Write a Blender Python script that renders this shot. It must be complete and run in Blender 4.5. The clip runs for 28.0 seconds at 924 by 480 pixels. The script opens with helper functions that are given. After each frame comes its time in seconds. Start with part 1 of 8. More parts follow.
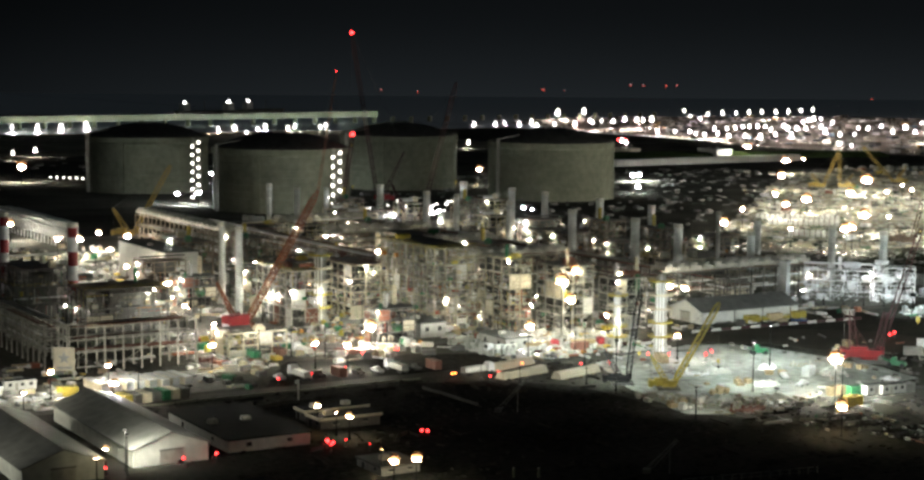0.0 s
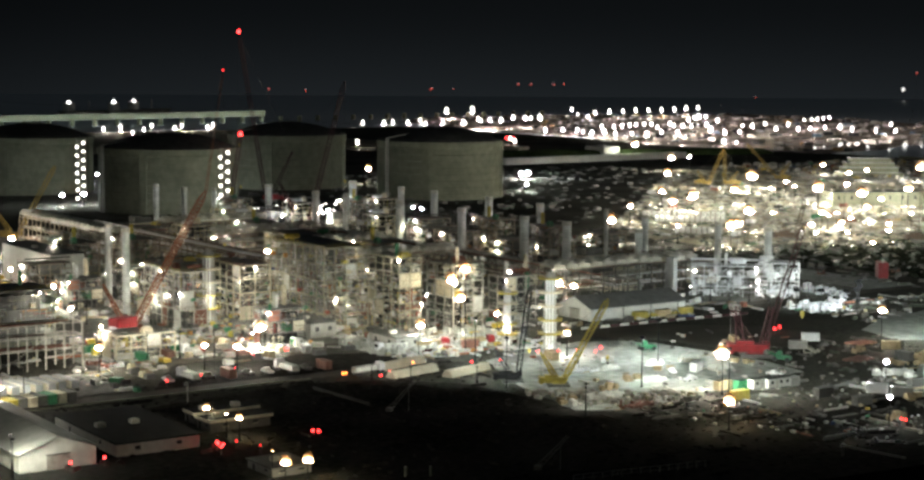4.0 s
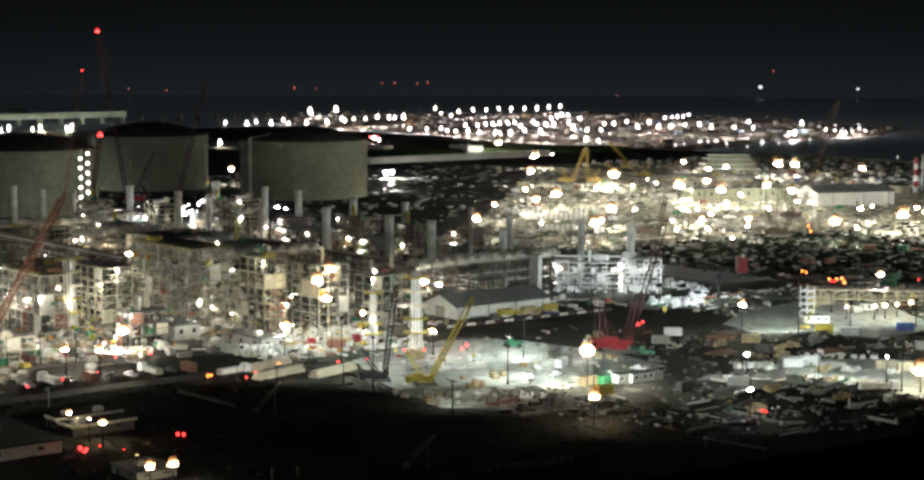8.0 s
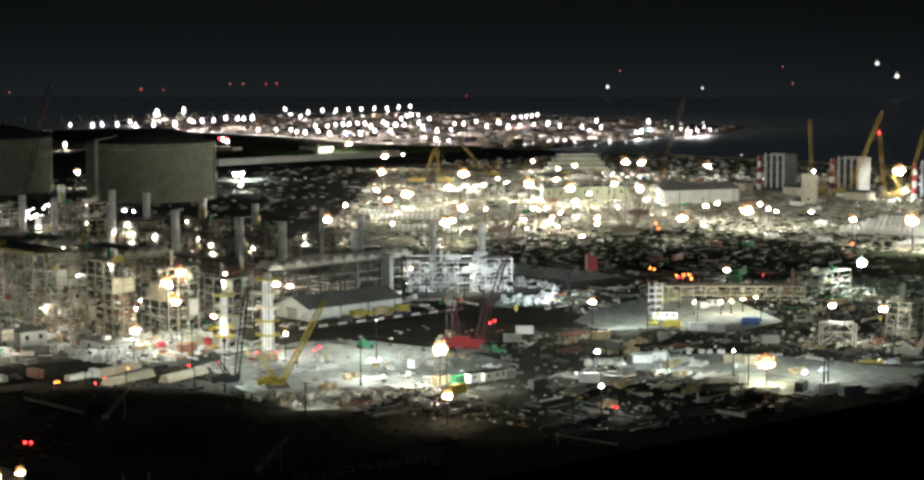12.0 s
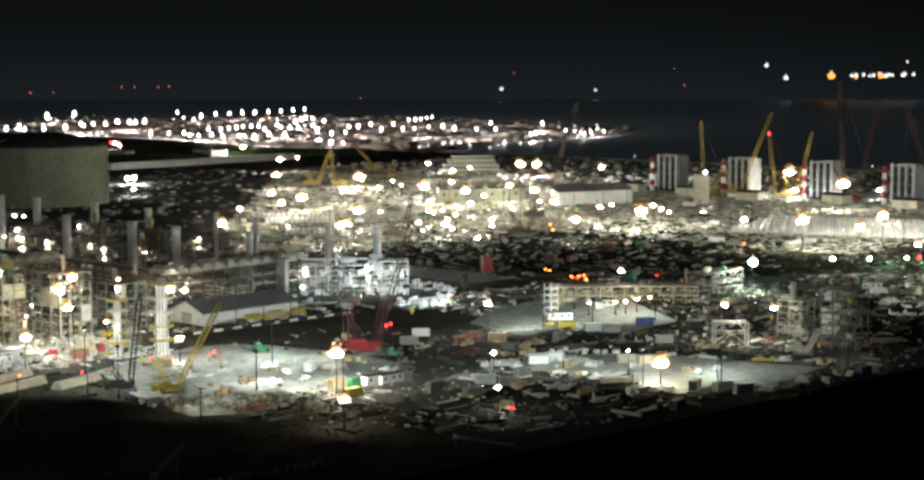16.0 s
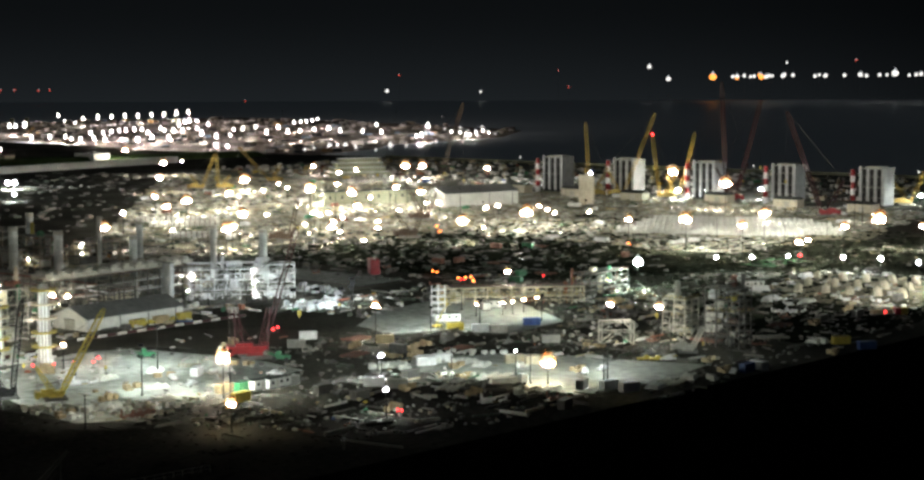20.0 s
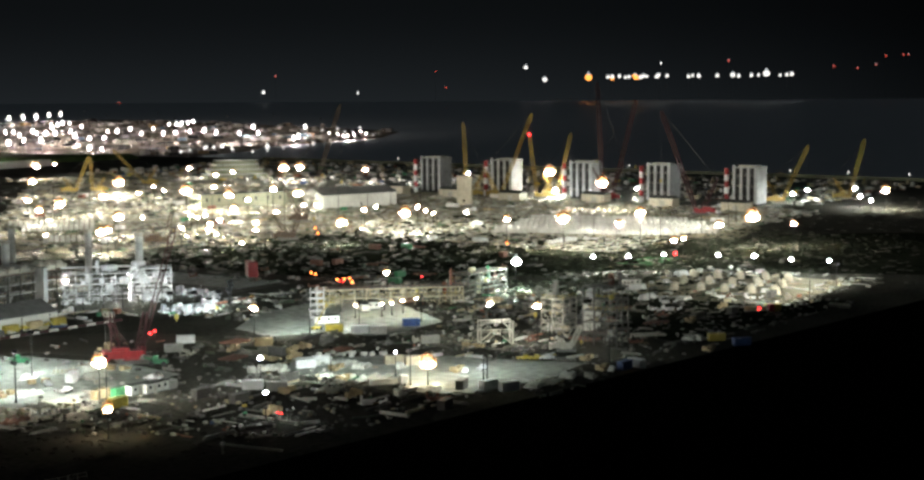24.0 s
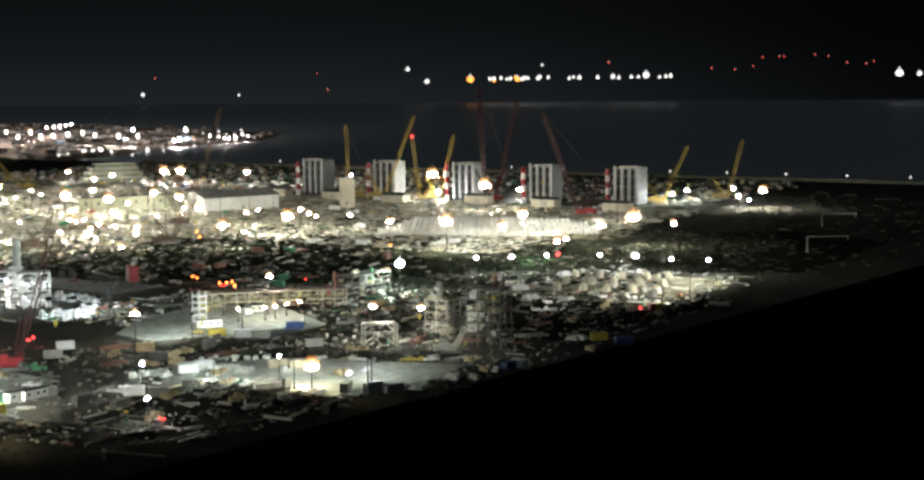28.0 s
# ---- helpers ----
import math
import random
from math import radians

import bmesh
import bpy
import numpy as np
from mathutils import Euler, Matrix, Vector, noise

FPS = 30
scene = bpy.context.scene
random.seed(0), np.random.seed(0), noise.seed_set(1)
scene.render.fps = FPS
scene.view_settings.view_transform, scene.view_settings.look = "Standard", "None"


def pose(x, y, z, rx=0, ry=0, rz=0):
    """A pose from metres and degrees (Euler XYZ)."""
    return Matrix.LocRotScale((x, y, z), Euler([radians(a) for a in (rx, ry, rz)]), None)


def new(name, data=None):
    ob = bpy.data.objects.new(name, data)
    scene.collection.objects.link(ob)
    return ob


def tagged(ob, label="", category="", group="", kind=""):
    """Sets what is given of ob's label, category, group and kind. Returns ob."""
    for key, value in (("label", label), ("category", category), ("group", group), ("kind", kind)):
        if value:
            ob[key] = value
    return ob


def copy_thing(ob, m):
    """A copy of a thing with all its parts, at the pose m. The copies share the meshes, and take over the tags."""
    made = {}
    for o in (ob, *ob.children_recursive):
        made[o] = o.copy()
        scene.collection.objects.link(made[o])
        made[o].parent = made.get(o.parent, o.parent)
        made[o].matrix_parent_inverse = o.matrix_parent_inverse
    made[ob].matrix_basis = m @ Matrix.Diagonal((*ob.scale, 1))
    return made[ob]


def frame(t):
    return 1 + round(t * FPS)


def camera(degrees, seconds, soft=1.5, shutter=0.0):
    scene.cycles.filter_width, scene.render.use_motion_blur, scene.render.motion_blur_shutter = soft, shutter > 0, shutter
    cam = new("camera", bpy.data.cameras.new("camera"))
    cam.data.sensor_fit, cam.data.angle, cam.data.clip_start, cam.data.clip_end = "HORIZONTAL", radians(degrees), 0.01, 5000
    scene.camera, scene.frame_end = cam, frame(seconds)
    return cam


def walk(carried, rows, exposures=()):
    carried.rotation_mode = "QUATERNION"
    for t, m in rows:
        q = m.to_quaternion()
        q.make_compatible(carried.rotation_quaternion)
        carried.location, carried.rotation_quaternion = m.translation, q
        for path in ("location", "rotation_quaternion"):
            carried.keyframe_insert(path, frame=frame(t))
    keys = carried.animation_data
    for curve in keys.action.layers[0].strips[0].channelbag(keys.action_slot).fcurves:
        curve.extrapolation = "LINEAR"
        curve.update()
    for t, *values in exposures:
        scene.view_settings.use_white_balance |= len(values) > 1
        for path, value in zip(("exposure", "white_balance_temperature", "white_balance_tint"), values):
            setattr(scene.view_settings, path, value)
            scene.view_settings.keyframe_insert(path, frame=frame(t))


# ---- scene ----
import itertools

# The plant's grid runs along x and y; the camera hovers over the origin and pans.
EYE = 93.0
cam = camera(30.44, 28.0, soft=2.6)
PATH = [(0, -30.586, -5.890, -0.443), (0.5, -30.834, -5.892, -0.428), (1, -31.203, -5.894, -0.418), (1.5, -31.563, -5.901, -0.412),
    (2, -32.001, -5.907, -0.406), (2.5, -32.586, -5.902, -0.385), (3, -33.185, -5.904, -0.374), (3.5, -33.766, -5.900, -0.353),
    (5.5, -36.049, -5.906, -0.289), (6, -36.624, -5.903, -0.269), (6.5, -37.192, -5.907, -0.257), (7, -37.766, -5.905, -0.230),
    (7.5, -38.351, -5.912, -0.197), (8, -38.927, -5.910, -0.179), (8.5, -39.521, -5.911, -0.157), (9, -40.126, -5.909, -0.147),
    (9.5, -40.747, -5.913, -0.123), (10, -41.376, -5.907, -0.099), (10.5, -42.007, -5.899, -0.082), (11, -42.656, -5.893, -0.067),
    (11.5, -43.317, -5.884, -0.048), (12, -43.980, -5.886, -0.025), (12.5, -44.664, -5.871, -0.011), (13, -45.353, -5.861, 0.013),
    (13.5, -46.022, -5.848, 0.035), (15.5, -47.240, -5.811, 0.066), (16, -47.529, -5.806, 0.072), (16.5, -47.892, -5.802, 0.093),
    (17, -48.444, -5.794, 0.105), (17.5, -48.965, -5.781, 0.123), (18, -49.409, -5.774, 0.143), (18.5, -49.870, -5.769, 0.160),
    (19, -50.372, -5.765, 0.178), (19.5, -50.882, -5.760, 0.207), (20, -51.381, -5.752, 0.217), (20.5, -51.874, -5.753, 0.225),
    (21, -52.385, -5.751, 0.241), (21.5, -52.843, -5.754, 0.259), (23.5, -54.902, -5.744, 0.318), (24, -55.507, -5.738, 0.337),
    (24.5, -56.118, -5.739, 0.352), (25, -56.723, -5.735, 0.369), (25.5, -57.329, -5.722, 0.377), (26, -57.898, -5.716, 0.392),
    (26.5, -58.539, -5.713, 0.400), (27, -58.905, -5.713, 0.394), (27.5, -59.260, -5.710, 0.398), (28, -59.468, -5.697, 0.400)]
# the picture brightens a little as the dark marsh comes in
walk(cam, [(t, pose(0, 0, EYE, 90 + pitch, roll, yaw)) for t, yaw, pitch, roll in PATH], exposures=((0.0, 0.2), (6.0, 0.12), (12.0, 0.06), (20.0, 0.12), (24.0, 0.2), (28.0, 0.3)))

# ---- night sky ----
world = bpy.data.worlds.new("night")
scene.world = world
world.use_nodes = True
sky = world.node_tree.nodes["Background"]
# the site's lights brighten the hazy air: a broad glow round the bearing of the works, fading to both sides
sky_nodes, sky_links = world.node_tree.nodes, world.node_tree.links
bearing = sky_nodes.new("ShaderNodeTexCoord")
toward = sky_nodes.new("ShaderNodeVectorMath")
toward.operation = "DOT_PRODUCT"
toward.inputs[1].default_value = (math.cos(radians(49)), math.sin(radians(49)), 0.0)
fade = sky_nodes.new("ShaderNodeMapRange")
fade.interpolation_type = "SMOOTHSTEP"
fade.inputs["From Min"].default_value, fade.inputs["From Max"].default_value = 0.83, 1.0
fade.inputs["To Min"].default_value, fade.inputs["To Max"].default_value = 0.0018, 0.0108
sky_links.new(bearing.outputs["Generated"], toward.inputs[0])
sky_links.new(toward.outputs["Value"], fade.inputs["Value"])
split = sky_nodes.new("ShaderNodeSeparateXYZ")
lift = sky_nodes.new("ShaderNodeMapRange")
lift.interpolation_type = "SMOOTHSTEP"
lift.inputs["From Min"].default_value, lift.inputs["From Max"].default_value = -0.06, 0.042
lift.inputs["To Min"].default_value, lift.inputs["To Max"].default_value = 1.75, 0.42
both_fades = sky_nodes.new("ShaderNodeMath")
both_fades.operation = "MULTIPLY"
sky_links.new(bearing.outputs["Generated"], split.inputs[0])
sky_links.new(split.outputs["Z"], lift.inputs["Value"])
sky_links.new(fade.outputs["Result"], both_fades.inputs[0])
sky_links.new(lift.outputs["Result"], both_fades.inputs[1])
# unseen overhead glow, added to fill the dark site and brighten the water
overhead_fill = sky_nodes.new("ShaderNodeMapRange")
overhead_fill.interpolation_type = "SMOOTHSTEP"
overhead_fill.inputs["From Min"].default_value, overhead_fill.inputs["From Max"].default_value = 0.06, 0.5
overhead_fill.inputs["To Min"].default_value, overhead_fill.inputs["To Max"].default_value = 0.0, 0.011
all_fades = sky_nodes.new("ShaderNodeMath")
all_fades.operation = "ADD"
sky_links.new(split.outputs["Z"], overhead_fill.inputs["Value"])
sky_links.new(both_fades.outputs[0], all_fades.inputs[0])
sky_links.new(overhead_fill.outputs["Result"], all_fades.inputs[1])
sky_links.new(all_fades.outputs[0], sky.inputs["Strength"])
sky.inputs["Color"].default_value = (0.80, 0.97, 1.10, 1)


# ---- materials ----
def surface(name, color, rough=0.7, metal=0.0, grain=2.0, stain=0.15, amount=0.35, bump=0.2, random_hue=0.0, gloss=0.5):
    """Base colour with grain and larger stains, in metres; random_hue varies whole objects."""
    m = bpy.data.materials.new(name)
    m.use_nodes = True
    nt = m.node_tree
    nodes, links = nt.nodes, nt.links
    bsdf = nodes["Principled BSDF"]
    geo = nodes.new("ShaderNodeNewGeometry")
    fine = nodes.new("ShaderNodeTexNoise")
    fine.inputs["Scale"].default_value, fine.inputs["Detail"].default_value = grain, 4
    wide = nodes.new("ShaderNodeTexNoise")
    wide.inputs["Scale"].default_value, wide.inputs["Detail"].default_value = stain, 5
    links.new(geo.outputs["Position"], fine.inputs["Vector"])
    links.new(geo.outputs["Position"], wide.inputs["Vector"])
    both = nodes.new("ShaderNodeMath")
    both.operation = "ADD"
    links.new(fine.outputs["Fac"], both.inputs[0])
    links.new(wide.outputs["Fac"], both.inputs[1])
    span = nodes.new("ShaderNodeMapRange")
    span.inputs["From Min"].default_value, span.inputs["From Max"].default_value = 0.65, 1.35
    span.inputs["To Min"].default_value, span.inputs["To Max"].default_value = 1 - amount, 1 + amount * 0.6
    links.new(both.outputs[0], span.inputs["Value"])
    value = span.outputs["Result"]
    if random_hue:
        info = nodes.new("ShaderNodeObjectInfo")
        mix = nodes.new("ShaderNodeMapRange")
        mix.inputs["To Min"].default_value, mix.inputs["To Max"].default_value = 1 - random_hue, 1 + random_hue
        links.new(info.outputs["Random"], mix.inputs["Value"])
        mul = nodes.new("ShaderNodeMath")
        mul.operation = "MULTIPLY"
        links.new(value, mul.inputs[0])
        links.new(mix.outputs["Result"], mul.inputs[1])
        value = mul.outputs[0]
    tint = nodes.new("ShaderNodeVectorMath")
    tint.operation = "SCALE"
    tint.inputs[0].default_value = color
    links.new(value, tint.inputs["Scale"])
    links.new(tint.outputs["Vector"], bsdf.inputs["Base Color"])
    bsdf.inputs["Roughness"].default_value = rough
    bsdf.inputs["Metallic"].default_value = metal
    bsdf.inputs["Specular IOR Level"].default_value = gloss
    if bump:
        dent = nodes.new("ShaderNodeBump")
        dent.inputs["Strength"].default_value, dent.inputs["Distance"].default_value = bump, 0.1
        links.new(fine.outputs["Fac"], dent.inputs["Height"])
        links.new(dent.outputs["Normal"], bsdf.inputs["Normal"])
    return m


def glow(name, color, strength):
    m = bpy.data.materials.new(name)
    m.use_nodes = True
    bsdf = m.node_tree.nodes["Principled BSDF"]
    bsdf.inputs["Base Color"].default_value = (0.02, 0.02, 0.02, 1)
    bsdf.inputs["Emission Color"].default_value = (*color, 1)
    bsdf.inputs["Emission Strength"].default_value = strength
    return m


SOIL = surface("dark_soil", (0.085, 0.083, 0.070), 0.95, grain=0.6, stain=0.02, amount=0.6, gloss=0.0)
GRAVEL = surface("pale_gravel", (0.17, 0.168, 0.148), 0.95, grain=0.5, stain=0.03, amount=0.55, gloss=0.05)
SAND = surface("compacted_sand", (0.29, 0.272, 0.200), 0.95, grain=0.4, stain=0.02, amount=0.7, gloss=0.05)
HEADLAND_SOIL = surface("pinkish_headland_gravel", (0.30, 0.26, 0.22), 0.95, grain=0.08, stain=0.008, amount=0.7, gloss=0.05)
YARD = surface("concrete_yard", (0.40, 0.42, 0.385), 0.85, grain=0.3, stain=0.04, amount=0.6, gloss=0.05)
ASPHALT = surface("asphalt", (0.085, 0.08, 0.066), 0.9, grain=1.5, stain=0.05, gloss=0.05)
GRASS = surface("rough_grass", (0.05, 0.075, 0.03), 0.95, grain=0.5, stain=0.03, amount=0.5, gloss=0.05)
CONCRETE = surface("tank_concrete", (0.20, 0.21, 0.155), 0.85, grain=0.25, stain=0.05, amount=0.3, gloss=0.05)
CONCRETE_DARK = surface("dark_roof_concrete", (0.07, 0.07, 0.065), 0.9, grain=0.3, stain=0.06, gloss=0.05)
STEEL = surface("galvanised_steel", (0.44, 0.43, 0.37), 0.55, 0.2, grain=0.8, stain=0.1, random_hue=0.25)
STEEL_DARK = surface("dark_primed_steel", (0.12, 0.12, 0.11), 0.6, 0.2, grain=0.8, stain=0.1, random_hue=0.3)
STEEL_WHITE = surface("white_painted_steel", (0.72, 0.74, 0.74), 0.5, grain=0.8, stain=0.1, amount=0.25)
STEEL_CREAM = surface("cream_painted_steel", (0.55, 0.50, 0.36), 0.55, grain=0.8, stain=0.1, random_hue=0.2)
STEEL_DULL = surface("dull_brown_steel", (0.24, 0.20, 0.15), 0.65, 0.1, grain=0.8, stain=0.1, random_hue=0.25)
STEEL_OLIVE = surface("olive_cream_steel", (0.32, 0.30, 0.22), 0.6, 0.1, grain=0.8, stain=0.1, random_hue=0.2)
STACK_STEEL = surface("pale_stack_steel", (0.46, 0.48, 0.46), 0.5, grain=0.6, stain=0.1, random_hue=0.15)
CRANE_BROWN = surface("dull_brown_paint", (0.075, 0.05, 0.032), 0.7, grain=0.8, stain=0.2)
# darker copy of the red, for booms and barriers in dim light
SHADED_RED = surface("shaded_red_paint", (0.04, 0.004, 0.005), 0.6, grain=0.8, stain=0.2)
CLADDING = surface("aluminium_cladding", (0.40, 0.40, 0.365), 0.5, 0.4, grain=0.6, stain=0.1, random_hue=0.2)
RUSTY = surface("rust_primer_steel", (0.16, 0.07, 0.045), 0.7, grain=0.8, stain=0.1, random_hue=0.3)
WHITE = surface("white_sheet_wall", (0.62, 0.63, 0.58), 0.6, grain=0.5, stain=0.06, amount=0.25)
CREAM = surface("cream_sheet_wall", (0.52, 0.48, 0.36), 0.6, grain=0.5, stain=0.06, amount=0.3)
ROOF = surface("grey_sheet_roof", (0.07, 0.073, 0.066), 0.7, 0.1, grain=0.4, stain=0.06)
GREEN_ROOF = surface("pale_green_sheet_roof", (0.30, 0.48, 0.28), 0.6, grain=0.5, stain=0.06)
# green of a spread sheet, also used to paint lamp-lit grass
PATCH_GREEN = surface("green_ground_patch", (0.03, 0.09, 0.035), 0.9, grain=0.5, stain=0.08, amount=0.5, gloss=0.05)
BLACK_ROOF = surface("black_felt_roof", (0.02, 0.02, 0.019), 0.9, grain=0.4, stain=0.06, gloss=0.1)
SHEET_GREY = surface("dull_grey_sheet_roof", (0.19, 0.195, 0.185), 0.7, grain=0.4, stain=0.06, amount=0.4)
TENT = surface("white_tent_fabric", (0.58, 0.60, 0.52), 0.7, grain=0.4, stain=0.08, amount=0.3)
TENT_ROOF = surface("grey_tent_roof", (0.20, 0.205, 0.18), 0.7, grain=0.4, stain=0.08, amount=0.4)
GREY_PANEL = surface("pale_grey_panel", (0.36, 0.375, 0.375), 0.5, 0.2, grain=0.3, stain=0.05)
BLACK_PANEL = surface("black_louvre_and_backing", (0.012, 0.012, 0.012), 0.8, grain=0.5, stain=0.1)
RED_PAINT = surface("red_paint", (0.24, 0.010, 0.013), 0.5, grain=0.8, stain=0.2)
ORANGE_PAINT = surface("orange_paint", (0.17, 0.058, 0.02), 0.55, grain=0.8, stain=0.2)
YELLOW_PAINT = surface("yellow_paint", (0.40, 0.32, 0.05), 0.5, grain=0.8, stain=0.2, random_hue=0.2)
# darker copy of the yellow, for far cranes in dim light
SHADED_YELLOW = surface("shaded_yellow_paint", (0.25, 0.175, 0.035), 0.6, grain=0.8, stain=0.2, random_hue=0.2)
GREEN_PAINT = surface("green_paint", (0.025, 0.15, 0.065), 0.5, grain=0.8, stain=0.2, random_hue=0.2)
BLUE_PAINT = surface("blue_paint", (0.04, 0.09, 0.26), 0.5, grain=0.8, stain=0.2, random_hue=0.2)
TIMBER = surface("pale_timber", (0.36, 0.29, 0.17), 0.85, grain=1.2, stain=0.3, random_hue=0.25)
TARP = surface("pale_tarpaulin", (0.55, 0.57, 0.52), 0.6, grain=0.6, stain=0.2, random_hue=0.3)
POLE_STEEL = surface("dark_pole_steel", (0.02, 0.02, 0.02), 0.8, grain=0.8, stain=0.1, gloss=0.1)
RUBBER = surface("black_rubber", (0.02, 0.02, 0.02), 0.8)
GLASS_DARK = surface("dark_window_glass", (0.05, 0.052, 0.055), 0.15, bump=0)

# part metallic so the sea mirrors the sky, in place of airlight over it
WATER = bpy.data.materials.new("black_night_water")
WATER.use_nodes = True
water_bsdf = WATER.node_tree.nodes["Principled BSDF"]
water_bsdf.inputs["Base Color"].default_value = (0.80, 0.86, 0.90, 1)
water_bsdf.inputs["Roughness"].default_value = 0.40
water_bsdf.inputs["Metallic"].default_value = 0.62
water_bsdf.inputs["IOR"].default_value = 1.33
ripple = WATER.node_tree.nodes.new("ShaderNodeTexNoise")
ripple.inputs["Scale"].default_value, ripple.inputs["Detail"].default_value = 0.35, 4
ripple_bump = WATER.node_tree.nodes.new("ShaderNodeBump")
ripple_bump.inputs["Strength"].default_value, ripple_bump.inputs["Distance"].default_value = 0.03, 0.3
ripple_place = WATER.node_tree.nodes.new("ShaderNodeNewGeometry")
WATER.node_tree.links.new(ripple_place.outputs["Position"], ripple.inputs["Vector"])
WATER.node_tree.links.new(ripple.outputs["Fac"], ripple_bump.inputs["Height"])
WATER.node_tree.links.new(ripple_bump.outputs["Normal"], water_bsdf.inputs["Normal"])

LAMP_COOL = glow("cool_lamp", (0.92, 0.98, 1.0), 6.0)
LAMP_WARM = glow("warm_lamp", (1.0, 0.82, 0.52), 2.2)
LAMP_NEAR = glow("near_lamp", (1.0, 0.78, 0.44), 2.2)
LAMP_GREEN = glow("greenish_lamp", (0.80, 1.0, 0.86), 6.0)
LAMP_FAR = glow("far_lamp", (1.0, 0.97, 0.88), 6.0)
LAMP_SMALL = glow("small_white_lamp", (1.0, 0.96, 0.84), 9.0)
LAMP_STAIR = glow("stair_lamp", (1.0, 0.95, 0.85), 6.0)
LAMP_PLANT = glow("plant_lamp", (1.0, 0.84, 0.55), 2.4)
LAMP_SHED = glow("shed_lamp", (1.0, 0.80, 0.46), 2.4)
LAMP_POST = glow("post_lamp", (0.95, 0.98, 1.0), 6.0)
LAMP_COAST = glow("coast_lamp", (1.0, 0.97, 0.92), 1.15)
LAMP_SHIP = glow("ship_lamp", (1.0, 0.97, 0.92), 6.0)
LAMP_COAST_ORANGE = glow("coast_orange_lamp", (1.0, 0.34, 0.06), 2.0)
LAMP_COAST_RED = glow("coast_red_lamp", (1.0, 0.10, 0.06), 0.9)
LAMP_RED = glow("red_beacon_lamp", (1.0, 0.03, 0.03), 9.0)
LAMP_ORANGE = glow("orange_beacon_lamp", (1.0, 0.22, 0.04), 9.0)
LAMP_GREEN_DOT = glow("green_signal_lamp", (0.05, 1.0, 0.3), 8.0)

LENSES = {
    "cool_lamp": glow("cool_lens", (0.92, 0.99, 1.0), 1300.0),
    "warm_lamp": glow("warm_lens", (1.0, 0.96, 0.83), 1080.0),
    "near_lamp": glow("near_lens", (1.0, 0.95, 0.82), 1400.0),
    "plant_lamp": glow("plant_lens", (1.0, 0.93, 0.76), 2100.0),
    "shed_lamp": glow("shed_lens", (1.0, 0.90, 0.62), 260.0),
    "post_lamp": glow("post_lens", (0.93, 1.0, 0.95), 650.0),
    "greenish_lamp": glow("greenish_lens", (0.80, 1.0, 0.86), 1000.0),
    "far_lamp": glow("far_lens", (1.0, 0.93, 0.88), 620.0),
    "work_flood": glow("work_flood", (0.86, 0.97, 1.0), 230.0),
    "yard_flood": glow("yard_flood", (0.90, 1.0, 0.95), 2300.0),
    "far_flood": glow("far_flood", (1.0, 0.89, 0.82), 5200.0),
    "warm_flood": glow("warm_flood", (1.0, 0.97, 0.85), 2200.0),
    "small_white_lamp": glow("small_lens", (1.0, 0.94, 0.76), 3800.0)}


# ---- building kit ----
def part(name, bm, material, parent=None, label="", smooth=False):
    me = bpy.data.meshes.new(name)
    bm.to_mesh(me)
    bm.free()
    me.materials.append(material)
    if smooth:
        me.shade_smooth()
    ob = new(name, me)
    ob.parent = parent
    if label:
        ob["label"] = label
    return ob


def twin(name, me, parent, m=None, label=""):
    """One more object on a mesh that is there already."""
    ob = new(name, me)
    ob.parent = parent
    if m is not None:
        ob.matrix_basis = m
    if label:
        ob["label"] = label
    return ob


def thing(name, x, y, z=0.0, turn=0.0, label="", category="", group="", kind=""):
    ob = new(name)
    ob.matrix_basis = pose(x, y, z, 0, 0, turn)
    return tagged(ob, label, category, group, kind)


def box(bm, x0, x1, y0, y1, z0, z1):
    v = [bm.verts.new(p) for p in ((x0, y0, z0), (x1, y0, z0), (x1, y1, z0), (x0, y1, z0),
                                   (x0, y0, z1), (x1, y0, z1), (x1, y1, z1), (x0, y1, z1))]
    for q in ((3, 2, 1, 0), (4, 5, 6, 7), (0, 1, 5, 4), (1, 2, 6, 5), (2, 3, 7, 6), (3, 0, 4, 7)):
        bm.faces.new([v[i] for i in q])
    return bm


def cube(x0, x1, y0, y1, z0, z1):
    return box(bmesh.new(), x0, x1, y0, y1, z0, z1)


def tube(bm, p, q, r0, r1=None, seg=10, caps=True):
    """A round bar or cone from p to q."""
    r1 = r0 if r1 is None else r1
    p, q = Vector(p), Vector(q)
    way = (q - p).normalized()
    side = way.cross(Vector((0, 0, 1)) if abs(way.z) < 0.95 else Vector((1, 0, 0))).normalized()
    up = side.cross(way)
    rings = []
    for c, r in ((p, r0), (q, r1)):
        rings.append([bm.verts.new(c + r * (math.cos(2 * math.pi * i / seg) * side + math.sin(2 * math.pi * i / seg) * up)) for i in range(seg)])
    for i in range(seg):
        j = (i + 1) % seg
        bm.faces.new((rings[0][i], rings[0][j], rings[1][j], rings[1][i]))
    if caps:
        bm.faces.new(rings[0][::-1])
        bm.faces.new(rings[1])
    return bm


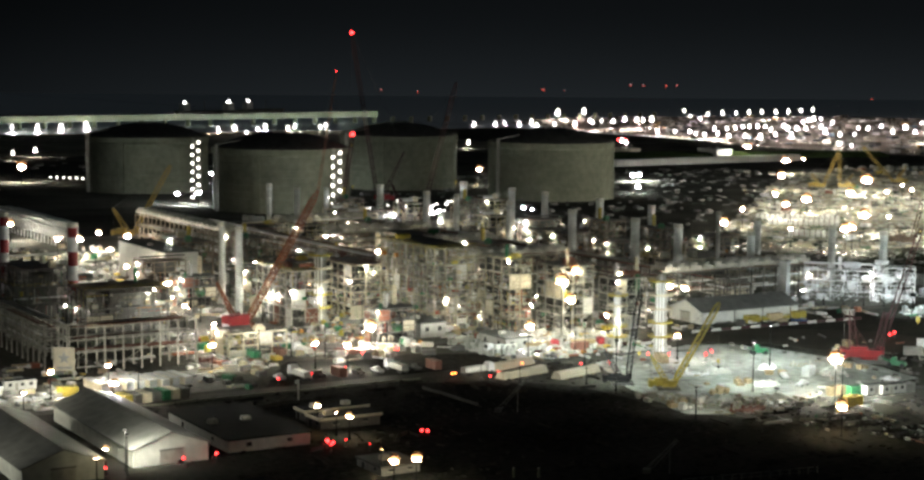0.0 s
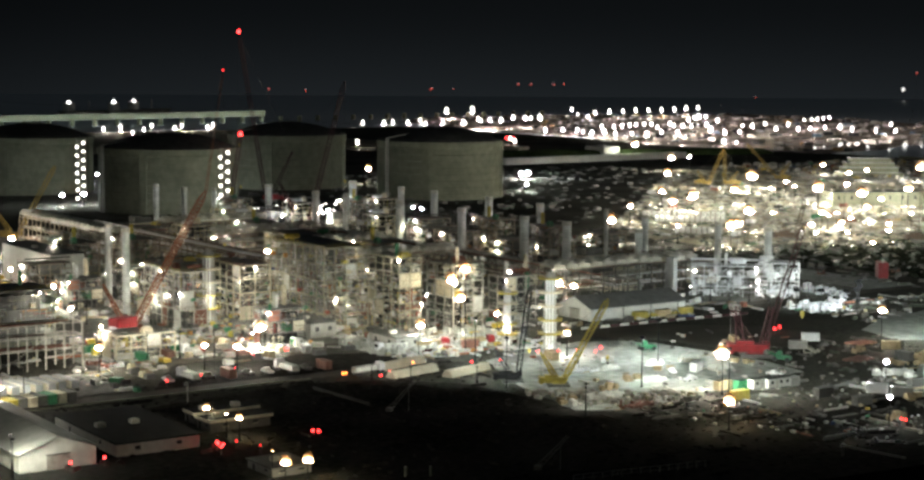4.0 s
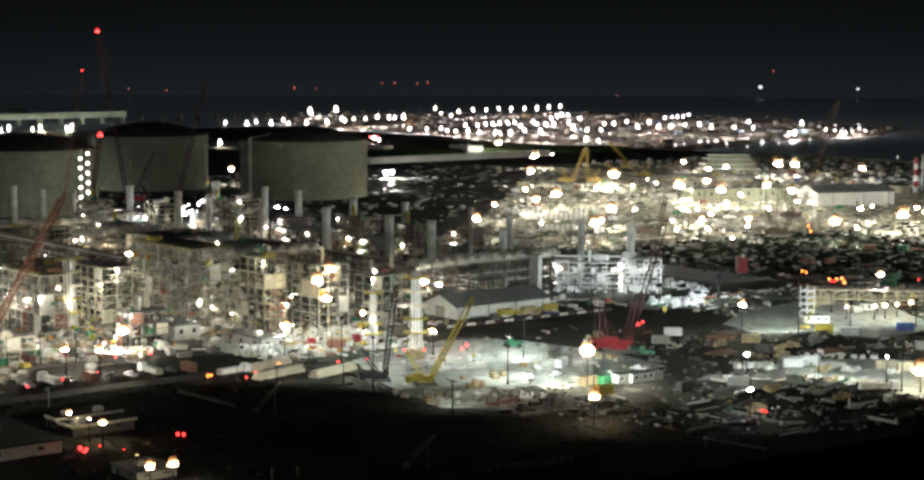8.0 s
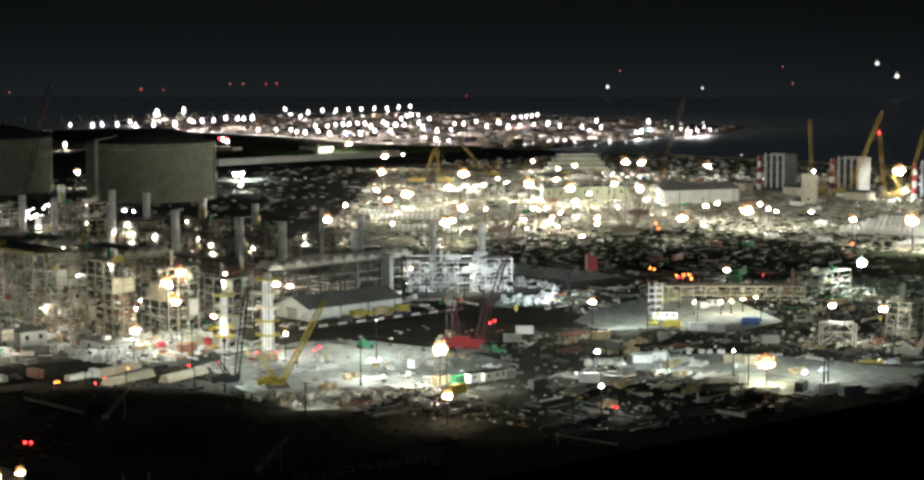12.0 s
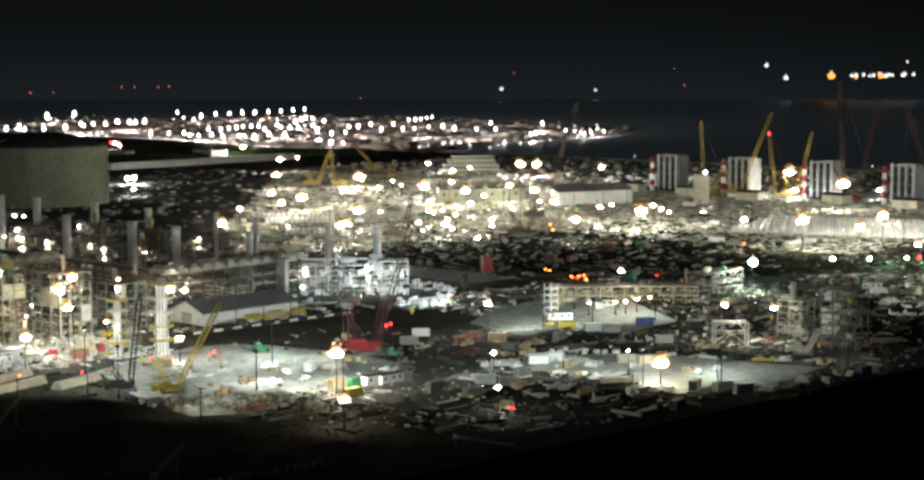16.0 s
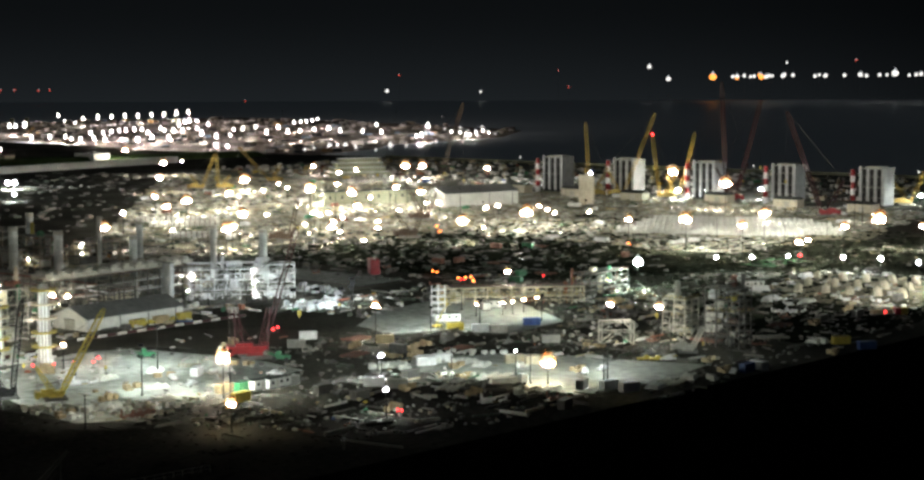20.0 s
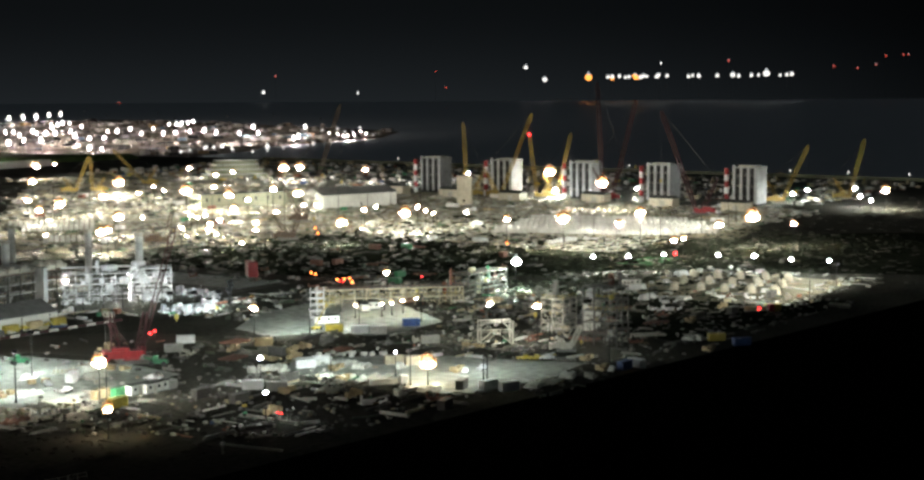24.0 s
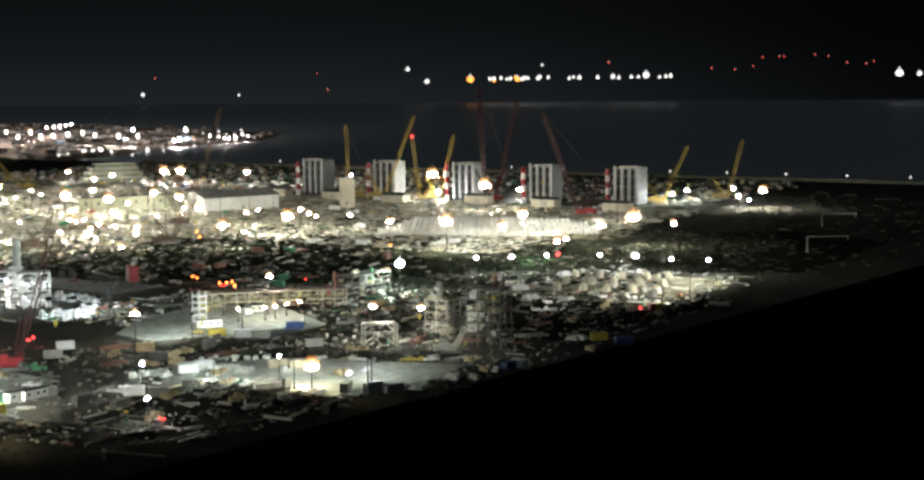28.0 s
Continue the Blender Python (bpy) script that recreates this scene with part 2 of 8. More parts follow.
def lathe(bm, profile, seg=24, x=0.0, y=0.0):
    """A turned body from (radius, height) steps."""
    rings = []
    for r, z in profile:
        rings.append([bm.verts.new((x + r * math.cos(2 * math.pi * i / seg), y + r * math.sin(2 * math.pi * i / seg), z)) for i in range(seg)])
    for a, b in zip(rings, rings[1:]):
        for i in range(seg):
            j = (i + 1) % seg
            bm.faces.new((a[i], a[j], b[j], b[i]))
    bm.faces.new(rings[0][::-1])
    bm.faces.new(rings[-1])
    return bm


def lattice(bm, p, q, w0, w1, bays, bar):
    """A square lattice boom from p to q."""
    p, q = Vector(p), Vector(q)
    way = (q - p).normalized()
    side = way.cross(Vector((0, 0, 1)) if abs(way.z) < 0.95 else Vector((1, 0, 0))).normalized()
    up = side.cross(way)

    def corner(i, k):
        f = i / bays
        w = (w0 + (w1 - w0) * f) / 2
        a, b = ((1, 1), (-1, 1), (-1, -1), (1, -1))[k % 4]
        return p.lerp(q, f) + w * (a * side + b * up)

    for k in range(4):
        tube(bm, corner(0, k), corner(bays, k), bar, bar, 4)
        for i in range(bays):
            tube(bm, corner(i, k), corner(i + 1, k + 1) if i % 2 else corner(i + 1, k + 1), bar * 0.6, bar * 0.6, 3, False)
            tube(bm, corner(i, k), corner(i, k + 1), bar * 0.6, bar * 0.6, 3, False)
    return bm


def stacked(bm, rings, x=0.0, y=0.0):
    """A body of joined rectangular steps (half length, half width, height)."""
    levels = [[bm.verts.new((x + sx * a, y + sy * b, z)) for sx, sy in ((-1, -1), (1, -1), (1, 1), (-1, 1))] for a, b, z in rings]
    for lo, hi in zip(levels, levels[1:]):
        for i in range(4):
            bm.faces.new((lo[i], lo[(i + 1) % 4], hi[(i + 1) % 4], hi[i]))
    bm.faces.new(levels[0][::-1])
    bm.faces.new(levels[-1])
    return bm


def corrugated(x0, x1, half, z0, z1, n):
    """A closed box with ribbed long sides."""
    bm = bmesh.new()
    side = []
    for i in range(n):
        a, s = x0 + (x1 - x0) * i / n, (x1 - x0) / n
        side += [(a, half - 0.06), (a + s * 0.3, half), (a + s * 0.6, half), (a + s * 0.9, half - 0.06)]
    outline = [(x, -y) for x, y in side] + [(x, y) for x, y in side[::-1]]
    lo = [bm.verts.new((x, y, z0)) for x, y in outline]
    hi = [bm.verts.new((x, y, z1)) for x, y in outline]
    for i in range(len(lo)):
        j = (i + 1) % len(lo)
        bm.faces.new((lo[i], lo[j], hi[j], hi[i]))
    bm.faces.new(lo[::-1])
    bm.faces.new(hi)
    return bm


BALLS = {}
# dim tips of the heads, imitating the glow round each lamp
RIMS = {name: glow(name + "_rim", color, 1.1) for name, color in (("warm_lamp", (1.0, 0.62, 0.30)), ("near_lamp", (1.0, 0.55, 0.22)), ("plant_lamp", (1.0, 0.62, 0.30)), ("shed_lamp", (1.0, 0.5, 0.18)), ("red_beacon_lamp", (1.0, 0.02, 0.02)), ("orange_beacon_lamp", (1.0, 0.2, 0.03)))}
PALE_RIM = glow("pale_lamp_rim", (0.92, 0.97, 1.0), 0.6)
turn_of_lamp = itertools.cycle(range(5))


def halo_skin(name, color, cover):
    """Translucent halo shell round a lamp: part of the light goes straight through, the rest is scattered."""
    m = bpy.data.materials.new(name)
    m.use_nodes = True
    nodes, links = m.node_tree.nodes, m.node_tree.links
    clear, back, front = (nodes.new("ShaderNodeBsdf" + kind) for kind in ("Transparent", "Translucent", "Diffuse"))
    back.inputs["Color"].default_value = front.inputs["Color"].default_value = (*color, 1)
    scatter_mix, mix = nodes.new("ShaderNodeMixShader"), nodes.new("ShaderNodeMixShader")
    links.new(back.outputs[0], scatter_mix.inputs[1])
    links.new(front.outputs[0], scatter_mix.inputs[2])
    mix.inputs[0].default_value = cover
    links.new(clear.outputs[0], mix.inputs[1])
    links.new(scatter_mix.outputs[0], mix.inputs[2])
    links.new(mix.outputs[0], nodes["Material Output"].inputs["Surface"])
    return m


# added amber shell that imitates the bloom round warm lamps
HALO_AMBER = halo_skin("amber_lamp_halo", (0.95, 0.60, 0.32), 0.30)
HALOS = {"warm_lamp": HALO_AMBER, "near_lamp": HALO_AMBER, "plant_lamp": HALO_AMBER, "shed_lamp": HALO_AMBER}


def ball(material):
    """A luminous head, pear-shaped, uneven and oversized: a strong lens below, bright glass, a dimmer tip, and on warm
    lamps amber shells that imitate the halo.
    """
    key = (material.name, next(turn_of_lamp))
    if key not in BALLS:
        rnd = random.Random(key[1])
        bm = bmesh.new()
        haloed = material.name in HALOS
        k = 0.92 if haloed else 1.0
        crown = ((0.95, 0.3), (0.78, 0.65), (0.5, 0.9), (0.25, 1.06), (0.05, 1.12)) if haloed else ((0.86, 0.28), (0.6, 0.62), (0.36, 0.95), (0.22, 1.25), (0.05, 1.5))
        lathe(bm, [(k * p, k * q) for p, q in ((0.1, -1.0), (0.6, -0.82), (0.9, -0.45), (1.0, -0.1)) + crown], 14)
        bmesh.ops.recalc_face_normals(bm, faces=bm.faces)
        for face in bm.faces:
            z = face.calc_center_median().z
            face.material_index = 1 if face.normal.z < (-0.2 if haloed else -0.12) else 2 if z > (0.9 if haloed else 0.5) else 0
        if haloed:
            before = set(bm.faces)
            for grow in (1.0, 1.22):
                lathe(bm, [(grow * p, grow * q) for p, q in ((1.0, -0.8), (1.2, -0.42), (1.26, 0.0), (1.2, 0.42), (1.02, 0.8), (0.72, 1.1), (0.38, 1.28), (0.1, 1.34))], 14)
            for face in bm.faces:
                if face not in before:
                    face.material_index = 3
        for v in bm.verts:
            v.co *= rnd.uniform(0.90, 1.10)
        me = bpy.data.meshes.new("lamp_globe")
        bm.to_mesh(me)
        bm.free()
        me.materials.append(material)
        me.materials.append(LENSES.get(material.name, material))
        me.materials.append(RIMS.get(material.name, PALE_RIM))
        me.materials.append(HALOS.get(material.name, material))
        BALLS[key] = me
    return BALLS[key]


POLES = {}


def pole_mesh(h):
    h = round(h)
    if h not in POLES:
        bm = bmesh.new()
        lathe(bm, ((0.4, 0), (0.4, 0.4), (0.2, 0.4), (0.1, h - 0.6), (0.3, h - 0.1), (0.3, h)), 8)
        me = bpy.data.meshes.new("pole")
        bm.to_mesh(me)
        bm.free()
        me.materials.append(POLE_STEEL)
        POLES[h] = me
    return POLES[h]


BELLS = {}


def bell(material):
    """A far lamp: a small bright head over a glowing flare that imitates glare and lit ground below."""
    if material.name not in BELLS:
        bm = bmesh.new()
        lathe(bm, ((0.95, -1.3), (0.85, -1.1), (0.6, -0.7), (0.6, -0.4), (0.85, -0.1), (0.8, 0.25), (0.5, 0.65), (0.15, 1.0)), 10)
        bm.faces.new(bm.verts.new((math.cos(k * math.pi / 5), math.sin(k * math.pi / 5), -1.38)) for k in range(10))
        bmesh.ops.recalc_face_normals(bm, faces=bm.faces[:-1])
        bm.faces.ensure_lookup_table()
        if bm.faces[-1].normal.z > 0:
            bm.faces[-1].normal_flip()
        bm.faces[-1].material_index = 1
        me = bpy.data.meshes.new("lamp_glow_flare")
        bm.to_mesh(me)
        bm.free()
        me.materials.append(material)
        me.materials.append(LENSES.get(material.name, material))
        BELLS[material.name] = me
    return BELLS[material.name]


FLOODS = {}


def floodlight(x, y, h, tx, ty, tz, lens, label, size=1.0):
    """A pole with a boxed floodlight aimed at one spot; only its front gives light. Mostly unseen fill, turned from the
    camera.
    """
    f = thing("floodlight", x, y, 0, 0, label, "floodlight", "floodlights")
    twin("pole", pole_mesh(h), f)
    if lens.name not in FLOODS:
        bm = cube(-0.8, 0.8, -0.5, 0, -0.5, 0.5)
        for face in bm.faces:
            face.material_index = 1 if face.calc_center_median().y > -0.01 else 0
        me = bpy.data.meshes.new("flood_head")
        bm.to_mesh(me)
        bm.free()
        me.materials.append(POLE_STEEL)
        me.materials.append(lens)
        FLOODS[lens.name] = me
    dx, dy, dz = tx - x, ty - y, tz - h
    turn, tilt = math.degrees(math.atan2(-dx, dy)), math.degrees(math.atan2(dz, math.hypot(dx, dy)))
    twin("lamp_head", FLOODS[lens.name], f, pose(0, 0, round(h) + 0.6, tilt, 0, turn) @ Matrix.Diagonal((size, 1, size, 1)), "boxed floodlight head")
    return f


def lamp_mast(x, y, h, r, material, label, group, base=0.0):
    """A mast with a luminous head of radius r at height h."""
    mast = thing("lamp_mast", x, y, base, 0, label, "lamp mast", group)
    twin("pole", pole_mesh(h - base), mast)
    top = round(h - base)
    twin("lamp", (bell if material.name == "far_lamp" else ball)(material), mast, Matrix.LocRotScale((0, 0, top), None, (r, r, r * 1.05)), "glowing lamp head")
    return mast


# ---- ground, water, far shore ----
ground = tagged(part("ground", cube(-600, 5200, -3600, 5200, -3.0, 0.0), SOIL), "dark bare soil of a building site at night", "ground", kind="structure")
# near-black base colour keeps lamp spill from showing on the unlit marsh
MARSH = surface("unlit_marsh_black", (0.004, 0.004, 0.0036), 1.0, grain=0.4, stain=0.02, amount=0.6, gloss=0.0)
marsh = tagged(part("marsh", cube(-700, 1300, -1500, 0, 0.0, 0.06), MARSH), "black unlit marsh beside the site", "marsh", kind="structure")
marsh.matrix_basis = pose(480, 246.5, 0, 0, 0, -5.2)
sea = tagged(part("water_sea", cube(1362, 5200, -3600, 5200, 0.0, 0.10), WATER), "black open sea beyond the shore", "water", kind="structure")
# far land across the water, low and flat
bm = bmesh.new()
outline = HEADLAND = [(1345, 1285), (1480, 1313), (1560, 1366), (1700, 1390), (1850, 1406), (2060, 1530), (2150, 1720), (2260, 2050), (2330, 2420), (1930, 2520), (1620, 2500), (1470, 2330), (1390, 2000), (1376, 1740), (1338, 1620), (1318, 1500)]
low = [bm.verts.new((x, y, 0.0)) for x, y in outline]
high = [bm.verts.new((x, y, 0.2)) for x, y in outline]
for i in range(len(low)):
    bm.faces.new((low[i], low[(i + 1) % len(low)], high[(i + 1) % len(low)], high[i]))
bm.faces.new(low[::-1]), bm.faces.new(high)
tagged(part("far_land", bm, HEADLAND_SOIL), "low gravelly headland across the water", "land", kind="structure")
tagged(part("water_bay", cube(-600, 1356, 2150, 5200, 0.0, 0.10), WATER), "black water beyond the storage tanks", "water", kind="structure")
tagged(part("ground_tanks", cube(400, 1085, 1640, 2150, 0.0, 0.05), SAND), "pale sand beyond the storage tanks", "ground", kind="structure")


PAVED = []


def inside(corners, x, y):
    odd = False
    for (x0, y0), (x1, y1) in zip(corners, corners[1:] + corners[:1]):
        if (y0 > y) != (y1 > y) and x < x0 + (x1 - x0) * (y - y0) / (y1 - y0):
            odd = not odd
    return odd


def on_paving(x, y):
    """Whether a spot lies on one of the paved pieces."""
    return any(inside(corners, x, y) for corners in PAVED)


def patch(name, corners, material, label, z=0.06):
    """A paved or trodden piece of ground with an uneven outline."""
    rnd = random.Random(len(name) + len(corners))
    PAVED.append(corners)
    outline = []
    for (x0, y0), (x1, y1) in zip(corners, corners[1:] + corners[:1]):
        n = max(1, int(math.hypot(x1 - x0, y1 - y0) / 6))
        for k in range(n):
            u = k / n
            outline.append((x0 + (x1 - x0) * u + rnd.uniform(-0.9, 0.9), y0 + (y1 - y0) * u + rnd.uniform(-0.9, 0.9)))
    bm = bmesh.new()
    low = [bm.verts.new((x, y, 0.0)) for x, y in outline]
    high = [bm.verts.new((x, y, z)) for x, y in outline]
    for i in range(len(low)):
        j = (i + 1) % len(low)
        bm.faces.new((low[i], low[j], high[j], high[i]))
    bm.faces.new(low[::-1]), bm.faces.new(high)
    bmesh.ops.triangulate(bm, faces=bm.faces[-2:])
    bmesh.ops.recalc_face_normals(bm, faces=bm.faces)
    return tagged(part(name, bm, material), label, "ground", kind="structure")


patch("yard", [(305.3, 432.5), (332.5, 442.4), (361.5, 447.4), (373.2, 430.2), (378.1, 403.5), (379.1, 382.7), (377.1, 365.4), (349.8, 355.5), (324.2, 358.1), (298.3, 346.2), (282.1, 356.8), (285.5, 382.8)], YARD, "pale floodlit concrete laydown yard")
patch("apron", [(455, 412.5), (447.9, 390.5), (464, 382.4), (472.7, 355.3), (509.7, 359.4), (546.7, 411.2), (523, 434.3), (486.5, 430.3)], YARD, "pale floodlit concrete apron under the module yard")
patch("apron", [(411.8, 351.6), (441.1, 330.9), (449.7, 306.3), (460.8, 269.1), (437.2, 265.5), (409.9, 268.7), (394.8, 272.9), (394.9, 289.6), (403.5, 318.4), (393.9, 336.3)], YARD, "pale floodlit concrete strip beside the marsh")
# ground colours darkened to paint in the shade beyond the lamps' reach
SHADED_SCRUB = surface("shaded_green_scrub", (0.030, 0.034, 0.024), 1.0, grain=0.3, stain=0.03, amount=0.8, gloss=0.0)
SHADED_FIELD = surface("shaded_rough_field", (0.040, 0.038, 0.033), 1.0, grain=0.5, stain=0.03, amount=0.7, gloss=0.0)
patch("ground_field", [(150, 436), (182, 421), (208, 424), (238, 429), (262, 421), (279, 403), (280, 368), (294, 337), (313, 315), (345, 318), (366, 326), (386, 318), (390, 292), (386, 272), (366, 262), (352, 250), (150, 262), (60, 300), (60, 436)], SHADED_FIELD, "rough field before the lit yard, darkened in place of shade", 0.05)
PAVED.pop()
# dark sheet over the paler soil, where little light should show
patch("ground_roadside", [(196, 443.4), (287, 443.4), (283, 464), (262, 474), (244, 470), (233, 479), (221, 479.4)], SHADED_FIELD, "ground beside the road, darkened in place of shade", 0.045)
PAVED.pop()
patch("ground_edge", [(512, 262), (560, 256), (640, 250), (640, 270), (611, 274), (611, 350), (585, 352), (556, 332), (530, 300)], SHADED_SCRUB, "rough ground darkened for shade between the module yard and the pipe yard", 0.045)
PAVED.pop()
patch("ground_track", [(339.7, 452), (394.3, 467.6), (431.1, 438.4), (435.9, 408.4), (390.3, 396.9), (377.3, 434.9)], ASPHALT, "brown worn asphalt track behind the yard")


# ---- storage tanks ----
def storage_tank(x, y, stair_turn=None):
    r, h = 44.0, 40.0
    tank = thing("storage_tank", x, y, 0, 0, "huge round concrete gas storage tank with a dark domed roof", "storage tank", "storage tanks")
    for i in range(9):
        z = i * h / 9
        lift = bmesh.new()
        lathe(lift, ((r - 1.0, z), (r, z + 0.12), (r, z + h / 9 - 0.12), (r - 1.0, z + h / 9)), 72)
        part("wall_lift", lift, CONCRETE, tank)
    ring = bmesh.new()
    lathe(ring, ((r + 0.02, h - 4.5), (r + 0.9, h - 3.6), (r + 0.9, h - 0.2), (r + 0.2, h), (r - 1, h)), 72)
    part("ring_beam", ring, CONCRETE, tank)
    dome = bmesh.new()
    lathe(dome, [(r - 1 - (r - 6) * k / 9, h - 0.5 + 9.5 * (1 - (1 - k / 9) ** 2)) for k in range(10)], 72)
    part("dome_roof", dome, CONCRETE_DARK, tank, "dark domed concrete roof")
    for k in range(4):
        a = math.pi / 4 + k * math.pi / 2
        rib = cube(-2.2, 2.2, -0.6, 0.9, 0, h)
        part("buttress", rib, CONCRETE, tank).matrix_basis = pose((r + 0.2) * math.cos(a), (r + 0.2) * math.sin(a), 0, 0, 0, math.degrees(a) - 90)
    rail = bmesh.new()
    for i in range(72):
        a, b = (2 * math.pi * j / 72 for j in (i, i + 1))
        tube(rail, ((r - 0.5) * math.cos(a), (r - 0.5) * math.sin(a), h), ((r - 0.5) * math.cos(a), (r - 0.5) * math.sin(a), h + 1.3), 0.06, 0.06, 3)
        tube(rail, ((r - 0.5) * math.cos(a), (r - 0.5) * math.sin(a), h + 1.3), ((r - 0.5) * math.cos(b), (r - 0.5) * math.sin(b), h + 1.3), 0.06, 0.06, 3)
    part("roof_railing", rail, STEEL_DARK, tank)
    deck = bmesh.new()
    box(deck, -9, 9, -7, 7, h + 6.2, h + 9.4)
    for i in range(7):
        tube(deck, (-8 + 2.6 * i, 2, h + 9), (-8 + 2.6 * i, 2, h + 10.5), 0.35, 0.35, 6)
    part("roof_platform", deck, STEEL_DARK, tank)
    for k in range(3):
        mains = bmesh.new()
        tube(mains, (-r - 1.5 - k * 0.9, -4, 0), (-r - 1.5 - k * 0.9, -4, h + 2), 0.3, 0.3, 6)
        tube(mains, (-r - 1.5 - k * 0.9, -4, h + 2), (-6, -4, h + 8.6), 0.3, 0.3, 6)
        part("pipe_riser", mains, STEEL, tank)
    return tank


def stair_tower(x, y, turn, lit):
    tower = thing("stair_tower", x, y, 0, turn, "open steel stair tower strung with small white lamps", "stair tower", "stair towers")
    frame_bm = bmesh.new()
    for a in (-2.6, 2.6):
        for b in (-1.4, 1.4):
            tube(frame_bm, (a, b, 0), (a, b, 42), 0.14, 0.14, 4)
    for i in range(15):
        z = i * 2.9
        for a, b, c, d in ((-2.6, -1.4, 2.6, -1.4), (2.6, -1.4, 2.6, 1.4), (2.6, 1.4, -2.6, 1.4), (-2.6, 1.4, -2.6, -1.4)):
            tube(frame_bm, (a, b, z), (c, d, z), 0.09, 0.09, 4)
    part("tower_frame", frame_bm, STEEL, tower)
    for i in range(14):
        z = i * 2.9
        s = 1 if i % 2 else -1
        flight = bmesh.new()
        for k in range(10):
            f = k / 10
            box(flight, s * (-2.0 + 4.0 * f) - 0.2, s * (-2.0 + 4.0 * f) + 0.2, -1.2, 0.0, z + 2.9 * f, z + 2.9 * f + 0.08)
        tube(flight, (s * -2.2, -1.2, z), (s * 2.2, -1.2, z + 2.9), 0.1, 0.1, 4)
        part("stair_flight", flight, STEEL, tower)
        if lit:
            twin("lamp", ball(LAMP_STAIR), tower, Matrix.LocRotScale((s * 2.3, -1.7, z + 1.6), None, (0.98, 0.98, 0.98)), "small white lamp")
    return tower


TANKS = [(434.8, 1187.3), (456.1, 998.6), (618.2, 1140.1), (666.5, 1003)]
for tank_x, tank_y in TANKS:
    storage_tank(tank_x, tank_y)
stair_tower(433.9, 1089.6, -45, True)
stair_tower(462.7, 931.7, -45, True)


# ---- exhaust stacks ----
def exhaust_stack(x, y, h, r, label="tall round pale steel exhaust stack", banded=False):
    stack = thing("exhaust_stack", x, y, 0, 0, label, "chimney stack", "exhaust stacks")
    pieces = 7
    for i in range(pieces):
        z0, z1 = h * i / pieces, h * (i + 1) / pieces
        shell = bmesh.new()
        lathe(shell, ((r, z0), (r, z1 - 0.2), (r + 0.12, z1 - 0.2), (r + 0.12, z1)), 16)
        part("shell_ring", shell, (RED_PAINT if i % 2 == 0 else STEEL_WHITE) if banded else STACK_STEEL, stack, smooth=False)
    top = bmesh.new()
    lathe(top, ((r + 0.5, h - 1.6), (r + 0.5, h - 1.5), (r + 0.15, h - 1.5), (r + 0.2, h), (r - 0.3, h + 0.05)), 16)
    part("top_platform", top, STEEL, stack)
    rung = bmesh.new()
    tube(rung, (-r - 0.35, 0.3, 0), (-r - 0.35, 0.3, h - 1), 0.06, 0.06, 4)
    tube(rung, (-r - 0.35, -0.3, 0), (-r - 0.35, -0.3, h - 1), 0.06, 0.06, 4)
    for i in range(int(h)):
        tube(rung, (-r - 0.35, 0.3, i), (-r - 0.35, -0.3, i), 0.04, 0.04, 3)
    part("ladder", rung, STEEL, stack)
    return stack


STACKS = [(391.2, 873.2, 1.49), (394.1, 842.9, 1.45), (405.2, 829.2, 1.28), (443.7, 839.7, 1.98), (442.9, 785.3, 1.88), (445.4, 758, 1.37),
    (498.5, 840.3, 2.03), (447.2, 709.3, 1.60), (498.1, 787.6, 1.78), (498.2, 754.8, 1.88), (448.9, 656.6, 1.93), (498.3, 704.4, 1.95),
    (448.7, 606.8, 1.96), (497.2, 659.5, 1.72), (448.3, 575.5, 1.90)]
STACKS += [(503.9, 616.8, 0.97), (453.1, 533.4, 1.58), (500.2, 584.6, 1.47), (505.1, 541.8, 1.41), (505.6, 511.9, 1.62)]
TALL = [(251.1, 588.2, 1.33), (253.2, 609.7, 1.15)]
for x, y, r in STACKS:
    exhaust_stack(x, y, 26, r)
for x, y, r in TALL:
    exhaust_stack(x, y, 32, r)




def mixed(name, tones):
    """Loose pieces, each island of one tone, dulled by dirt."""
    m = bpy.data.materials.new(name)
    m.use_nodes = True
    nodes, links = m.node_tree.nodes, m.node_tree.links
    island = nodes.new("ShaderNodeNewGeometry")
    palette = nodes.new("ShaderNodeValToRGB")
    palette.color_ramp.interpolation = "CONSTANT"
    while len(palette.color_ramp.elements) < len(tones):
        palette.color_ramp.elements.new(0.5)
    for stop, (at, tone) in zip(palette.color_ramp.elements, tones):
        stop.position, stop.color = at, (*tone, 1)
    dirt = nodes.new("ShaderNodeTexNoise")
    dirt.inputs["Scale"].default_value = 1.3
    mix = nodes.new("ShaderNodeMixRGB")
    mix.blend_type, mix.inputs[0].default_value = "MULTIPLY", 0.5
    links.new(island.outputs["Random Per Island"], palette.inputs[0])
    links.new(island.outputs["Position"], dirt.inputs["Vector"])
    links.new(palette.outputs["Color"], mix.inputs[1])
    links.new(dirt.outputs["Color"], mix.inputs[2])
    links.new(mix.outputs["Color"], nodes["Principled BSDF"].inputs["Base Color"])
    nodes["Principled BSDF"].inputs["Roughness"].default_value = 0.65
    return m


